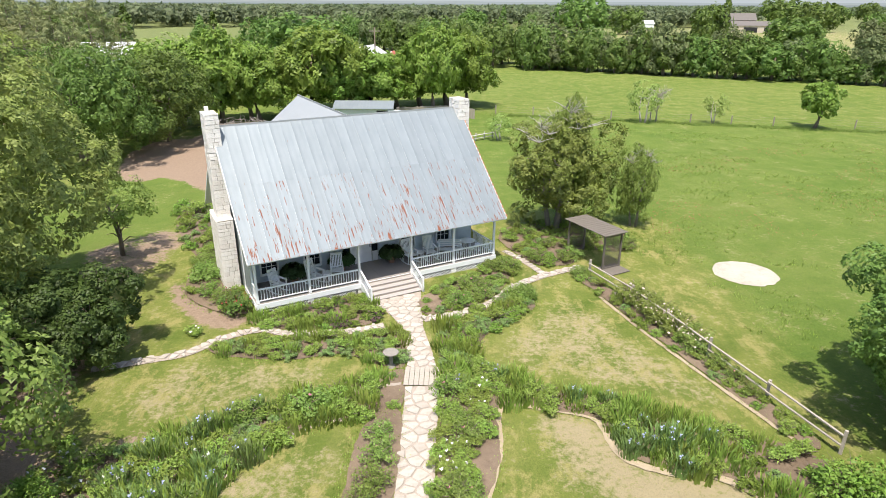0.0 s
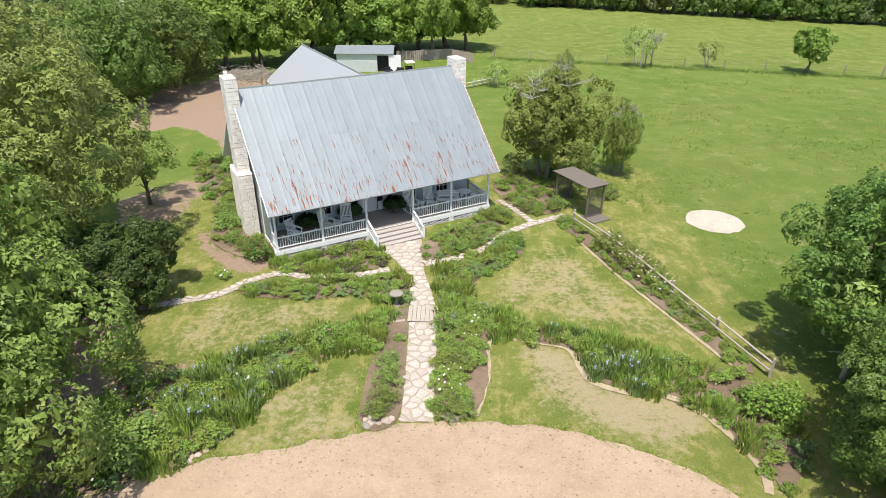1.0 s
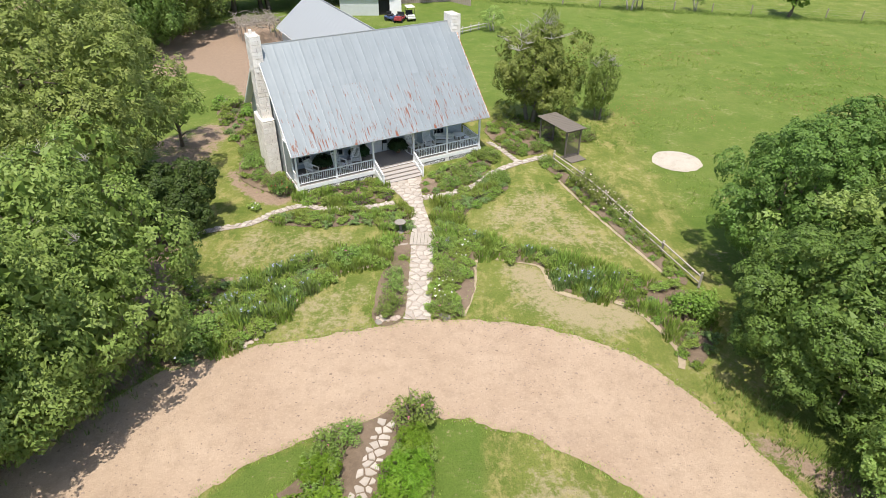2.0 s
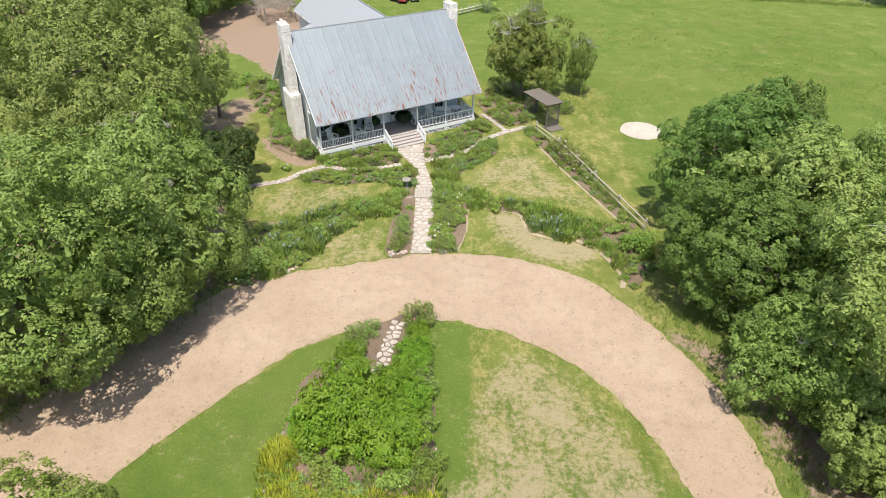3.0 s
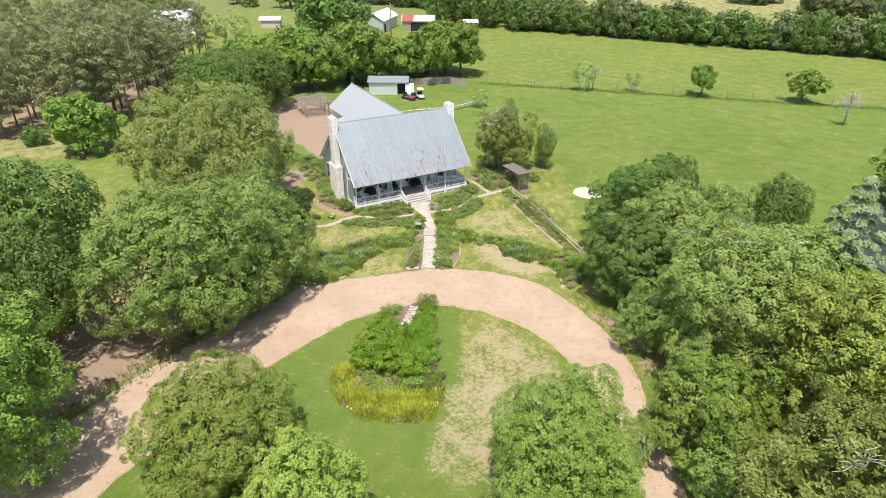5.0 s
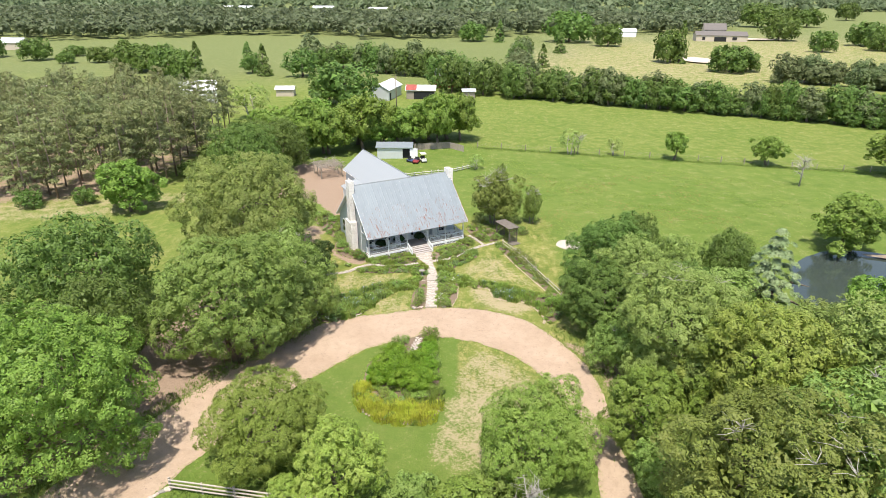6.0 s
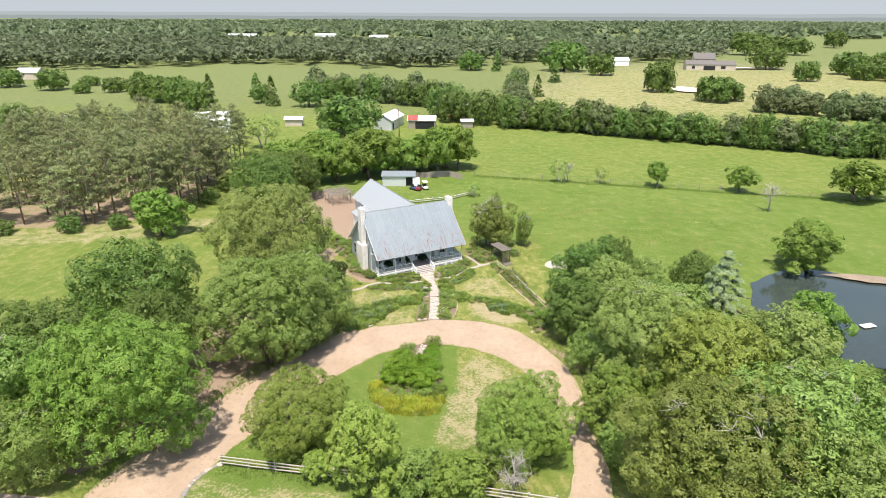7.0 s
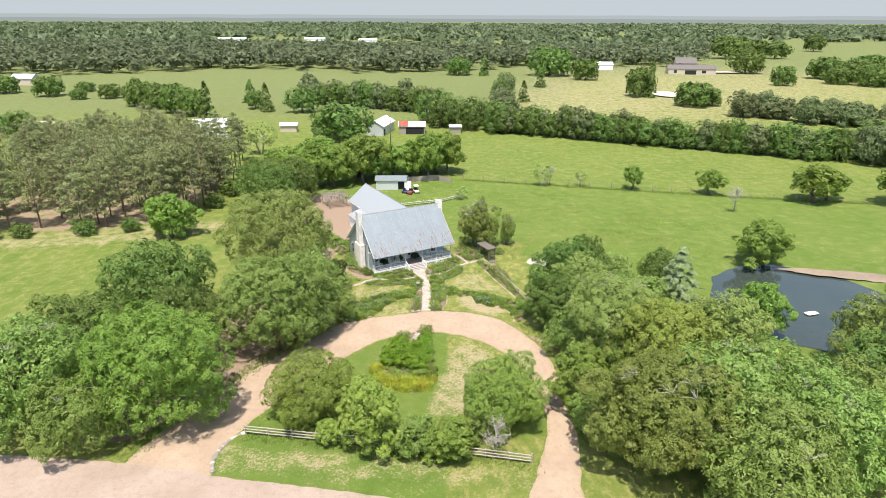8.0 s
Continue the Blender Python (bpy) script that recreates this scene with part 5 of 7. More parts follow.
def potted_fern(m):
    rng = np.random.default_rng(71)
    ob = empty("potted_fern", m, "large dark green potted fern on the porch", "plant", "porch ferns")
    bm = bmesh.new()
    bmesh.ops.create_cone(bm, cap_ends=True, segments=14, radius1=0.17, radius2=0.24, depth=0.4, matrix=Matrix.Translation((0, 0, 0.2)))
    part("pot", bm, plain("clay_pot", (0.25, 0.14, 0.1), 0.8), ob)
    k = 1900
    a, f = rng.uniform(0, 6.28, k), rng.uniform(0.05, 1, k) ** 0.7
    fr = np.floor(a / 6.28 * 40) / 40 * 6.28 + rng.normal(size=k) * 0.05
    r = 0.8 * f
    pos = np.stack([r * np.cos(fr), r * np.sin(fr), 0.3 + 0.72 * np.sin(f * 2.6) * rng.uniform(0.5, 1, k)], -1)
    nrm = np.stack([np.cos(fr) * f, np.sin(fr) * f, np.full(k, 1.0)], -1) + rng.normal(size=(k, 3)) * 0.4
    nrm /= np.linalg.norm(nrm, axis=1)[:, None]
    child("fronds", leaf_mesh("fronds", pos, nrm, 0.11, LEAF["fern"], rng, 0.4), ob)
    return ob


fern = potted_fern(in_house(2.6, 1.9, DECKZ))
for u, v in ((5.6, 2.25), (8.75, 1.95)):
    copy_thing(fern, in_house(u, v, DECKZ, u))


# ---- stone paths ----
def clip_cell(cell, px, py, qx, qy):
    """Keep the side of the cell nearer to p than to q."""
    mx, my, dx, dy = (px + qx) / 2, (py + qy) / 2, qx - px, qy - py
    out = []
    for i, (x0, y0) in enumerate(cell):
        x1, y1 = cell[(i + 1) % len(cell)]
        s0, s1 = (x0 - mx) * dx + (y0 - my) * dy, (x1 - mx) * dx + (y1 - my) * dy
        if s0 <= 0:
            out.append((x0, y0))
        if s0 * s1 < 0:
            f = s0 / (s0 - s1)
            out.append((x0 + (x1 - x0) * f, y0 + (y1 - y0) * f))
    return out


def stone_path(name, left, right, size, label, seed, gap=0.03, bed=True, height=0.05):
    """Irregular flags between two edge lines; each flag is a piece."""
    rs = random.Random(seed)
    L_, R_ = smooth_line(left, 12), smooth_line(right, 12)
    poly = ragged(L_ + R_[::-1], 0.05, 2.0)
    base = sheet(name, poly, 0.036, MORTAR, label, "path")
    xs, ys = [p[0] for p in poly], [p[1] for p in poly]
    pts = []
    y = min(ys)
    row = 0
    while y < max(ys):
        x = min(xs) + (size / 2 if row % 2 else 0)
        while x < max(xs):
            q = (x + rs.uniform(-0.3, 0.3) * size, y + rs.uniform(-0.3, 0.3) * size)
            if inside(np.array([q[0]]), np.array([q[1]]), poly)[0]:
                pts.append(q)
            x += size
        y += size * 0.87
        row += 1
    for i, (px, py) in enumerate(pts):
        s = size * 1.1
        cell = [(px - s, py - s), (px + s, py - s), (px + s, py + s), (px - s, py + s)]
        for j, (qx, qy) in enumerate(pts):
            if j != i and (qx - px) ** 2 + (qy - py) ** 2 < 6 * size * size:
                cell = clip_cell(cell, px, py, qx, qy)
        cell = [c if (c[0] - px) ** 2 + (c[1] - py) ** 2 < (0.8 * size) ** 2 else
                (px + (c[0] - px) * 0.8 * size / math.hypot(c[0] - px, c[1] - py), py + (c[1] - py) * 0.8 * size / math.hypot(c[0] - px, c[1] - py)) for c in cell]
        if len(cell) < 3:
            continue
        cx, cy = sum(c[0] for c in cell) / len(cell), sum(c[1] for c in cell) / len(cell)
        shr = []
        for x, y in cell:
            d = math.hypot(x - cx, y - cy) or 1
            k = max(0.3, 1 - gap / d * rs.uniform(0.7, 1.6))
            shr.append((cx + (x - cx) * k, cy + (y - cy) * k))
        for k, (x, y) in enumerate(shr):
            for _ in range(6):
                if inside(np.array([x]), np.array([y]), poly)[0]:
                    break
                x, y = x + (px - x) * 0.2, y + (py - y) * 0.2
            shr[k] = (x, y)
        hgt = height * rs.uniform(0.6, 1.2)
        n = len(shr)
        vs = [(x - cx, y - cy, 0.0) for x, y in shr] + [((x - cx) * 0.93, (y - cy) * 0.93, hgt) for x, y in shr]
        fs = [tuple(range(n, 2 * n))] + [(k, (k + 1) % n, n + (k + 1) % n, n + k) for k in range(n)]
        ob = child("flagstone", mesh_of("flagstone", vs, fs, FLAG), base)
        ob.location = (cx, cy, 0.034)
    return base


stone_path("garden_path", [(-5.4, 32.6), (-4.5, 31.6), (-3.8, 30.5), (-3.2, 29.4), (-2.95, 27.5), (-2.8, 25.8)], [(-2.6, 34.0), (-2.5, 32.4), (-2.4, 30.9), (-2.2, 29.5), (-1.75, 27.5), (-1.4, 25.8)],
           0.52, "pale flagstone garden path leading to the porch steps", 1)
stone_path("garden_path", [(-2.75, 24.4), (-2.7, 21.2), (-2.65, 18.9), (-2.65, 17.2)], [(-1.3, 24.4), (-1.3, 21.2), (-1.3, 18.9), (-1.25, 17.2)], 0.52,
           "pale flagstone garden path running to the driveway", 2)


def offset_line(pts, d):
    out = []
    for i, p in enumerate(pts):
        a, b = pts[max(i - 1, 0)], pts[min(i + 1, len(pts) - 1)]
        dx, dy = b[0] - a[0], b[1] - a[1]
        k = math.hypot(dx, dy)
        out.append((p[0] - dy / k * d, p[1] + dx / k * d))
    return out


for line, w, seed in (([(-4.3, 29.9), (-6.2, 29.1), (-8.9, 28.85), (-10.6, 29.2), (-12.2, 28.3), (-13.5, 26.8), (-15.4, 26.0), (-17.2, 25.3)], 0.28, 3),
                      ([(-2.3, 30.6), (-0.3, 31.35), (1.5, 32.7), (2.8, 34.7), (4.9, 36.5), (7.4, 37.9)], 0.3, 4), ([(4.9, 36.7), (3.8, 38.9), (2.7, 40.6)], 0.22, 5),
                      ([(-2.9, 10.4), (-3.2, 8.7), (-3.7, 6.2)], 0.42, 6), ([(-3.0, 24.6), (-4.2, 24.3), (-5.4, 23.7)], 0.1, 7)):
    stone_path("garden_path", offset_line(line, w), offset_line(line, -w), 0.42, "narrow winding path of pale stepping stones", seed, height=0.07)

bridge = empty("plank_bridge", at(-2.08, 25.1), "small weathered plank bridge in the stone path", "bridge")
for k in range(7):
    part("plank", boxed(-0.78 + k * 0.225, -0.57 + k * 0.225, -0.72, 0.72, 0.08, 0.12, bevel=0.01), PALEWOOD, bridge)
for y in (-0.5, 0.5):
    part("bearer", boxed(-0.75, 0.75, y - 0.06, y + 0.06, 0.0, 0.078), WOOD, bridge)

bath = empty("birdbath", at(-3.55, 26.0, 0, 0.88), "grey stone birdbath beside the path", "birdbath")
STONE_GREY = plain("cast_stone", (0.25, 0.23, 0.2), 0.85, vary=0.3, scale=6, bump=0.4)
for nm, z0, z1, r0, r1 in (("base", 0, 0.12, 0.24, 0.18), ("pedestal", 0.12, 0.72, 0.11, 0.09), ("bowl", 0.72, 0.86, 0.15, 0.42), ("rim", 0.86, 0.9, 0.42, 0.4)):
    bm = bmesh.new()
    bmesh.ops.create_cone(bm, cap_ends=True, segments=20, radius1=r0, radius2=r1, depth=z1 - z0, matrix=Matrix.Translation((0, 0, (z0 + z1) / 2)))
    part(nm, bm, STONE_GREY, bath)


# ---- garden plants ----
def flower_mat(name, c):
    n = Nodes(name, 0.6)
    n.colour(n.mix(n.add("NewGeometry").outputs["Random Per Island"], tuple(x * 0.8 for x in c), tuple(min(1, x * 1.15) for x in c)))
    return n.mat


PETAL = {"white": flower_mat("white_petals", (0.75, 0.74, 0.7)), "blue": flower_mat("blue_petals", (0.33, 0.36, 0.55)), "pink": flower_mat("pink_petals", (0.65, 0.25, 0.33)),
         "blush": flower_mat("blush_petals", (0.75, 0.6, 0.55)), "red": flower_mat("red_petals", (0.5, 0.05, 0.07)), "purple": flower_mat("dusky_leaves", (0.1, 0.055, 0.062))}


def bush(name, m, label, R, H, leafkind, leaf, n, seed, petals=None, blooms=0, group="garden shrubs", wide=0.5):
    """A low leafy shrub: stems, leaf clumps and blooms."""
    rng = np.random.default_rng(seed)
    ob = empty(name, m, label, "shrub", group)
    runs = []
    for k in range(7):
        a = k * 0.9 + rng.uniform(0, 0.5)
        runs.append(([(0, 0, -0.05), (R * 0.3 * math.cos(a), R * 0.3 * math.sin(a), H * 0.5), (R * 0.7 * math.cos(a), R * 0.7 * math.sin(a), H * 0.8)], [0.03, 0.02, 0.006]))
    tagged(child("branching", tubes("branching", runs, BARK, 4), ob), kind="stuff")
    c, r = [], []
    for k in range(max(9, n // 60)):
        a, q, u = rng.uniform(0, 6.28), math.sqrt(rng.uniform(0, 1)) * 0.78, rng.uniform(0.1, 1)
        c.append((R * q * math.cos(a), R * q * math.sin(a), H * (0.15 + 0.62 * u * math.sqrt(1 - 0.7 * q * q))))
        r.append(R * rng.uniform(0.2, 0.36))
    pos, nrm = clump_leaves(np.array(c), np.array(r), max(20, n // len(c)), rng, min(1.0, H / R))
    pos[:, 2] = np.maximum(pos[:, 2], 0.03)
    child("leaves", leaf_mesh("leaves", pos, nrm, leaf, LEAF[leafkind], rng, wide), ob)
    if petals:
        sel = rng.choice(np.nonzero(nrm[:, 2] > 0.35)[0], blooms)
        fp = pos[sel] + nrm[sel] * 0.06
        fp = np.repeat(fp, 3, 0) + rng.normal(size=(blooms * 3, 3)) * 0.02
        fn = np.repeat(nrm[sel], 3, 0) + rng.normal(size=(blooms * 3, 3)) * 0.3
        fn /= np.linalg.norm(fn, axis=1)[:, None]
        child("blossom", leaf_mesh("blossom", fp, fn, 0.055, PETAL[petals], rng, 0.9), ob, petals + " flowers")["kind"] = "stuff"
    return ob


def blades(name, m, label, R, H, leafkind, n, seed, petals=None, blooms=0, width=0.035, group="iris clumps"):
    """A clump of upright strap leaves, with blooms on stalks."""
    rng = np.random.default_rng(seed)
    ob = empty(name, m, label, "plant", group)
    a, q = rng.uniform(0, 6.28, n), np.sqrt(rng.uniform(0, 1, n)) * R
    base = np.stack([q * np.cos(a), q * np.sin(a), np.zeros(n)], -1)
    h_ = H * rng.uniform(0.55, 1.1, n)
    lean = np.stack([np.cos(a), np.sin(a), np.zeros(n)], -1) * (h_ * rng.uniform(0.05, 0.4, n))[:, None] + rng.normal(size=(n, 3)) * 0.04
    s = np.stack([-np.sin(a + rng.normal(size=n)), np.cos(a), np.zeros(n)], -1) * width
    mid = base + lean * 0.35 + np.stack([np.zeros(n), np.zeros(n), h_ * 0.6], -1)
    tip = base + lean + np.stack([np.zeros(n), np.zeros(n), h_], -1)
    v = np.stack([base - s, base + s, mid + s * 0.8, mid - s * 0.8, tip], 1)
    o = np.arange(n)[:, None] * 5
    fs = [tuple(x) for x in (o + np.array([0, 1, 2, 3])).tolist()] + [tuple(x) for x in (o + np.array([3, 2, 4])).tolist()]
    child("leaves", mesh_of("leaves", v.reshape(-1, 3), fs, LEAF[leafkind]), ob)
    if petals:
        b = rng.normal(size=(blooms, 3)) * R * 0.45
        b[:, 2] = H * rng.uniform(0.85, 1.15, blooms)
        runs = [([(x * 0.8, y * 0.8, 0), (x, y, z)], [0.008, 0.006]) for x, y, z in b]
        tagged(child("stalk_tuft", tubes("stalk_tuft", runs, LEAF[leafkind], 3), ob), kind="stuff")
        fp = np.repeat(b, 5, 0) + rng.normal(size=(blooms * 5, 3)) * 0.035
        fn = rng.normal(size=(blooms * 5, 3)) + np.array([0, 0, 0.8])
        fn /= np.linalg.norm(fn, axis=1)[:, None]
        child("blossom", leaf_mesh("blossom", fp, fn, 0.042, PETAL[petals], rng, 0.75), ob, petals + " iris blooms")["kind"] = "stuff"
    return ob


P = {
    "iris_blue": blades("iris_clump", at(-10.5, 19.6), "clump of sword-leaved irises with blue flowers", 0.5, 0.65, "iris", 130, 81, "blue", 2),
    "iris_white": blades("iris_clump", at(-9.6, 19), "clump of irises with white flowers", 0.5, 0.75, "iris", 130, 82, "white", 3),
    "iris_green": blades("day_lily_clump", at(-5.5, 23.4), "bright green strap-leaved lily clump", 0.6, 0.5, "garden", 150, 83, group="lily clumps"),
    "grass_yellow": blades("ornamental_grass", at(-6.6, -0.8), "yellow-green tuft of ornamental grass", 0.6, 0.42, "yellow", 200, 84, width=0.03, group="ornamental grasses"),
    "low_green": bush("garden_shrub", at(-1, 20), "low leafy green garden shrub", 0.6, 0.5, "garden", 0.043, 850, 85),
    "low_white": bush("flowering_shrub", at(-0.5, 19), "low green shrub dotted with white flowers", 0.6, 0.5, "garden", 0.045, 900, 86, "white", 5),
    "low_bright": bush("mounded_plant", at(0.8, 33), "bright green mounded garden plant", 0.6, 0.38, "bright", 0.047, 640, 87),
    "low_grey": bush("sage_plant", at(2, 31), "grey-green mounded garden plant", 0.55, 0.42, "iris", 0.045, 640, 88),
    "dark": bush("rose_bush", at(-3.4, 19.6), "dark green rose bush beside the path", 0.8, 0.9, "oak", 0.048, 1200, 89, "pink", 2),
    "blush": bush("climbing_rose", at(9.3, 33), "sprawling rose with pale blush flowers over the fence", 1.1, 1.5, "olive", 0.055, 1900, 90, "blush", 22),
    "red": bush("rose_bush", at(-12.4, 30.9), "red-flowered rose bush at the porch corner", 0.95, 1.4, "dark", 0.0594, 1575, 91, "red", 14),
    "purple": bush("dusky_shrub", at(-7, 30.2), "low dusky purple-leaved plant", 0.4, 0.3, "dark", 0.0396, 525, 92, "purple", 26),
    "big": bush("garden_shrub", at(-13.2, 15.4), "large rounded green shrub at the bed's end", 1.6, 1.5, "oak", 0.08, 2200, 93),
    "airy": bush("garden_shrub", at(12.9, 18.2), "airy light green shrub beside the fence", 1.5, 1.6, "bright", 0.075, 2200, 94),
}
rp = random.Random(17)


def put(key, x, y, s=1.0, sz=None):
    copy_thing(P[key], at(x, y, rp.uniform(0, 6.28), s, sz or s * rp.uniform(0.85, 1.15)))


def fill(poly, kinds, spacing, s0=0.7, s1=1.15, where=None):
    """Plants kept apart all over a bed."""
    xs, ys = [p[0] for p in poly], [p[1] for p in poly]
    done = []
    for _ in range(int(9 * (max(xs) - min(xs)) * (max(ys) - min(ys)) / spacing ** 2)):
        x, y = rp.uniform(min(xs), max(xs)), rp.uniform(min(ys), max(ys))
        if not inside(np.array([x]), np.array([y]), poly)[0] or (where and not where(x, y)):
            continue
        if all((x - a) ** 2 + (y - b) ** 2 > spacing ** 2 for a, b in done):
            done.append((x, y))
            put(rp.choice(kinds), x, y, rp.uniform(s0, s1))


fill(BEDS["diagonal"], ["iris_blue", "iris_green", "low_green", "low_grey", "low_green", "iris_green"], 0.48, 0.85, 1.2, lambda x, y: -12.5 < x < -7.4)
fill(BEDS["diagonal"], ["iris_green", "iris_green", "low_green", "low_bright"], 0.52, 0.8, 1.15, lambda x, y: -7.4 <= x < -4)
fill(BEDS["diagonal"], ["low_green", "low_grey", "low_green", "low_white", "low_bright"], 0.62, 0.8, 1.2, lambda x, y: x <= -12.5)
fill(BEDS["diagonal"], ["low_green", "low_green", "low_grey"], 1.0, 0.5, 0.7, lambda x, y: x >= -4)
fill(BEDS["upper"], ["low_grey", "low_green", "iris_green", "low_green"], 0.5, 0.7, 1.0)
fill(BEDS["porch_west"], ["low_green", "low_bright", "purple", "low_green", "iris_green", "low_bright"], 0.5, 0.7, 1.1)
fill(BEDS["porch_east"], ["low_green", "low_bright", "low_green", "low_grey", "low_bright", "dark"], 0.58, 0.7, 1.1)
fill(BEDS["path_east"], ["low_green", "low_green", "low_white", "dark", "low_green", "low_green"], 0.5, 0.75, 1.1, lambda x, y: x < 0.1 + 0.13 * (y - 17.6) and y < 24.5)
fill(BEDS["path_east"], ["low_grey", "low_green", "low_bright", "iris_green"], 0.52, 0.8, 1.2, lambda x, y: y >= 25.3 and x < 4.2)
fill(BEDS["path_east"], ["iris_green", "iris_blue", "low_green", "iris_green", "low_green", "iris_green"], 0.52, 0.8, 1.15, lambda x, y: (x >= 1.3 and y < 25.3 and x < 9.5) or (x < 1.3 and 24.4 < y < 25.4))
fill(BEDS["path_east"], ["low_green", "low_bright", "iris_green", "low_grey"], 0.7, 0.8, 1.2, lambda x, y: x >= 9.5)
fill(BEDS["fence"], ["low_grey", "low_green", "low_green", "low_bright"], 0.68, 0.65, 1.0)
fill(BEDS["arbor"], ["low_green", "low_grey", "dark", "low_bright", "low_green"], 0.7, 0.8, 1.25)
fill(BEDS["chimney"], ["low_green", "dark", "low_bright"], 1.1, 0.7, 1.2)
for poly in ([(-15.5, 40), (-17, 38.5), (-20, 42), (-22.5, 47.5), (-21, 50), (-18.5, 47), (-16.5, 44)],):
    sheet("flower_bed", ragged(smooth_line(poly, 8, True), 0.3, 1.0), 0.03, SOIL, "brown soil flower bed beside the house", "flower bed")
    fill(poly, ["low_green", "low_bright", "low_bright", "low_grey"], 0.95, 0.8, 1.5)
fill(BEDS["island"], ["grass_yellow", "grass_yellow", "grass_yellow", "grass_yellow", "low_bright"], 0.42, 0.85, 1.3, lambda x, y: y < -1.2 or (x < -6.6 and y < 1.5))
fill(BEDS["island"], ["low_green", "low_grey", "iris_green"], 0.75, 0.9, 1.4, lambda x, y: -1.2 <= y < 1 and x > -6.6)
for key, x, y, s in [("dark", -3.5, 20.9, 0.9), ("dark", -3.4, 18.4, 1.0), ("dark", -3.7, 17.6, 0.8), ("dark", -6.7, 22.6, 1.3), ("dark", -8.9, 22, 1.1), ("airy", -14.6, 16.9, 0.7), ("low_bright", -15.2, 20.3, 1.2),
                     ("low_white", -13.8, 28.7, 1.0), ("red", -12.9, 31.6, 0.8), ("big", -15.6, 35.4, 0.8), ("big", -16.6, 37.6, 0.7), ("low_bright", 3.3, 33.6, 1.6), ("big", 3.2, 33.4, 0.6),
                     ("blush", 10.2, 31, 1.0), ("blush", 10.8, 29.4, 0.9), ("blush", 9.7, 32.1, 0.9), ("blush", 10.4, 30.2, 0.8), ("blush", 11.2, 28.3, 0.85), ("dark", 11.0, 27.6, 1.0), ("dark", 12.0, 25.3, 0.8), ("big", 7.1, 36.6, 0.45), ("dark", 11.6, 26.4, 0.9), ("dark", 12.3, 24.2, 0.6), ("big", 2.0, 37.4, 0.55), ("dark", 0.2, 34.6, 1.2),
                     ("dark", -5.1, 8.7, 1.2), ("dark", -5.3, 7.4, 1.3), ("dark", -5.0, 6.2, 1.2), ("dark", -4.5, 9.4, 1.0), ("dark", -1.7, 10.5, 1.5), ("big", -1.6, 8.3, 0.6), ("big", -1.6, 6.6, 0.65),
                     ("big", -1.5, 4.9, 0.8), ("airy", -1.3, 3.0, 0.8), ("airy", -0.7, 0.6, 0.7), ("low_green", -2, -0.4, 1.6), ("low_bright", -18.4, 43.5, 1.6), ("low_green", -17.5, 41.5, 1.8),
                     ("low_bright", -19.5, 46, 2.2), ("low_green", -21, 47.5, 1.9), ("low_bright", -18.2, 47.3, 1.8), ("low_green", -20.5, 44.2, 1.5), ("low_bright", -22.5, 49, 1.8), ("low_green", -16.6, 39.6, 1.3)]:
    put(key, x, y, s)
island_shrub = tree("island_shrub", at(-4.6, 3.1), "dense bright green shrub in the island bed", "round", 2.6, 2.7, 0.0, "vivid", 190, 60, 0.085, 95, 4, group="island planting")
copy_thing(island_shrub, at(-2.9, 2.2, 1.3, 0.8, 0.75))
copy_thing(island_shrub, at(-5.9, 2.6, 2.9, 0.62, 0.6))
copy_thing(island_shrub, at(-2.5, 4.9, 4.0, 0.46, 0.6))
copy_thing(island_shrub, at(-1.9, 4.0, 5.0, 0.5, 0.55))
copy_thing(island_shrub, at(-1.75, 7.0, 0.6, 0.46, 0.5))
copy_thing(island_shrub, at(-1.6, 8.9, 0.9, 0.32, 0.36))
copy_thing(island_shrub, at(-5.3, 7.4, 2.6, 0.3, 0.4))
dark_shrub = tree("dark_shrub", at(-18, 25.9), "dense dark evergreen shrub by the stone path", "round", 2.8, 4.5, 0.02, "evergreen", 300, 64, 0.09, 96, 3, group="west garden trees")
d2 = tree("young_tree", at(-22.5, 39.3), "small open tree with a forked trunk beside the house", "vase", 2.2, 5.2, 0.4, "olive", 110, 36, 0.1, 97, 3, group="west garden trees", core=0.55)
hedge_bush = tree("roadside_bush", at(-1.9, -15.1), "leafy bush growing through the rail fence", "round", 2.3, 4.2, 0.0, "oak", 150, 50, 0.1, 98, 3, group="roadside bushes")
copy_thing(hedge_bush, at(3.6, -13.2, 1.0, 0.85, 0.8))
copy_thing(mid_small, at(1.6, -15.6, 2.0, 0.78, 0.6))
copy_thing(bright, at(-11.0, -13.6, 1.0, 0.42, 0.36))
copy_thing(hedge_bush, at(-13.6, -9.8, 2.0, 0.7, 0.6))
VINEWOOD = plain("dry_grey_vine", (0.3, 0.265, 0.23), 0.95, vary=0.35, scale=6, bump=0.5)
pergola = empty("vine_pergola", house.matrix_basis @ Matrix.Translation((6.4, 40.5, 0)), "grey timber pergola buried under dry bare vines", "pergola")
for u in (0.0, 4.2):
    for v in (0.0, 2.4, 4.8):
        part("post", beam(bmesh.new(), (u, v, -0.1), (u, v, 2.2), 0.13, 0.13), WOOD, pergola)
    part("beam", beam(bmesh.new(), (u, -0.4, 2.25), (u, 5.2, 2.25), 0.14, 0.1), WOOD, pergola)
for k in range(11):
    part("slat", beam(bmesh.new(), (-0.5, -0.2 + k * 0.5, 2.36), (4.7, -0.2 + k * 0.5, 2.36), 0.1, 0.06), WOOD, pergola)
rv = np.random.default_rng(77)
runs = []
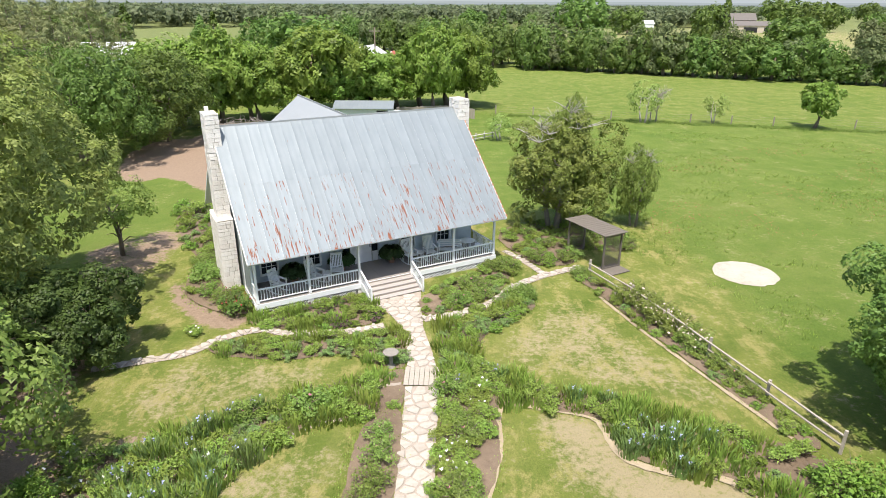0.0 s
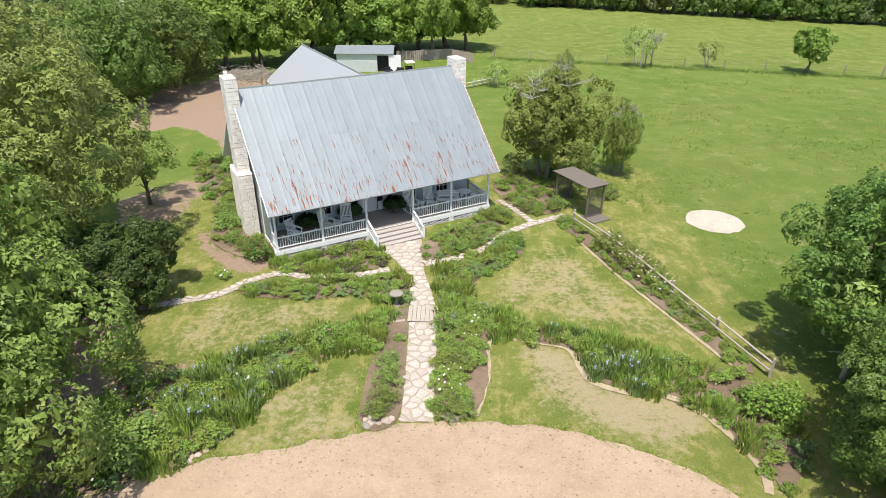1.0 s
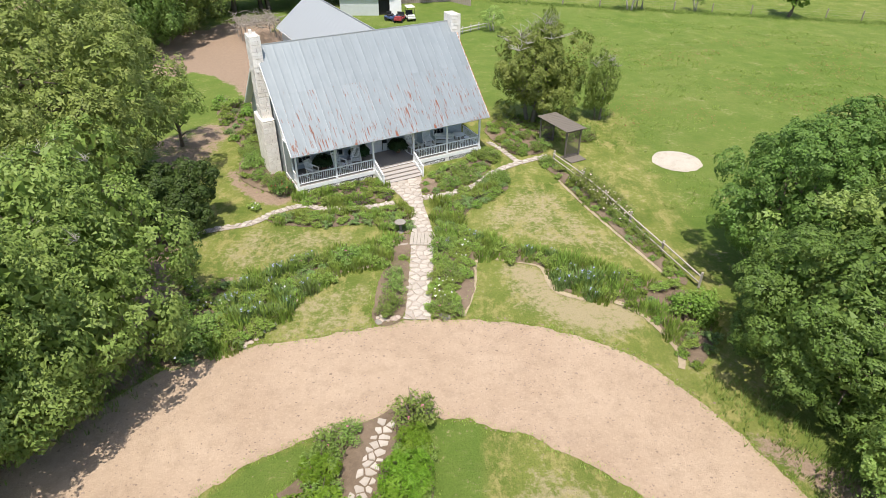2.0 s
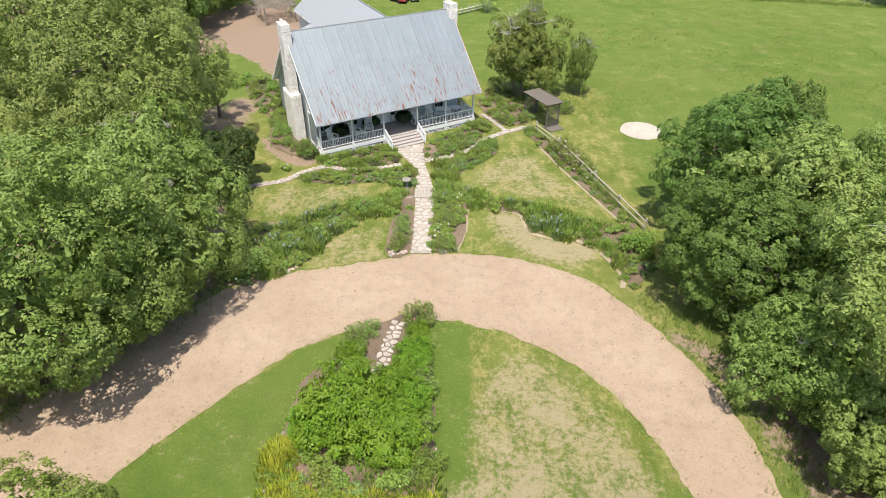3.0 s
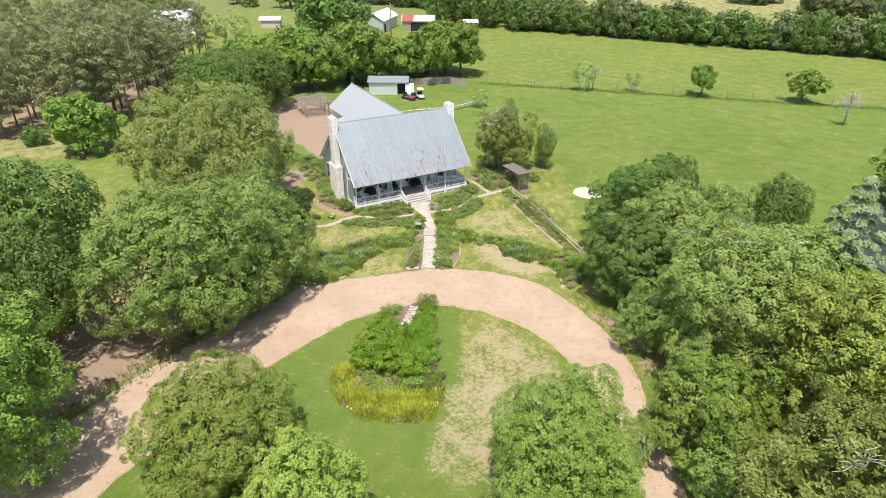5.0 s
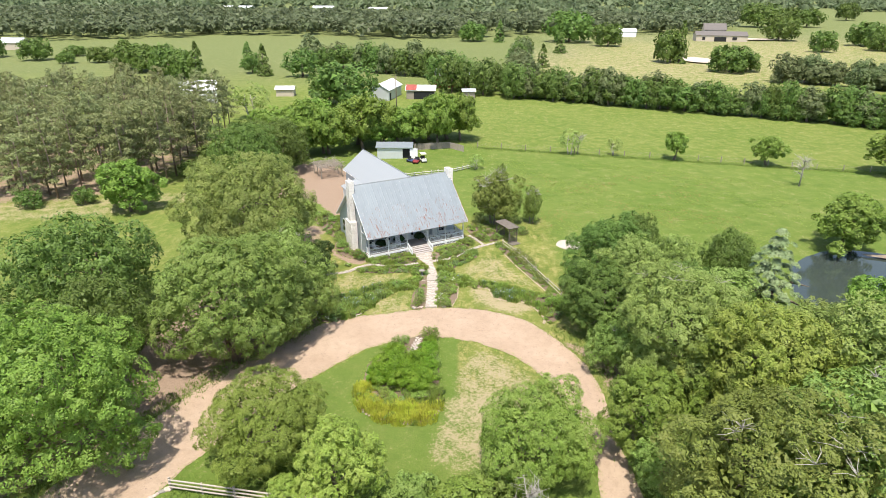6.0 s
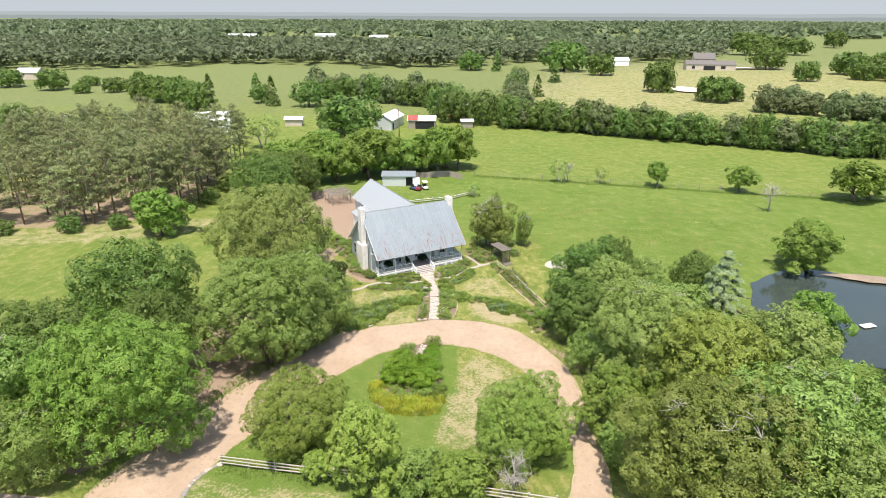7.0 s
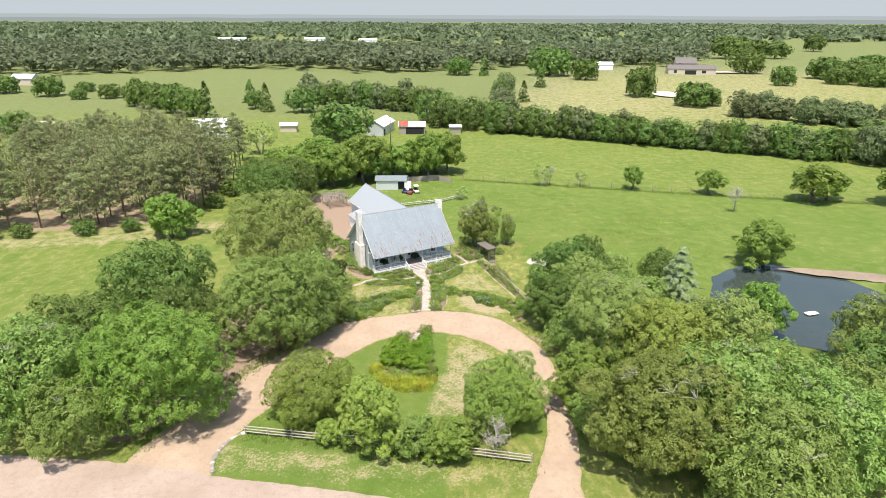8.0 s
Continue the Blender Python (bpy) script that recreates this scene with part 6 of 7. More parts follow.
for k in range(260):
    p = np.array([rv.uniform(-0.6, 4.8), rv.uniform(-0.6, 5.4), rv.uniform(1.7, 2.9)])
    d = rv.normal(size=3) * np.array([0.8, 0.8, 0.45])
    runs.append(([tuple(p), tuple(p + d * 0.5 + rv.normal(size=3) * 0.12), tuple(p + d)], [0.035, 0.028, 0.01]))
tagged(child("vine_tangle", tubes("vine_tangle", runs, VINEWOOD, 4), pergola), kind="stuff")
house_tree = tree("mesquite_tree", at(7.0, 45.2), "straggly half-bare tree beside the house", "round", 3.9, 8.6, 0.02, "olive", 430, 40, 0.1, 99, 4, plain("grey_brown_bark", (0.2, 0.18, 0.15), 0.95, vary=0.4), 0.36, group="house trees", twigs=9, core=0.7)
copy_thing(house_tree, at(7.6, 45.6, 1.2, 0.45, 1.14))
copy_thing(house_tree, at(12.9, 46.2, 2.0, 0.42, 0.72))


def bare_tree(name, m, label, H, seed, twigs=70):
    rng = np.random.default_rng(seed)
    ob = empty(name, m, label, "tree", "bare trees")
    runs = [([(0, 0, -0.1), (0.1, 0.05, H * 0.4), (0.0, 0.1, H * 0.95)], [0.03 * H, 0.02 * H, 0.004 * H])]
    ends = []
    for k in range(14):
        z, a = H * rng.uniform(0.2, 0.8), rng.uniform(0, 6.28)
        e = (0.36 * H * math.cos(a) * rng.uniform(0.5, 1), 0.36 * H * math.sin(a) * rng.uniform(0.5, 1), z + H * rng.uniform(0.1, 0.3))
        runs.append(([(0.05, 0.05, z), ((e[0]) * 0.5, e[1] * 0.5, (z + e[2]) / 2 + 0.03 * H), e], [0.012 * H, 0.008 * H, 0.003 * H]))
        ends.append(((0, 0, z), e))
    for k in range(twigs):
        p, e = ends[k % len(ends)]
        f = rng.uniform(0.3, 1)
        s = [p[i] + (e[i] - p[i]) * f for i in range(3)]
        t = [s[i] + rng.normal() * 0.09 * H for i in range(3)]
        runs.append(([s, t], [0.004 * H, 0.0015 * H]))
    child("limb_frame", tubes("limb_frame", runs, GREYBARK, 4), ob)
    return ob


bare = bare_tree("bare_tree", at(66.4, 68.3), "leafless pale grey tree in the pasture", 6.3, 101, 160)
bare_tree("dead_bush", at(6.2, -15.3), "bleached leafless bush against the rail fence", 4.3, 102, 320)
copy_thing(bare, at(28, 91, 1.0, 0.8))
light_lod = tree("sparse_tree", at(26, 90.5), "thin pale green tree on the pasture fence line", "vase", 2.3, 6.0, 0.25, "light", 70, 18, 0.17, 103, 2, GREYBARK, group="pasture trees")
copy_thing(light_lod, at(36, 90.2, 2.0, 0.75, 0.72))
copy_thing(light_lod, at(4.8, 77.5, 1.0, 0.7, 0.55))
copy_thing(light_lod, at(-38, 122, 1.0, 1.6, 1.2))
copy_thing(light_lod, at(-58, 128, 3.0, 2.2, 1.7))
copy_thing(light_lod, at(17.5, 20.5, 3.0, 0.9, 1.0))

# boulders and rim stones
FIELDSTONE = stone_material("pinkish_fieldstone", (0.3, 0.23, 0.19), (0.5, 0.41, 0.35), 0.4)
rock_meshes = []
for k in range(4):
    bm = bmesh.new()
    bmesh.ops.create_icosphere(bm, subdivisions=2, radius=1.0)
    for v in bm.verts:
        v.co *= 1 + 0.35 * noise.noise(v.co * 1.3 + Vector((k * 7.7, 0, 0)))
        v.co.z *= 0.6
    me = bpy.data.meshes.new("garden_rock")
    bm.to_mesh(me)
    bm.free()
    me.materials.append(FIELDSTONE)
    rock_meshes.append(me)


def rocks(name, spots, s0, s1, label, group):
    for x, y in spots:
        ob = new(name, rp.choice(rock_meshes))
        s = rp.uniform(s0, s1)
        ob.matrix_basis = at(x, y, rp.uniform(0, 6), s, s * rp.uniform(0.7, 1.2), z=s * 0.2)
        tagged(ob, label, "rock", group)


rocks("garden_rock", [(-3 - rp.uniform(0, 1.2), 17.0 + rp.uniform(-0.2, 0.5)) for _ in range(12)] + [(-1.0 + rp.uniform(0, 0.9), 17.6 + rp.uniform(-0.2, 0.2)) for _ in range(5)], 0.1, 0.24,
      "pinkish brown rock edging the rose bed", "bed edging rocks")
rim = smooth_line(BEDS["diagonal"][8:14], 6)
rocks("edging_stone", [(p[0] + rp.uniform(-0.08, 0.08), p[1] + rp.uniform(-0.08, 0.08)) for p in rim], 0.07, 0.15, "small pale stone edging the flower bed", "bed edging stones")
rocks("edging_stone", [(p[0], p[1]) for p in smooth_line(BEDS["island"][3:11], 6)], 0.06, 0.13, "small pale stone edging the island bed", "bed edging stones")
EDGE = dirt_material("worn_edge", (0.34, 0.27, 0.185), (0.46, 0.38, 0.27), 0.2)
for line, w in (([(0.45, 17.6), (1.05, 20.2), (1.35, 23.0), (3.2, 22.95), (5.1, 22.3), (5.6, 20.2), (7.0, 19.3), (8.8, 19.1), (10.3, 17.6), (11.2, 15.2), (10.95, 13.9)], 0.17),
                ([(-15, 19.3), (-12.5, 20.25), (-10, 21.75), (-8, 23.1)], 0.14), ([(7.7, 33.6), (8.8, 30.4), (10.4, 26.3), (12.5, 21.3)], 0.1)):
    ln = smooth_line(line, 10)
    sheet("bed_edging", ragged(offset_line(ln, w) + offset_line(ln, -w)[::-1], 0.06, 2.5), 0.042, EDGE, "narrow worn dirt edge between lawn and bed", "edging")


# ---- fences ----
def rail_fence(name, line, spacing, post, heights, label, material, rail=(0.05, 0.12), sag=0.02):
    """Posts with rails between; every post and rail is a part."""
    pts = [Vector((*p, 0)) for p in line]
    ob = empty(name, Matrix.Translation(pts[0]), label, "fence")
    spots = []
    for a, b in zip(pts, pts[1:]):
        n = max(1, round((b - a).length / spacing))
        spots += [a.lerp(b, k / n) for k in range(n)]
    spots.append(pts[-1])
    for p in spots:
        q = p - pts[0]
        hgt = post[1] * rp.uniform(0.95, 1.08)
        bm = bmesh.new()
        beam(bm, q - Vector((0, 0, 0.1)), q + Vector((rp.uniform(-0.03, 0.03), rp.uniform(-0.03, 0.03), hgt)), post[0], post[0], 0.008)
        part("post", bm, material, ob)
    for a, b in zip(spots, spots[1:]):
        d = (b - a).normalized()
        off = Vector((d.y, -d.x, 0)) * (post[0] / 2 + rail[0] / 2 + 0.003)
        for h_ in heights:
            z0, z1 = h_ + rp.uniform(-sag, sag), h_ + rp.uniform(-sag, sag)
            part("rail", beam(bmesh.new(), a - pts[0] + off + Vector((0, 0, z0)), b - pts[0] + off + Vector((0, 0, z1)), rail[1], rail[0]), material, ob)
    return ob


CHALK = plain("chalky_old_paint", (0.46, 0.44, 0.41), 0.8, vary=0.3, scale=3, bump=0.3)
rail_fence("rail_fence", [(-20.3, -12.1), (-12.5, -13.2), (-4, -14.0), (9.8, -16.4)], 2.5, (0.14, 1.15), (0.35, 0.7, 1.05), "weathered three-rail timber fence beside the road", PALEWOOD)
rail_fence("garden_fence", [(7.7, 36.7), (9.4, 33.2), (11.5, 27.3), (13.9, 20.5)], 2.9, (0.12, 1.0), (0.45, 0.85), "low weathered timber rail fence along the rose bed", PALEWOOD, (0.05, 0.09), 0.05)
rail_fence("white_fence", [(-9.5, 71.5), (-4.5, 73.5), (-0.4, 75), (4.0, 79)], 1.6, (0.12, 0.9), (0.3, 0.68), "chalky grey-white yard fence behind the house", CHALK, (0.04, 0.24))
rail_fence("pasture_fence", [(5.4, 96.6), (22, 92.8), (49, 87.7), (76, 80.4), (106, 75), (150, 66)], 5.0, (0.14, 1.3), (0.5, 0.85, 1.15), "post and wire fence across the pasture", WOOD, (0.012, 0.012))
yard = empty("board_fence", at(-9.5, 93.4), "weathered grey board fence behind the shed", "fence")
for k in range(40):
    x, y = k * 0.29, 0.08 * k if k < 28 else 2.24 - (k - 28) * 0.3
    part("board", boxed(x, x + 0.27, y, y + 0.03, 0, 1.5 * rp.uniform(0.94, 1.02)), WOOD, yard)
gate_stones = smooth_line([(-21.7, -18.0), (-22.2, -16.5), (-22.1, -14.6), (-21.3, -12.8), (-20.4, -12.0)], 6)
for me in rock_meshes[2:]:
    me.materials[0] = STONE_GREY
rocks("wall_stone", [(p[0], p[1]) for p in gate_stones], 0.16, 0.3, "stone of the low curved wall at the drive entrance", "entrance wall stones")

# ---- arbor ----
ARBORWOOD = plain("dark_weathered_timber", (0.15, 0.13, 0.11), 0.85, vary=0.3, scale=5, stretch=(6, 6, 1), bump=0.4)
arbor = empty("garden_arbor", Matrix.Translation((8.65, 37.35, 0)) @ Matrix.Rotation(radians(30), 4, "Z"), "weathered timber garden arbor with lattice ends and a flat roof", "arbor")
AW, AL, AH = 1.5, 3.5, 2.4
for x in (0.06, AW - 0.06):
    for y in (0.06, AL - 0.06):
        part("post", beam(bmesh.new(), (x, y, -0.1), (x, y, AH - 0.1), 0.11, 0.11, 0.008), ARBORWOOD, arbor)
for y in (0.06, AL - 0.06):
    bm = bmesh.new()
    for k in range(-14, 12):
        for s in (1, -1):
            x0, z0, x1, z1 = 0.1, 0.2 + k * 0.15, AW - 0.1, 0.2 + k * 0.15 + (AW - 0.2)
            lo, hi = 0.2, AH - 0.2
            f0, f1 = max(0, (lo - z0) / (z1 - z0)), min(1, (hi - z0) / (z1 - z0))
            if f1 > f0 + 0.02:
                a = (x0 + (x1 - x0) * f0, z0 + (z1 - z0) * f0)
                b = (x0 + (x1 - x0) * f1, z0 + (z1 - z0) * f1)
                if s < 0:
                    a, b = (AW - a[0], a[1]), (AW - b[0], b[1])
                beam(bm, (a[0], y + 0.006 * s, a[1]), (b[0], y + 0.006 * s, b[1]), 0.03, 0.008)
    part("lattice", bm, ARBORWOOD, arbor)
    for z in (0.15, AH - 0.18):
        part("rail", beam(bmesh.new(), (0.1, y, z), (AW - 0.1, y, z), 0.08, 0.05), ARBORWOOD, arbor)
for x in (0.06, AW - 0.06):
    part("beam", beam(bmesh.new(), (x, -0.15, AH - 0.05), (x, AL + 0.15, AH - 0.05), 0.1, 0.1), ARBORWOOD, arbor)
for k in range(13):
    part("roof_board", boxed(-0.2, AW + 0.2, -0.2 + k * 0.302, 0.085 + k * 0.302, AH + 0.005, AH + 0.03), ARBORWOOD, arbor)
part("floor", boxed(0.0, AW, -0.9, 0.5, 0.03, 0.09, bevel=0.01), ARBORWOOD, arbor, "low brown timber platform")

# ---- yard behind the house ----
TIN = plain("white_sheet_metal", (0.62, 0.65, 0.68), 0.4, 0.3, 0.08, 2)
shed = empty("storage_shed", Matrix.Translation((-17.0, 85.4, 0)) @ Matrix.Rotation(radians(2), 4, "Z"), "white sheet-metal storage shed with an open dark doorway", "shed")
bm = bmesh.new()
box(bm, 0, 5.6, 0, 0.06, 0, 2.5)
box(bm, 5.6, 7.2, 0, 0.06, 2.2, 2.5)
box(bm, 7.2, 7.6, 0, 0.06, 0, 2.5)
box(bm, 0, 0.06, 0.06, 5, 0, 2.5)
box(bm, 7.54, 7.6, 0.06, 5, 0, 2.5)
box(bm, 0, 7.6, 5, 5.06, 0, 2.5)
part("wall", bm, TIN, shed)
# Black block that stands for the shade inside the open doorway.
part("doorway_shade", boxed(5.5, 7.3, 0.5, 4.8, 0.02, 2.3), DARK, shed)
for y0, y1, z0, z1 in ((-0.3, 2.53, 2.42, 3.1), (5.36, 2.53, 2.42, 3.1)):
    bm = bmesh.new()
    vs = [bm.verts.new(p) for p in ((-0.3, y0, z0), (7.9, y0, z0), (7.9, y1, z1), (-0.3, y1, z1))]
    vs2 = [bm.verts.new(v.co + Vector((0, 0, 0.07))) for v in vs]
    bm.faces.new(vs)
    bm.faces.new(vs2[::-1])
    for i in range(4):
        bm.faces.new((vs[i - 1], vs[i], vs2[i], vs2[i - 1]))
    bmesh.ops.recalc_face_normals(bm, faces=bm.faces[:])
    part("roof", bm, ROOF, shed)
for x in (0.03, 7.57):
    bm = bmesh.new()
    bm.faces.new([bm.verts.new(p) for p in ((x, 0, 2.5), (x, 5.06, 2.5), (x, 2.53, 3.06))])
    part("gable", bm, TIN, shed)
part("door", boxed(7.2, 8.9, -0.12, -0.06, 0.05, 2.3), WHITE, shed, "white door slid open")

BLACKRUBBER = plain("black_rubber", (0.025, 0.025, 0.028), 0.8)


def cart(name, m, label, body_c, roof_c=None, cat="golf cart"):
    ob = empty(name, m, label, cat)
    BODY = plain(name + "_paint", body_c, 0.35)
    part("body", box(boxed(-0.55, 0.55, -1.1, 1.1, 0.3, 0.62, bevel=0.06), -0.5, 0.5, -1.05, -0.55, 0.6, 0.85, bevel=0.05), BODY, ob)
    part("seat", box(boxed(-0.5, 0.5, 0.1, 0.6, 0.62, 0.8, bevel=0.03), -0.5, 0.5, 0.55, 0.68, 0.75, 1.2, bevel=0.03), BLACKRUBBER, ob)
    for x in (-0.5, 0.5):
        for y in (-0.75, 0.75):
            bm = bmesh.new()
            bmesh.ops.create_cone(bm, cap_ends=True, segments=14, radius1=0.26, radius2=0.26, depth=0.2, matrix=Matrix.Translation((x, y, 0.26)) @ Matrix.Rotation(math.pi / 2, 4, "Y"))
            part("wheel", bm, BLACKRUBBER, ob)
    part("steering_wheel", beam(bmesh.new(), (-0.25, -0.5, 0.85), (-0.25, -0.2, 1.05), 0.3, 0.04), BLACKRUBBER, ob)
    if roof_c:
        part("roof", boxed(-0.6, 0.6, -0.8, 0.95, 1.8, 1.87, bevel=0.03), plain(name + "_roof", roof_c, 0.5), ob)
        for x in (-0.5, 0.5):
            for y in (-0.6, 0.8):
                part("strut", beam(bmesh.new(), (x, y, 0.6), (x, y, 1.81), 0.035, 0.035), BLACKRUBBER, ob)
    return ob


cart("golf_cart", at(-6.7, 83.2, 0.3), "white golf cart with a cream canopy on the back lawn", (0.6, 0.6, 0.58), (0.75, 0.7, 0.6))
cart("utility_vehicle", at(-9.2, 82.6, 0.9), "small dark blue utility vehicle by the shed", (0.06, 0.09, 0.2), cat="quad bike")
cart("utility_vehicle", at(-8.1, 82.2, -0.2), "small red and black utility vehicle by the shed", (0.3, 0.04, 0.05), cat="quad bike")
cart("utility_vehicle", at(-18.5, 83.5, 1.4), "small black utility vehicle beside the shed wall", (0.04, 0.05, 0.05), cat="quad bike")

# pond float
float_ob = empty("pond_float", at(56.4, 17.6, 0.3, z=-0.22), "small pale floating platform on the pond", "platform")
part("deck", boxed(-1.0, 1.0, -0.5, 0.5, 0.12, 0.2, bevel=0.02), WHITE, float_ob)
for x in (-0.7, 0.7):
    part("drum", boxed(x - 0.25, x + 0.25, -0.4, 0.4, -0.1, 0.118, bevel=0.05), BLACKRUBBER, float_ob)
BANK = dirt_material("pinkish_bank_earth", (0.22, 0.172, 0.125), (0.33, 0.262, 0.198), 0.4)
sheet("pond_bank", ragged(smooth_line([(59.5, 35.4), (66, 34.8), (73, 33.6), (80, 31.4), (83, 28.5), (79, 28), (74, 29.4), (67.5, 31.2), (62, 33.6)], 6, True), 0.9, 0.35), 0.02,
      BANK, "bare earth bank beside the pond", "bank")


# ---- far buildings ----
def building(name, m, label, cat, L_, W_, H_, ridge, wall, roof, doors=()):
    ob = empty(name, m, label, cat)
    part("wall", boxed(0, L_, 0, W_, -0.3, H_), wall, ob)
    for y0 in (-0.4, W_ + 0.4):
        bm = bmesh.new()
        vs = [bm.verts.new(p) for p in ((-0.4, y0, H_ - 0.1), (L_ + 0.4, y0, H_ - 0.1), (L_ + 0.4, W_ / 2, H_ + ridge), (-0.4, W_ / 2, H_ + ridge))]
        vs2 = [bm.verts.new(v.co + Vector((0, 0, 0.12))) for v in vs]
        bm.faces.new(vs)
        bm.faces.new(vs2[::-1])
        for i in range(4):
            bm.faces.new((vs[i - 1], vs[i], vs2[i], vs2[i - 1]))
        bmesh.ops.recalc_face_normals(bm, faces=bm.faces[:])
        part("roof", bm, roof, ob)
    for x in (0.0, L_):
        bm = bmesh.new()
        bm.faces.new([bm.verts.new(p) for p in ((x, 0, H_), (x, W_, H_), (x, W_ / 2, H_ + ridge))])
        part("gable", bm, wall, ob)
    # Black panels stand for windows, doors and the open barn's shaded bay.
    for x0, x1, z0, z1 in doors:
        part("window" if z0 > 0.3 else "door", boxed(x0, x1, -0.05, -0.01, z0, z1), DARK, ob)
    return ob


REDTIN = plain("rusty_red_roofing", (0.35, 0.09, 0.07), 0.6, 0.1, 0.4, 0.6)
REDWALL = plain("red_barn_boards", (0.36, 0.1, 0.08), 0.8)
BROWNROOF = plain("grey_brown_shingles", (0.15, 0.135, 0.125), 0.85)
TAN = plain("tan_stucco", (0.5, 0.43, 0.35), 0.8)
WHITETIN = plain("white_roofing", (0.75, 0.76, 0.77), 0.4)


def turned(x, y, deg):
    return Matrix.Translation((x, y, float(ground_height(np.array(float(x)), np.array(float(y)))))) @ Matrix.Rotation(radians(deg), 4, "Z")


building("barn", turned(-22.5, 159, 78), "long white-roofed metal barn beyond the trees", "barn", 14, 6.5, 3.4, 2.0, TIN, WHITETIN, ((1, 2.5, 0, 2.4),))
building("open_barn", turned(-17, 163, 0), "red and white roofed open cattle barn", "barn", 9.5, 6, 3.0, 1.2, WOOD, WHITETIN, ((2.5, 9.2, 0, 2.5),))
part("roof_patch", beam(bmesh.new(), (1.6, -0.45, 3.07), (1.6, 2.95, 4.38), 3.6, 0.05), REDTIN, bpy.data.objects["open_barn"], "rust-red roof section")
building("red_barn", turned(-8, 188, 10), "red barn half hidden by trees", "barn", 16, 9, 4.2, 2.2, REDWALL, TIN)
building("farm_house", turned(-88, 150, 20), "white house half hidden among the pines", "house", 11, 8, 4, 2.6, WHITE, WHITETIN, ((2, 3, 1, 2.4), (6, 7, 1, 2.4)))
building("small_shed", turned(-62, 166, 5), "small white-roofed shed in the clearing", "shed", 6, 4, 2.4, 0.8, TAN, WHITETIN)
building("small_shed", turned(2, 165, 5), "small grey shed beside the hedge", "shed", 4, 3, 2.4, 0.6, WOOD, TIN)
building("long_house", turned(-82, 515, 2), "long low white and pink building in the distance", "building", 16, 8, 3.4, 1.2, TAN, WHITETIN)
building("ranch_house", turned(166, 414, -8), "wide tan ranch house with brown roof on the rise", "house", 34, 12, 4, 2.4, TAN, BROWNROOF, ((4, 6, 1, 3), (12, 20, 0, 3), (24, 27, 1, 3)))
building("ranch_house", turned(176, 428, -8), "taller pale wing of the ranch house", "house", 15, 10, 7, 4, TAN, BROWNROOF)
building("farm_house", turned(122, 452, 0), "small white farmhouse at the wood's edge", "house", 12, 8, 4, 2, WHITE, WHITETIN)
building("red_barn", turned(-345, 468, 0), "red barn with a white roof across the fields", "barn", 12, 9, 5, 2.2, REDWALL, WHITETIN)
building("farm_house", turned(-268, 322, 0), "pale farm building across the fields", "house", 13, 9, 4, 2.5, TAN, TIN)
for x, y, l, lab in ((-330, 860, 40, "long white shed far across the plain"), (-215, 905, 30, "white farm building far across the plain"), (-130, 880, 26, "white farm building far across the plain")):
    building("far_shed", turned(x, y, 3), lab, "shed", l, 14, 5, 2, WHITE, WHITETIN)
pole = empty("utility_pole", at(-17.9, 138), "tall wooden utility pole with a crossarm", "utility pole")
child("pole", tubes("pole", [([(0, 0, -0.2), (0, 0, 5), (0, 0, 11)], [0.17, 0.15, 0.12])], BARK, 8), pole)
part("crossarm", boxed(-1.2, 1.2, -0.06, 0.06, 10.2, 10.35), WOOD, pole)
PALEEARTH = dirt_material("pale_earth", (0.5, 0.42, 0.34), (0.62, 0.54, 0.45))
for name, c, r, lab, cat in (("dirt_clearing", (122, 283), (9, 13), "bare pale earth in the far pasture", "clearing"), ("dirt_clearing", (212, 424), (22, 6), "pale gravel drive at the ranch house", "clearing"),
                             ("dirt_clearing", (-178, 183), (26, 4), "pale track across the west pasture", "track")):
    sheet(name, ragged([(c[0] + r[0] * math.cos(a / 30 * 6.2832), c[1] + r[1] * math.sin(a / 30 * 6.2832)) for a in range(30)], 1.0, 0.1), 1.0 if c[1] > 280 else 0.3, PALEEARTH, lab, cat)


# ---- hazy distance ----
# Upright backdrop walls that glow, with the haze put in as emission colour.
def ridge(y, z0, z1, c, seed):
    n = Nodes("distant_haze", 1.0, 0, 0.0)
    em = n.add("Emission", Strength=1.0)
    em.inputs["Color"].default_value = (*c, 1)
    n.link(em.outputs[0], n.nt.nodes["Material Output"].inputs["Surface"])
    rng = random.Random(seed)
    vs, fs = [], []
    k = 160
    for i in range(k + 1):
        x = -y * 1.6 + 3.2 * y * i / k
        top = z1 * (0.86 + 0.14 * noise.noise(Vector((x / y * 9, seed * 3.1, 0)))) + rng.uniform(-0.6, 0.6)
        vs += [(x, y, z0), (x, y, top)]
        if i:
            fs.append((2 * i - 2, 2 * i, 2 * i + 1, 2 * i - 1))
    tagged(new("haze_backdrop", mesh_of("haze_backdrop", vs, fs, n.mat)), "glowing hazy blue-grey backdrop of wooded plain and pale sky", "backdrop", kind="structure")


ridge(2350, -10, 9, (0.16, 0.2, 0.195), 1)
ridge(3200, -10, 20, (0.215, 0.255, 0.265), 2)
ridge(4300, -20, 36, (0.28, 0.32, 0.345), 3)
# Tall glowing wall in sky colour, added to brighten the low sky.
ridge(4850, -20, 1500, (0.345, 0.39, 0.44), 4)


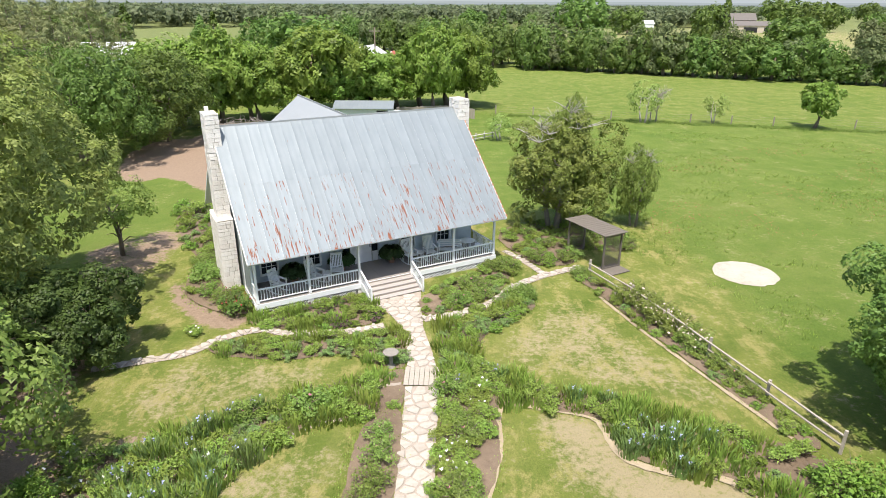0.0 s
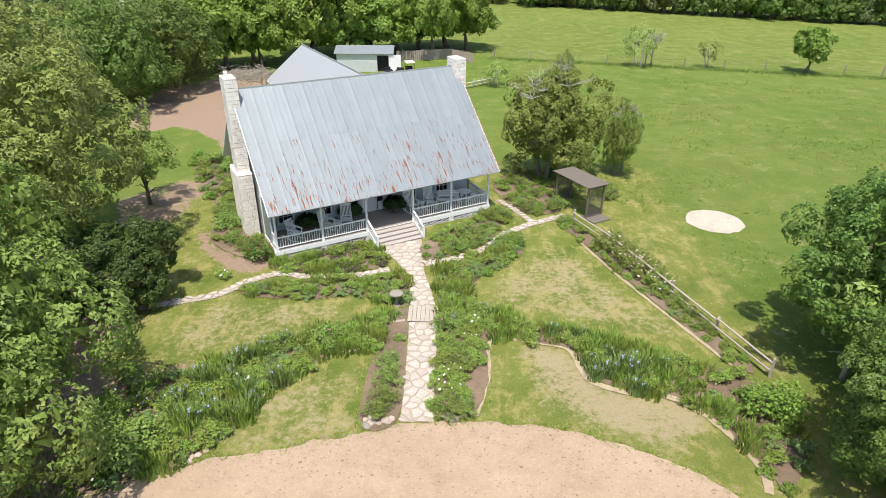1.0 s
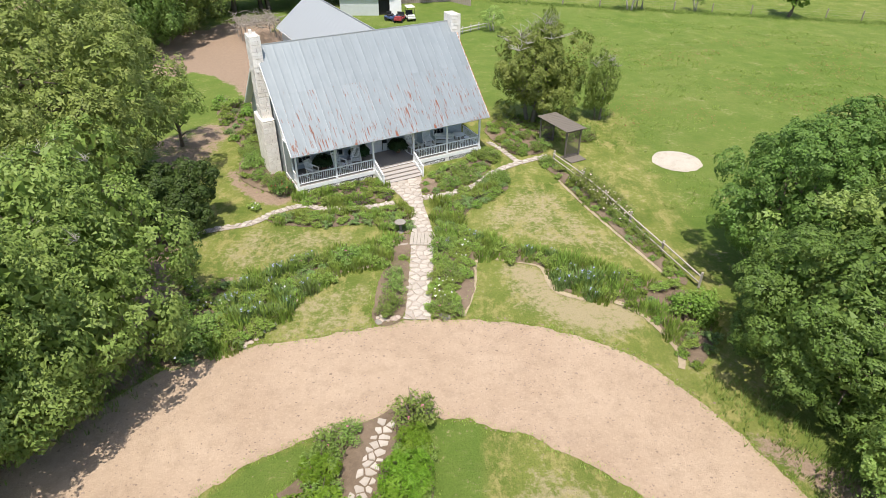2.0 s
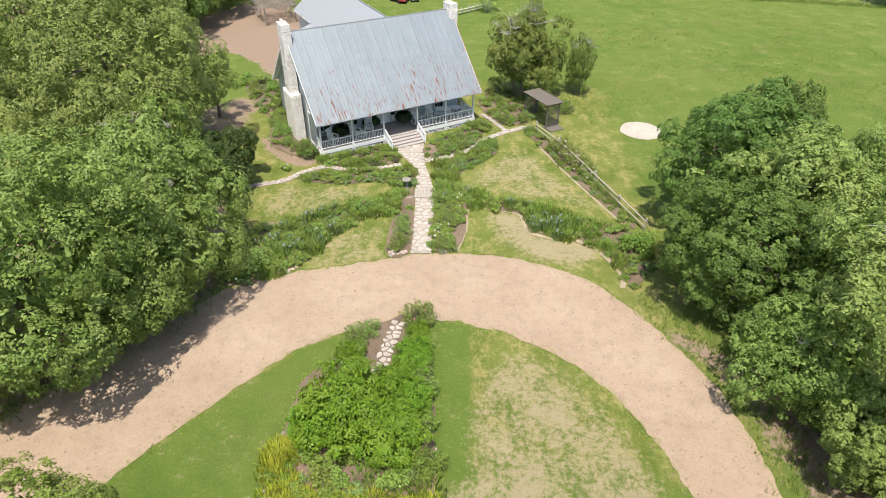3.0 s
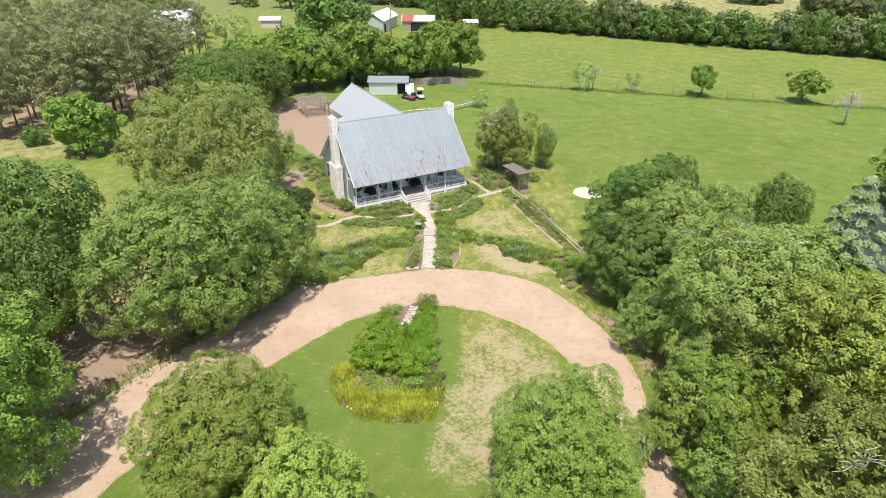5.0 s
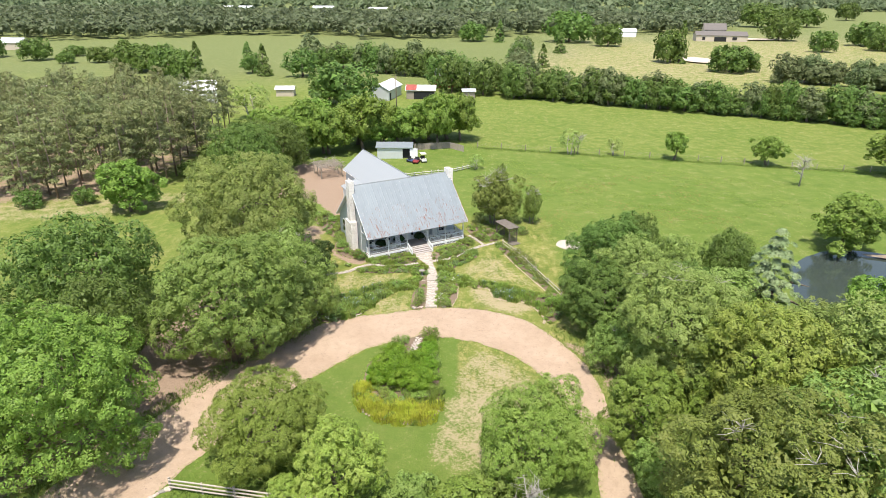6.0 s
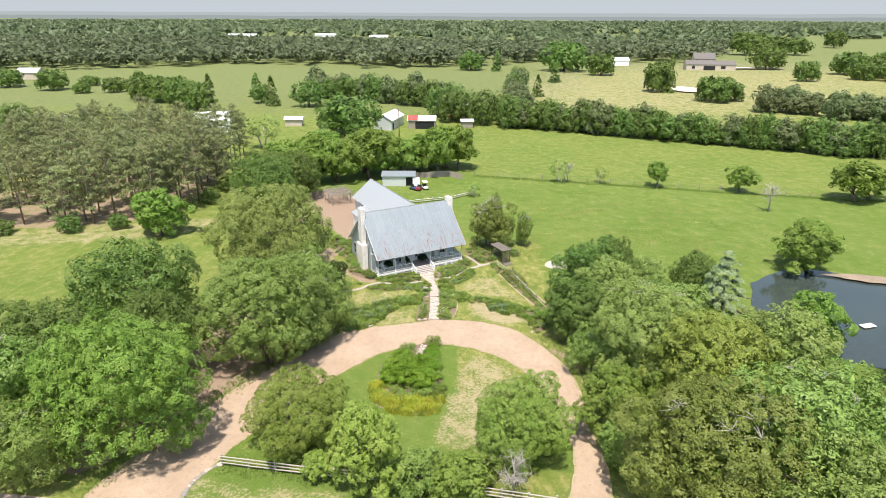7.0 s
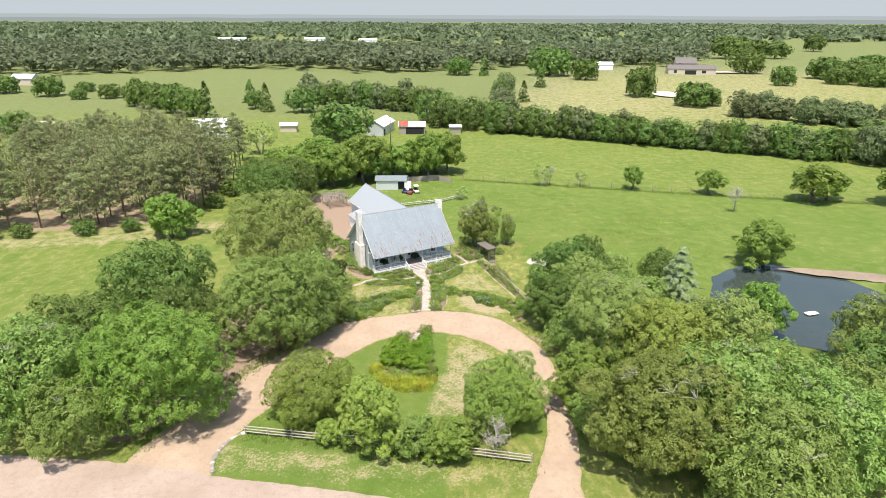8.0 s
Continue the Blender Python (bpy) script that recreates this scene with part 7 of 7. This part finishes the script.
# ---- rough grass along edges ----
def tufts(name, places, H, material, label, seed):
    rng = np.random.default_rng(seed)
    k = 5
    base = np.repeat(np.array(places), k, 0)
    n = len(base)
    base = np.concatenate([base + rng.normal(size=(n, 2)) * 0.07, np.zeros((n, 1))], 1)
    a = rng.uniform(0, 6.28, n)
    s = np.stack([np.cos(a), np.sin(a), np.zeros(n)], -1) * 0.022
    tip = base + np.stack([np.cos(a + 1.5) * 0.4, np.sin(a + 1.5) * 0.4, np.ones(n)], -1) * (H * rng.uniform(0.5, 1.3, n))[:, None]
    v = np.stack([base - s, base + s, tip], 1).reshape(-1, 3)
    return tagged(new(name, mesh_of(name, v, np.arange(3 * n).reshape(n, 3), material)), label, "grass", kind="stuff")


def along(lines, step, spread):
    out = []
    for ln in lines:
        for p, q in zip(ln, ln[1:]):
            m = max(1, int(math.hypot(q[0] - p[0], q[1] - p[1]) / step))
            for k in range(m):
                f = rp.random()
                out.append((p[0] + (q[0] - p[0]) * f + rp.gauss(0, spread), p[1] + (q[1] - p[1]) * f + rp.gauss(0, spread)))
    return out


edge_lines = [drive_poly] + [ragged(smooth_line(b_, 8, True), 0.12, 1.5) for b_ in BEDS.values()]
tufts("edge_grass", along(edge_lines, 0.06, 0.16), 0.09, LEAF["garden"], "ragged grass along the driveway and bed edges", 201)
tufts("rough_grass", along([[(12.5, 13), (15.5, 8), (16.5, 2), (16.2, -10)], [(-31.5, -16), (-28, -8), (-22.5, 3), (-15, 13)], [(-20, -12.2), (9.8, -16.5)], [(5, 96), (76, 80), (106, 75)]], 0.02, 0.7), 0.28, LEAF["oak"],
      "taller rough grass under the trees and fences", 202)


# ---- loose stones on the gravel ----
rg = np.random.default_rng(301)
spots = []
outer, inner_edge = smooth_line(DRIVE_OUT, 14), smooth_line(DRIVE_IN, 14)
for _ in range(5200):
    f = rg.random()
    a, b = outer[int(f * (len(outer) - 1))], inner_edge[int(f * (len(inner_edge) - 1))]
    w = rg.beta(0.55, 0.75)
    spots.append((a[0] + (b[0] - a[0]) * w + rg.normal() * 0.25, a[1] + (b[1] - a[1]) * w + rg.normal() * 0.25))
spots = np.array(spots)
k = len(spots)
size = rg.uniform(0.022, 0.06, (k, 1)) * np.where(rg.random((k, 1)) < 0.08, 1.7, 1.0)
turn = rg.uniform(0, 6.28, (k, 1))
base = np.concatenate([spots, np.full((k, 1), 0.008)], 1)
ring = [base + np.concatenate([np.cos(turn + a) * size, np.sin(turn + a) * size * 0.8, np.zeros((k, 1))], 1) for a in (0, 1.7, 3.0, 4.6)]
tip = base + np.concatenate([rg.normal(size=(k, 2)) * 0.006, size * 0.75], 1)
v = np.stack(ring + [tip], 1).reshape(-1, 3)
o = np.arange(k)[:, None, None] * 5
f = (o + np.array([(0, 1, 4), (1, 2, 4), (2, 3, 4), (3, 0, 4)])).reshape(-1, 3)
PEBBLE = stone_material("brown_pebbles", (0.2, 0.145, 0.11), (0.36, 0.275, 0.215), 0.3)
tagged(new("loose_gravel", mesh_of("loose_gravel", v, f, PEBBLE)), "loose brown pebbles scattered over the gravel drive", "gravel", kind="stuff")


# ---- weeds and red wildflowers in the pasture ----
ROUGH = [(9, 46), (14, 30), (20, 26), (34, 30), (62, 48), (70, 66), (40, 82), (12, 88), (2, 84)]
px, py = rg.uniform(0, 72, 26000), rg.uniform(24, 90, 26000)
clump = np.array([noise.noise(Vector((x * 0.16, y * 0.2, 4.4))) + 0.6 * noise.noise(Vector((x * 0.5, y * 0.6, 1.2))) for x, y in zip(px, py)])
keep = inside(px, py, ROUGH) & (clump > 0.02) & (np.hypot(px - 17.6, py - 37.3) > 2.6)
tufts("pasture_weeds", np.stack([px, py], -1)[keep][:5200], 0.14, LEAF["garden"], "uneven tufts of weeds and longer grass in the pasture", 203)
bx, by = rg.uniform(14, 52, 9000), rg.uniform(44, 74, 9000)
drift = np.array([noise.noise(Vector((x * 0.11, y * 0.13, 8.1))) + 0.4 * noise.noise(Vector((x * 0.6, y * 0.7, 2.2))) for x, y in zip(bx, by)])
spots = np.stack([bx, by], -1)[drift > 0.12][:2600]
k = len(spots)
pos = np.concatenate([spots, rg.uniform(0.08, 0.22, (k, 1))], 1)
nrm = rg.normal(size=(k, 3)) * 0.4 + np.array([0, -0.3, 1])
nrm /= np.linalg.norm(nrm, axis=1)[:, None]
tagged(new("wildflower_drift", leaf_mesh("wildflower_drift", pos, nrm, 0.04, flower_mat("orange_red_petals", (0.34, 0.13, 0.075)), rg, 0.7)), "thin drifts of orange-red wildflowers in the grass", "flowers", kind="stuff")
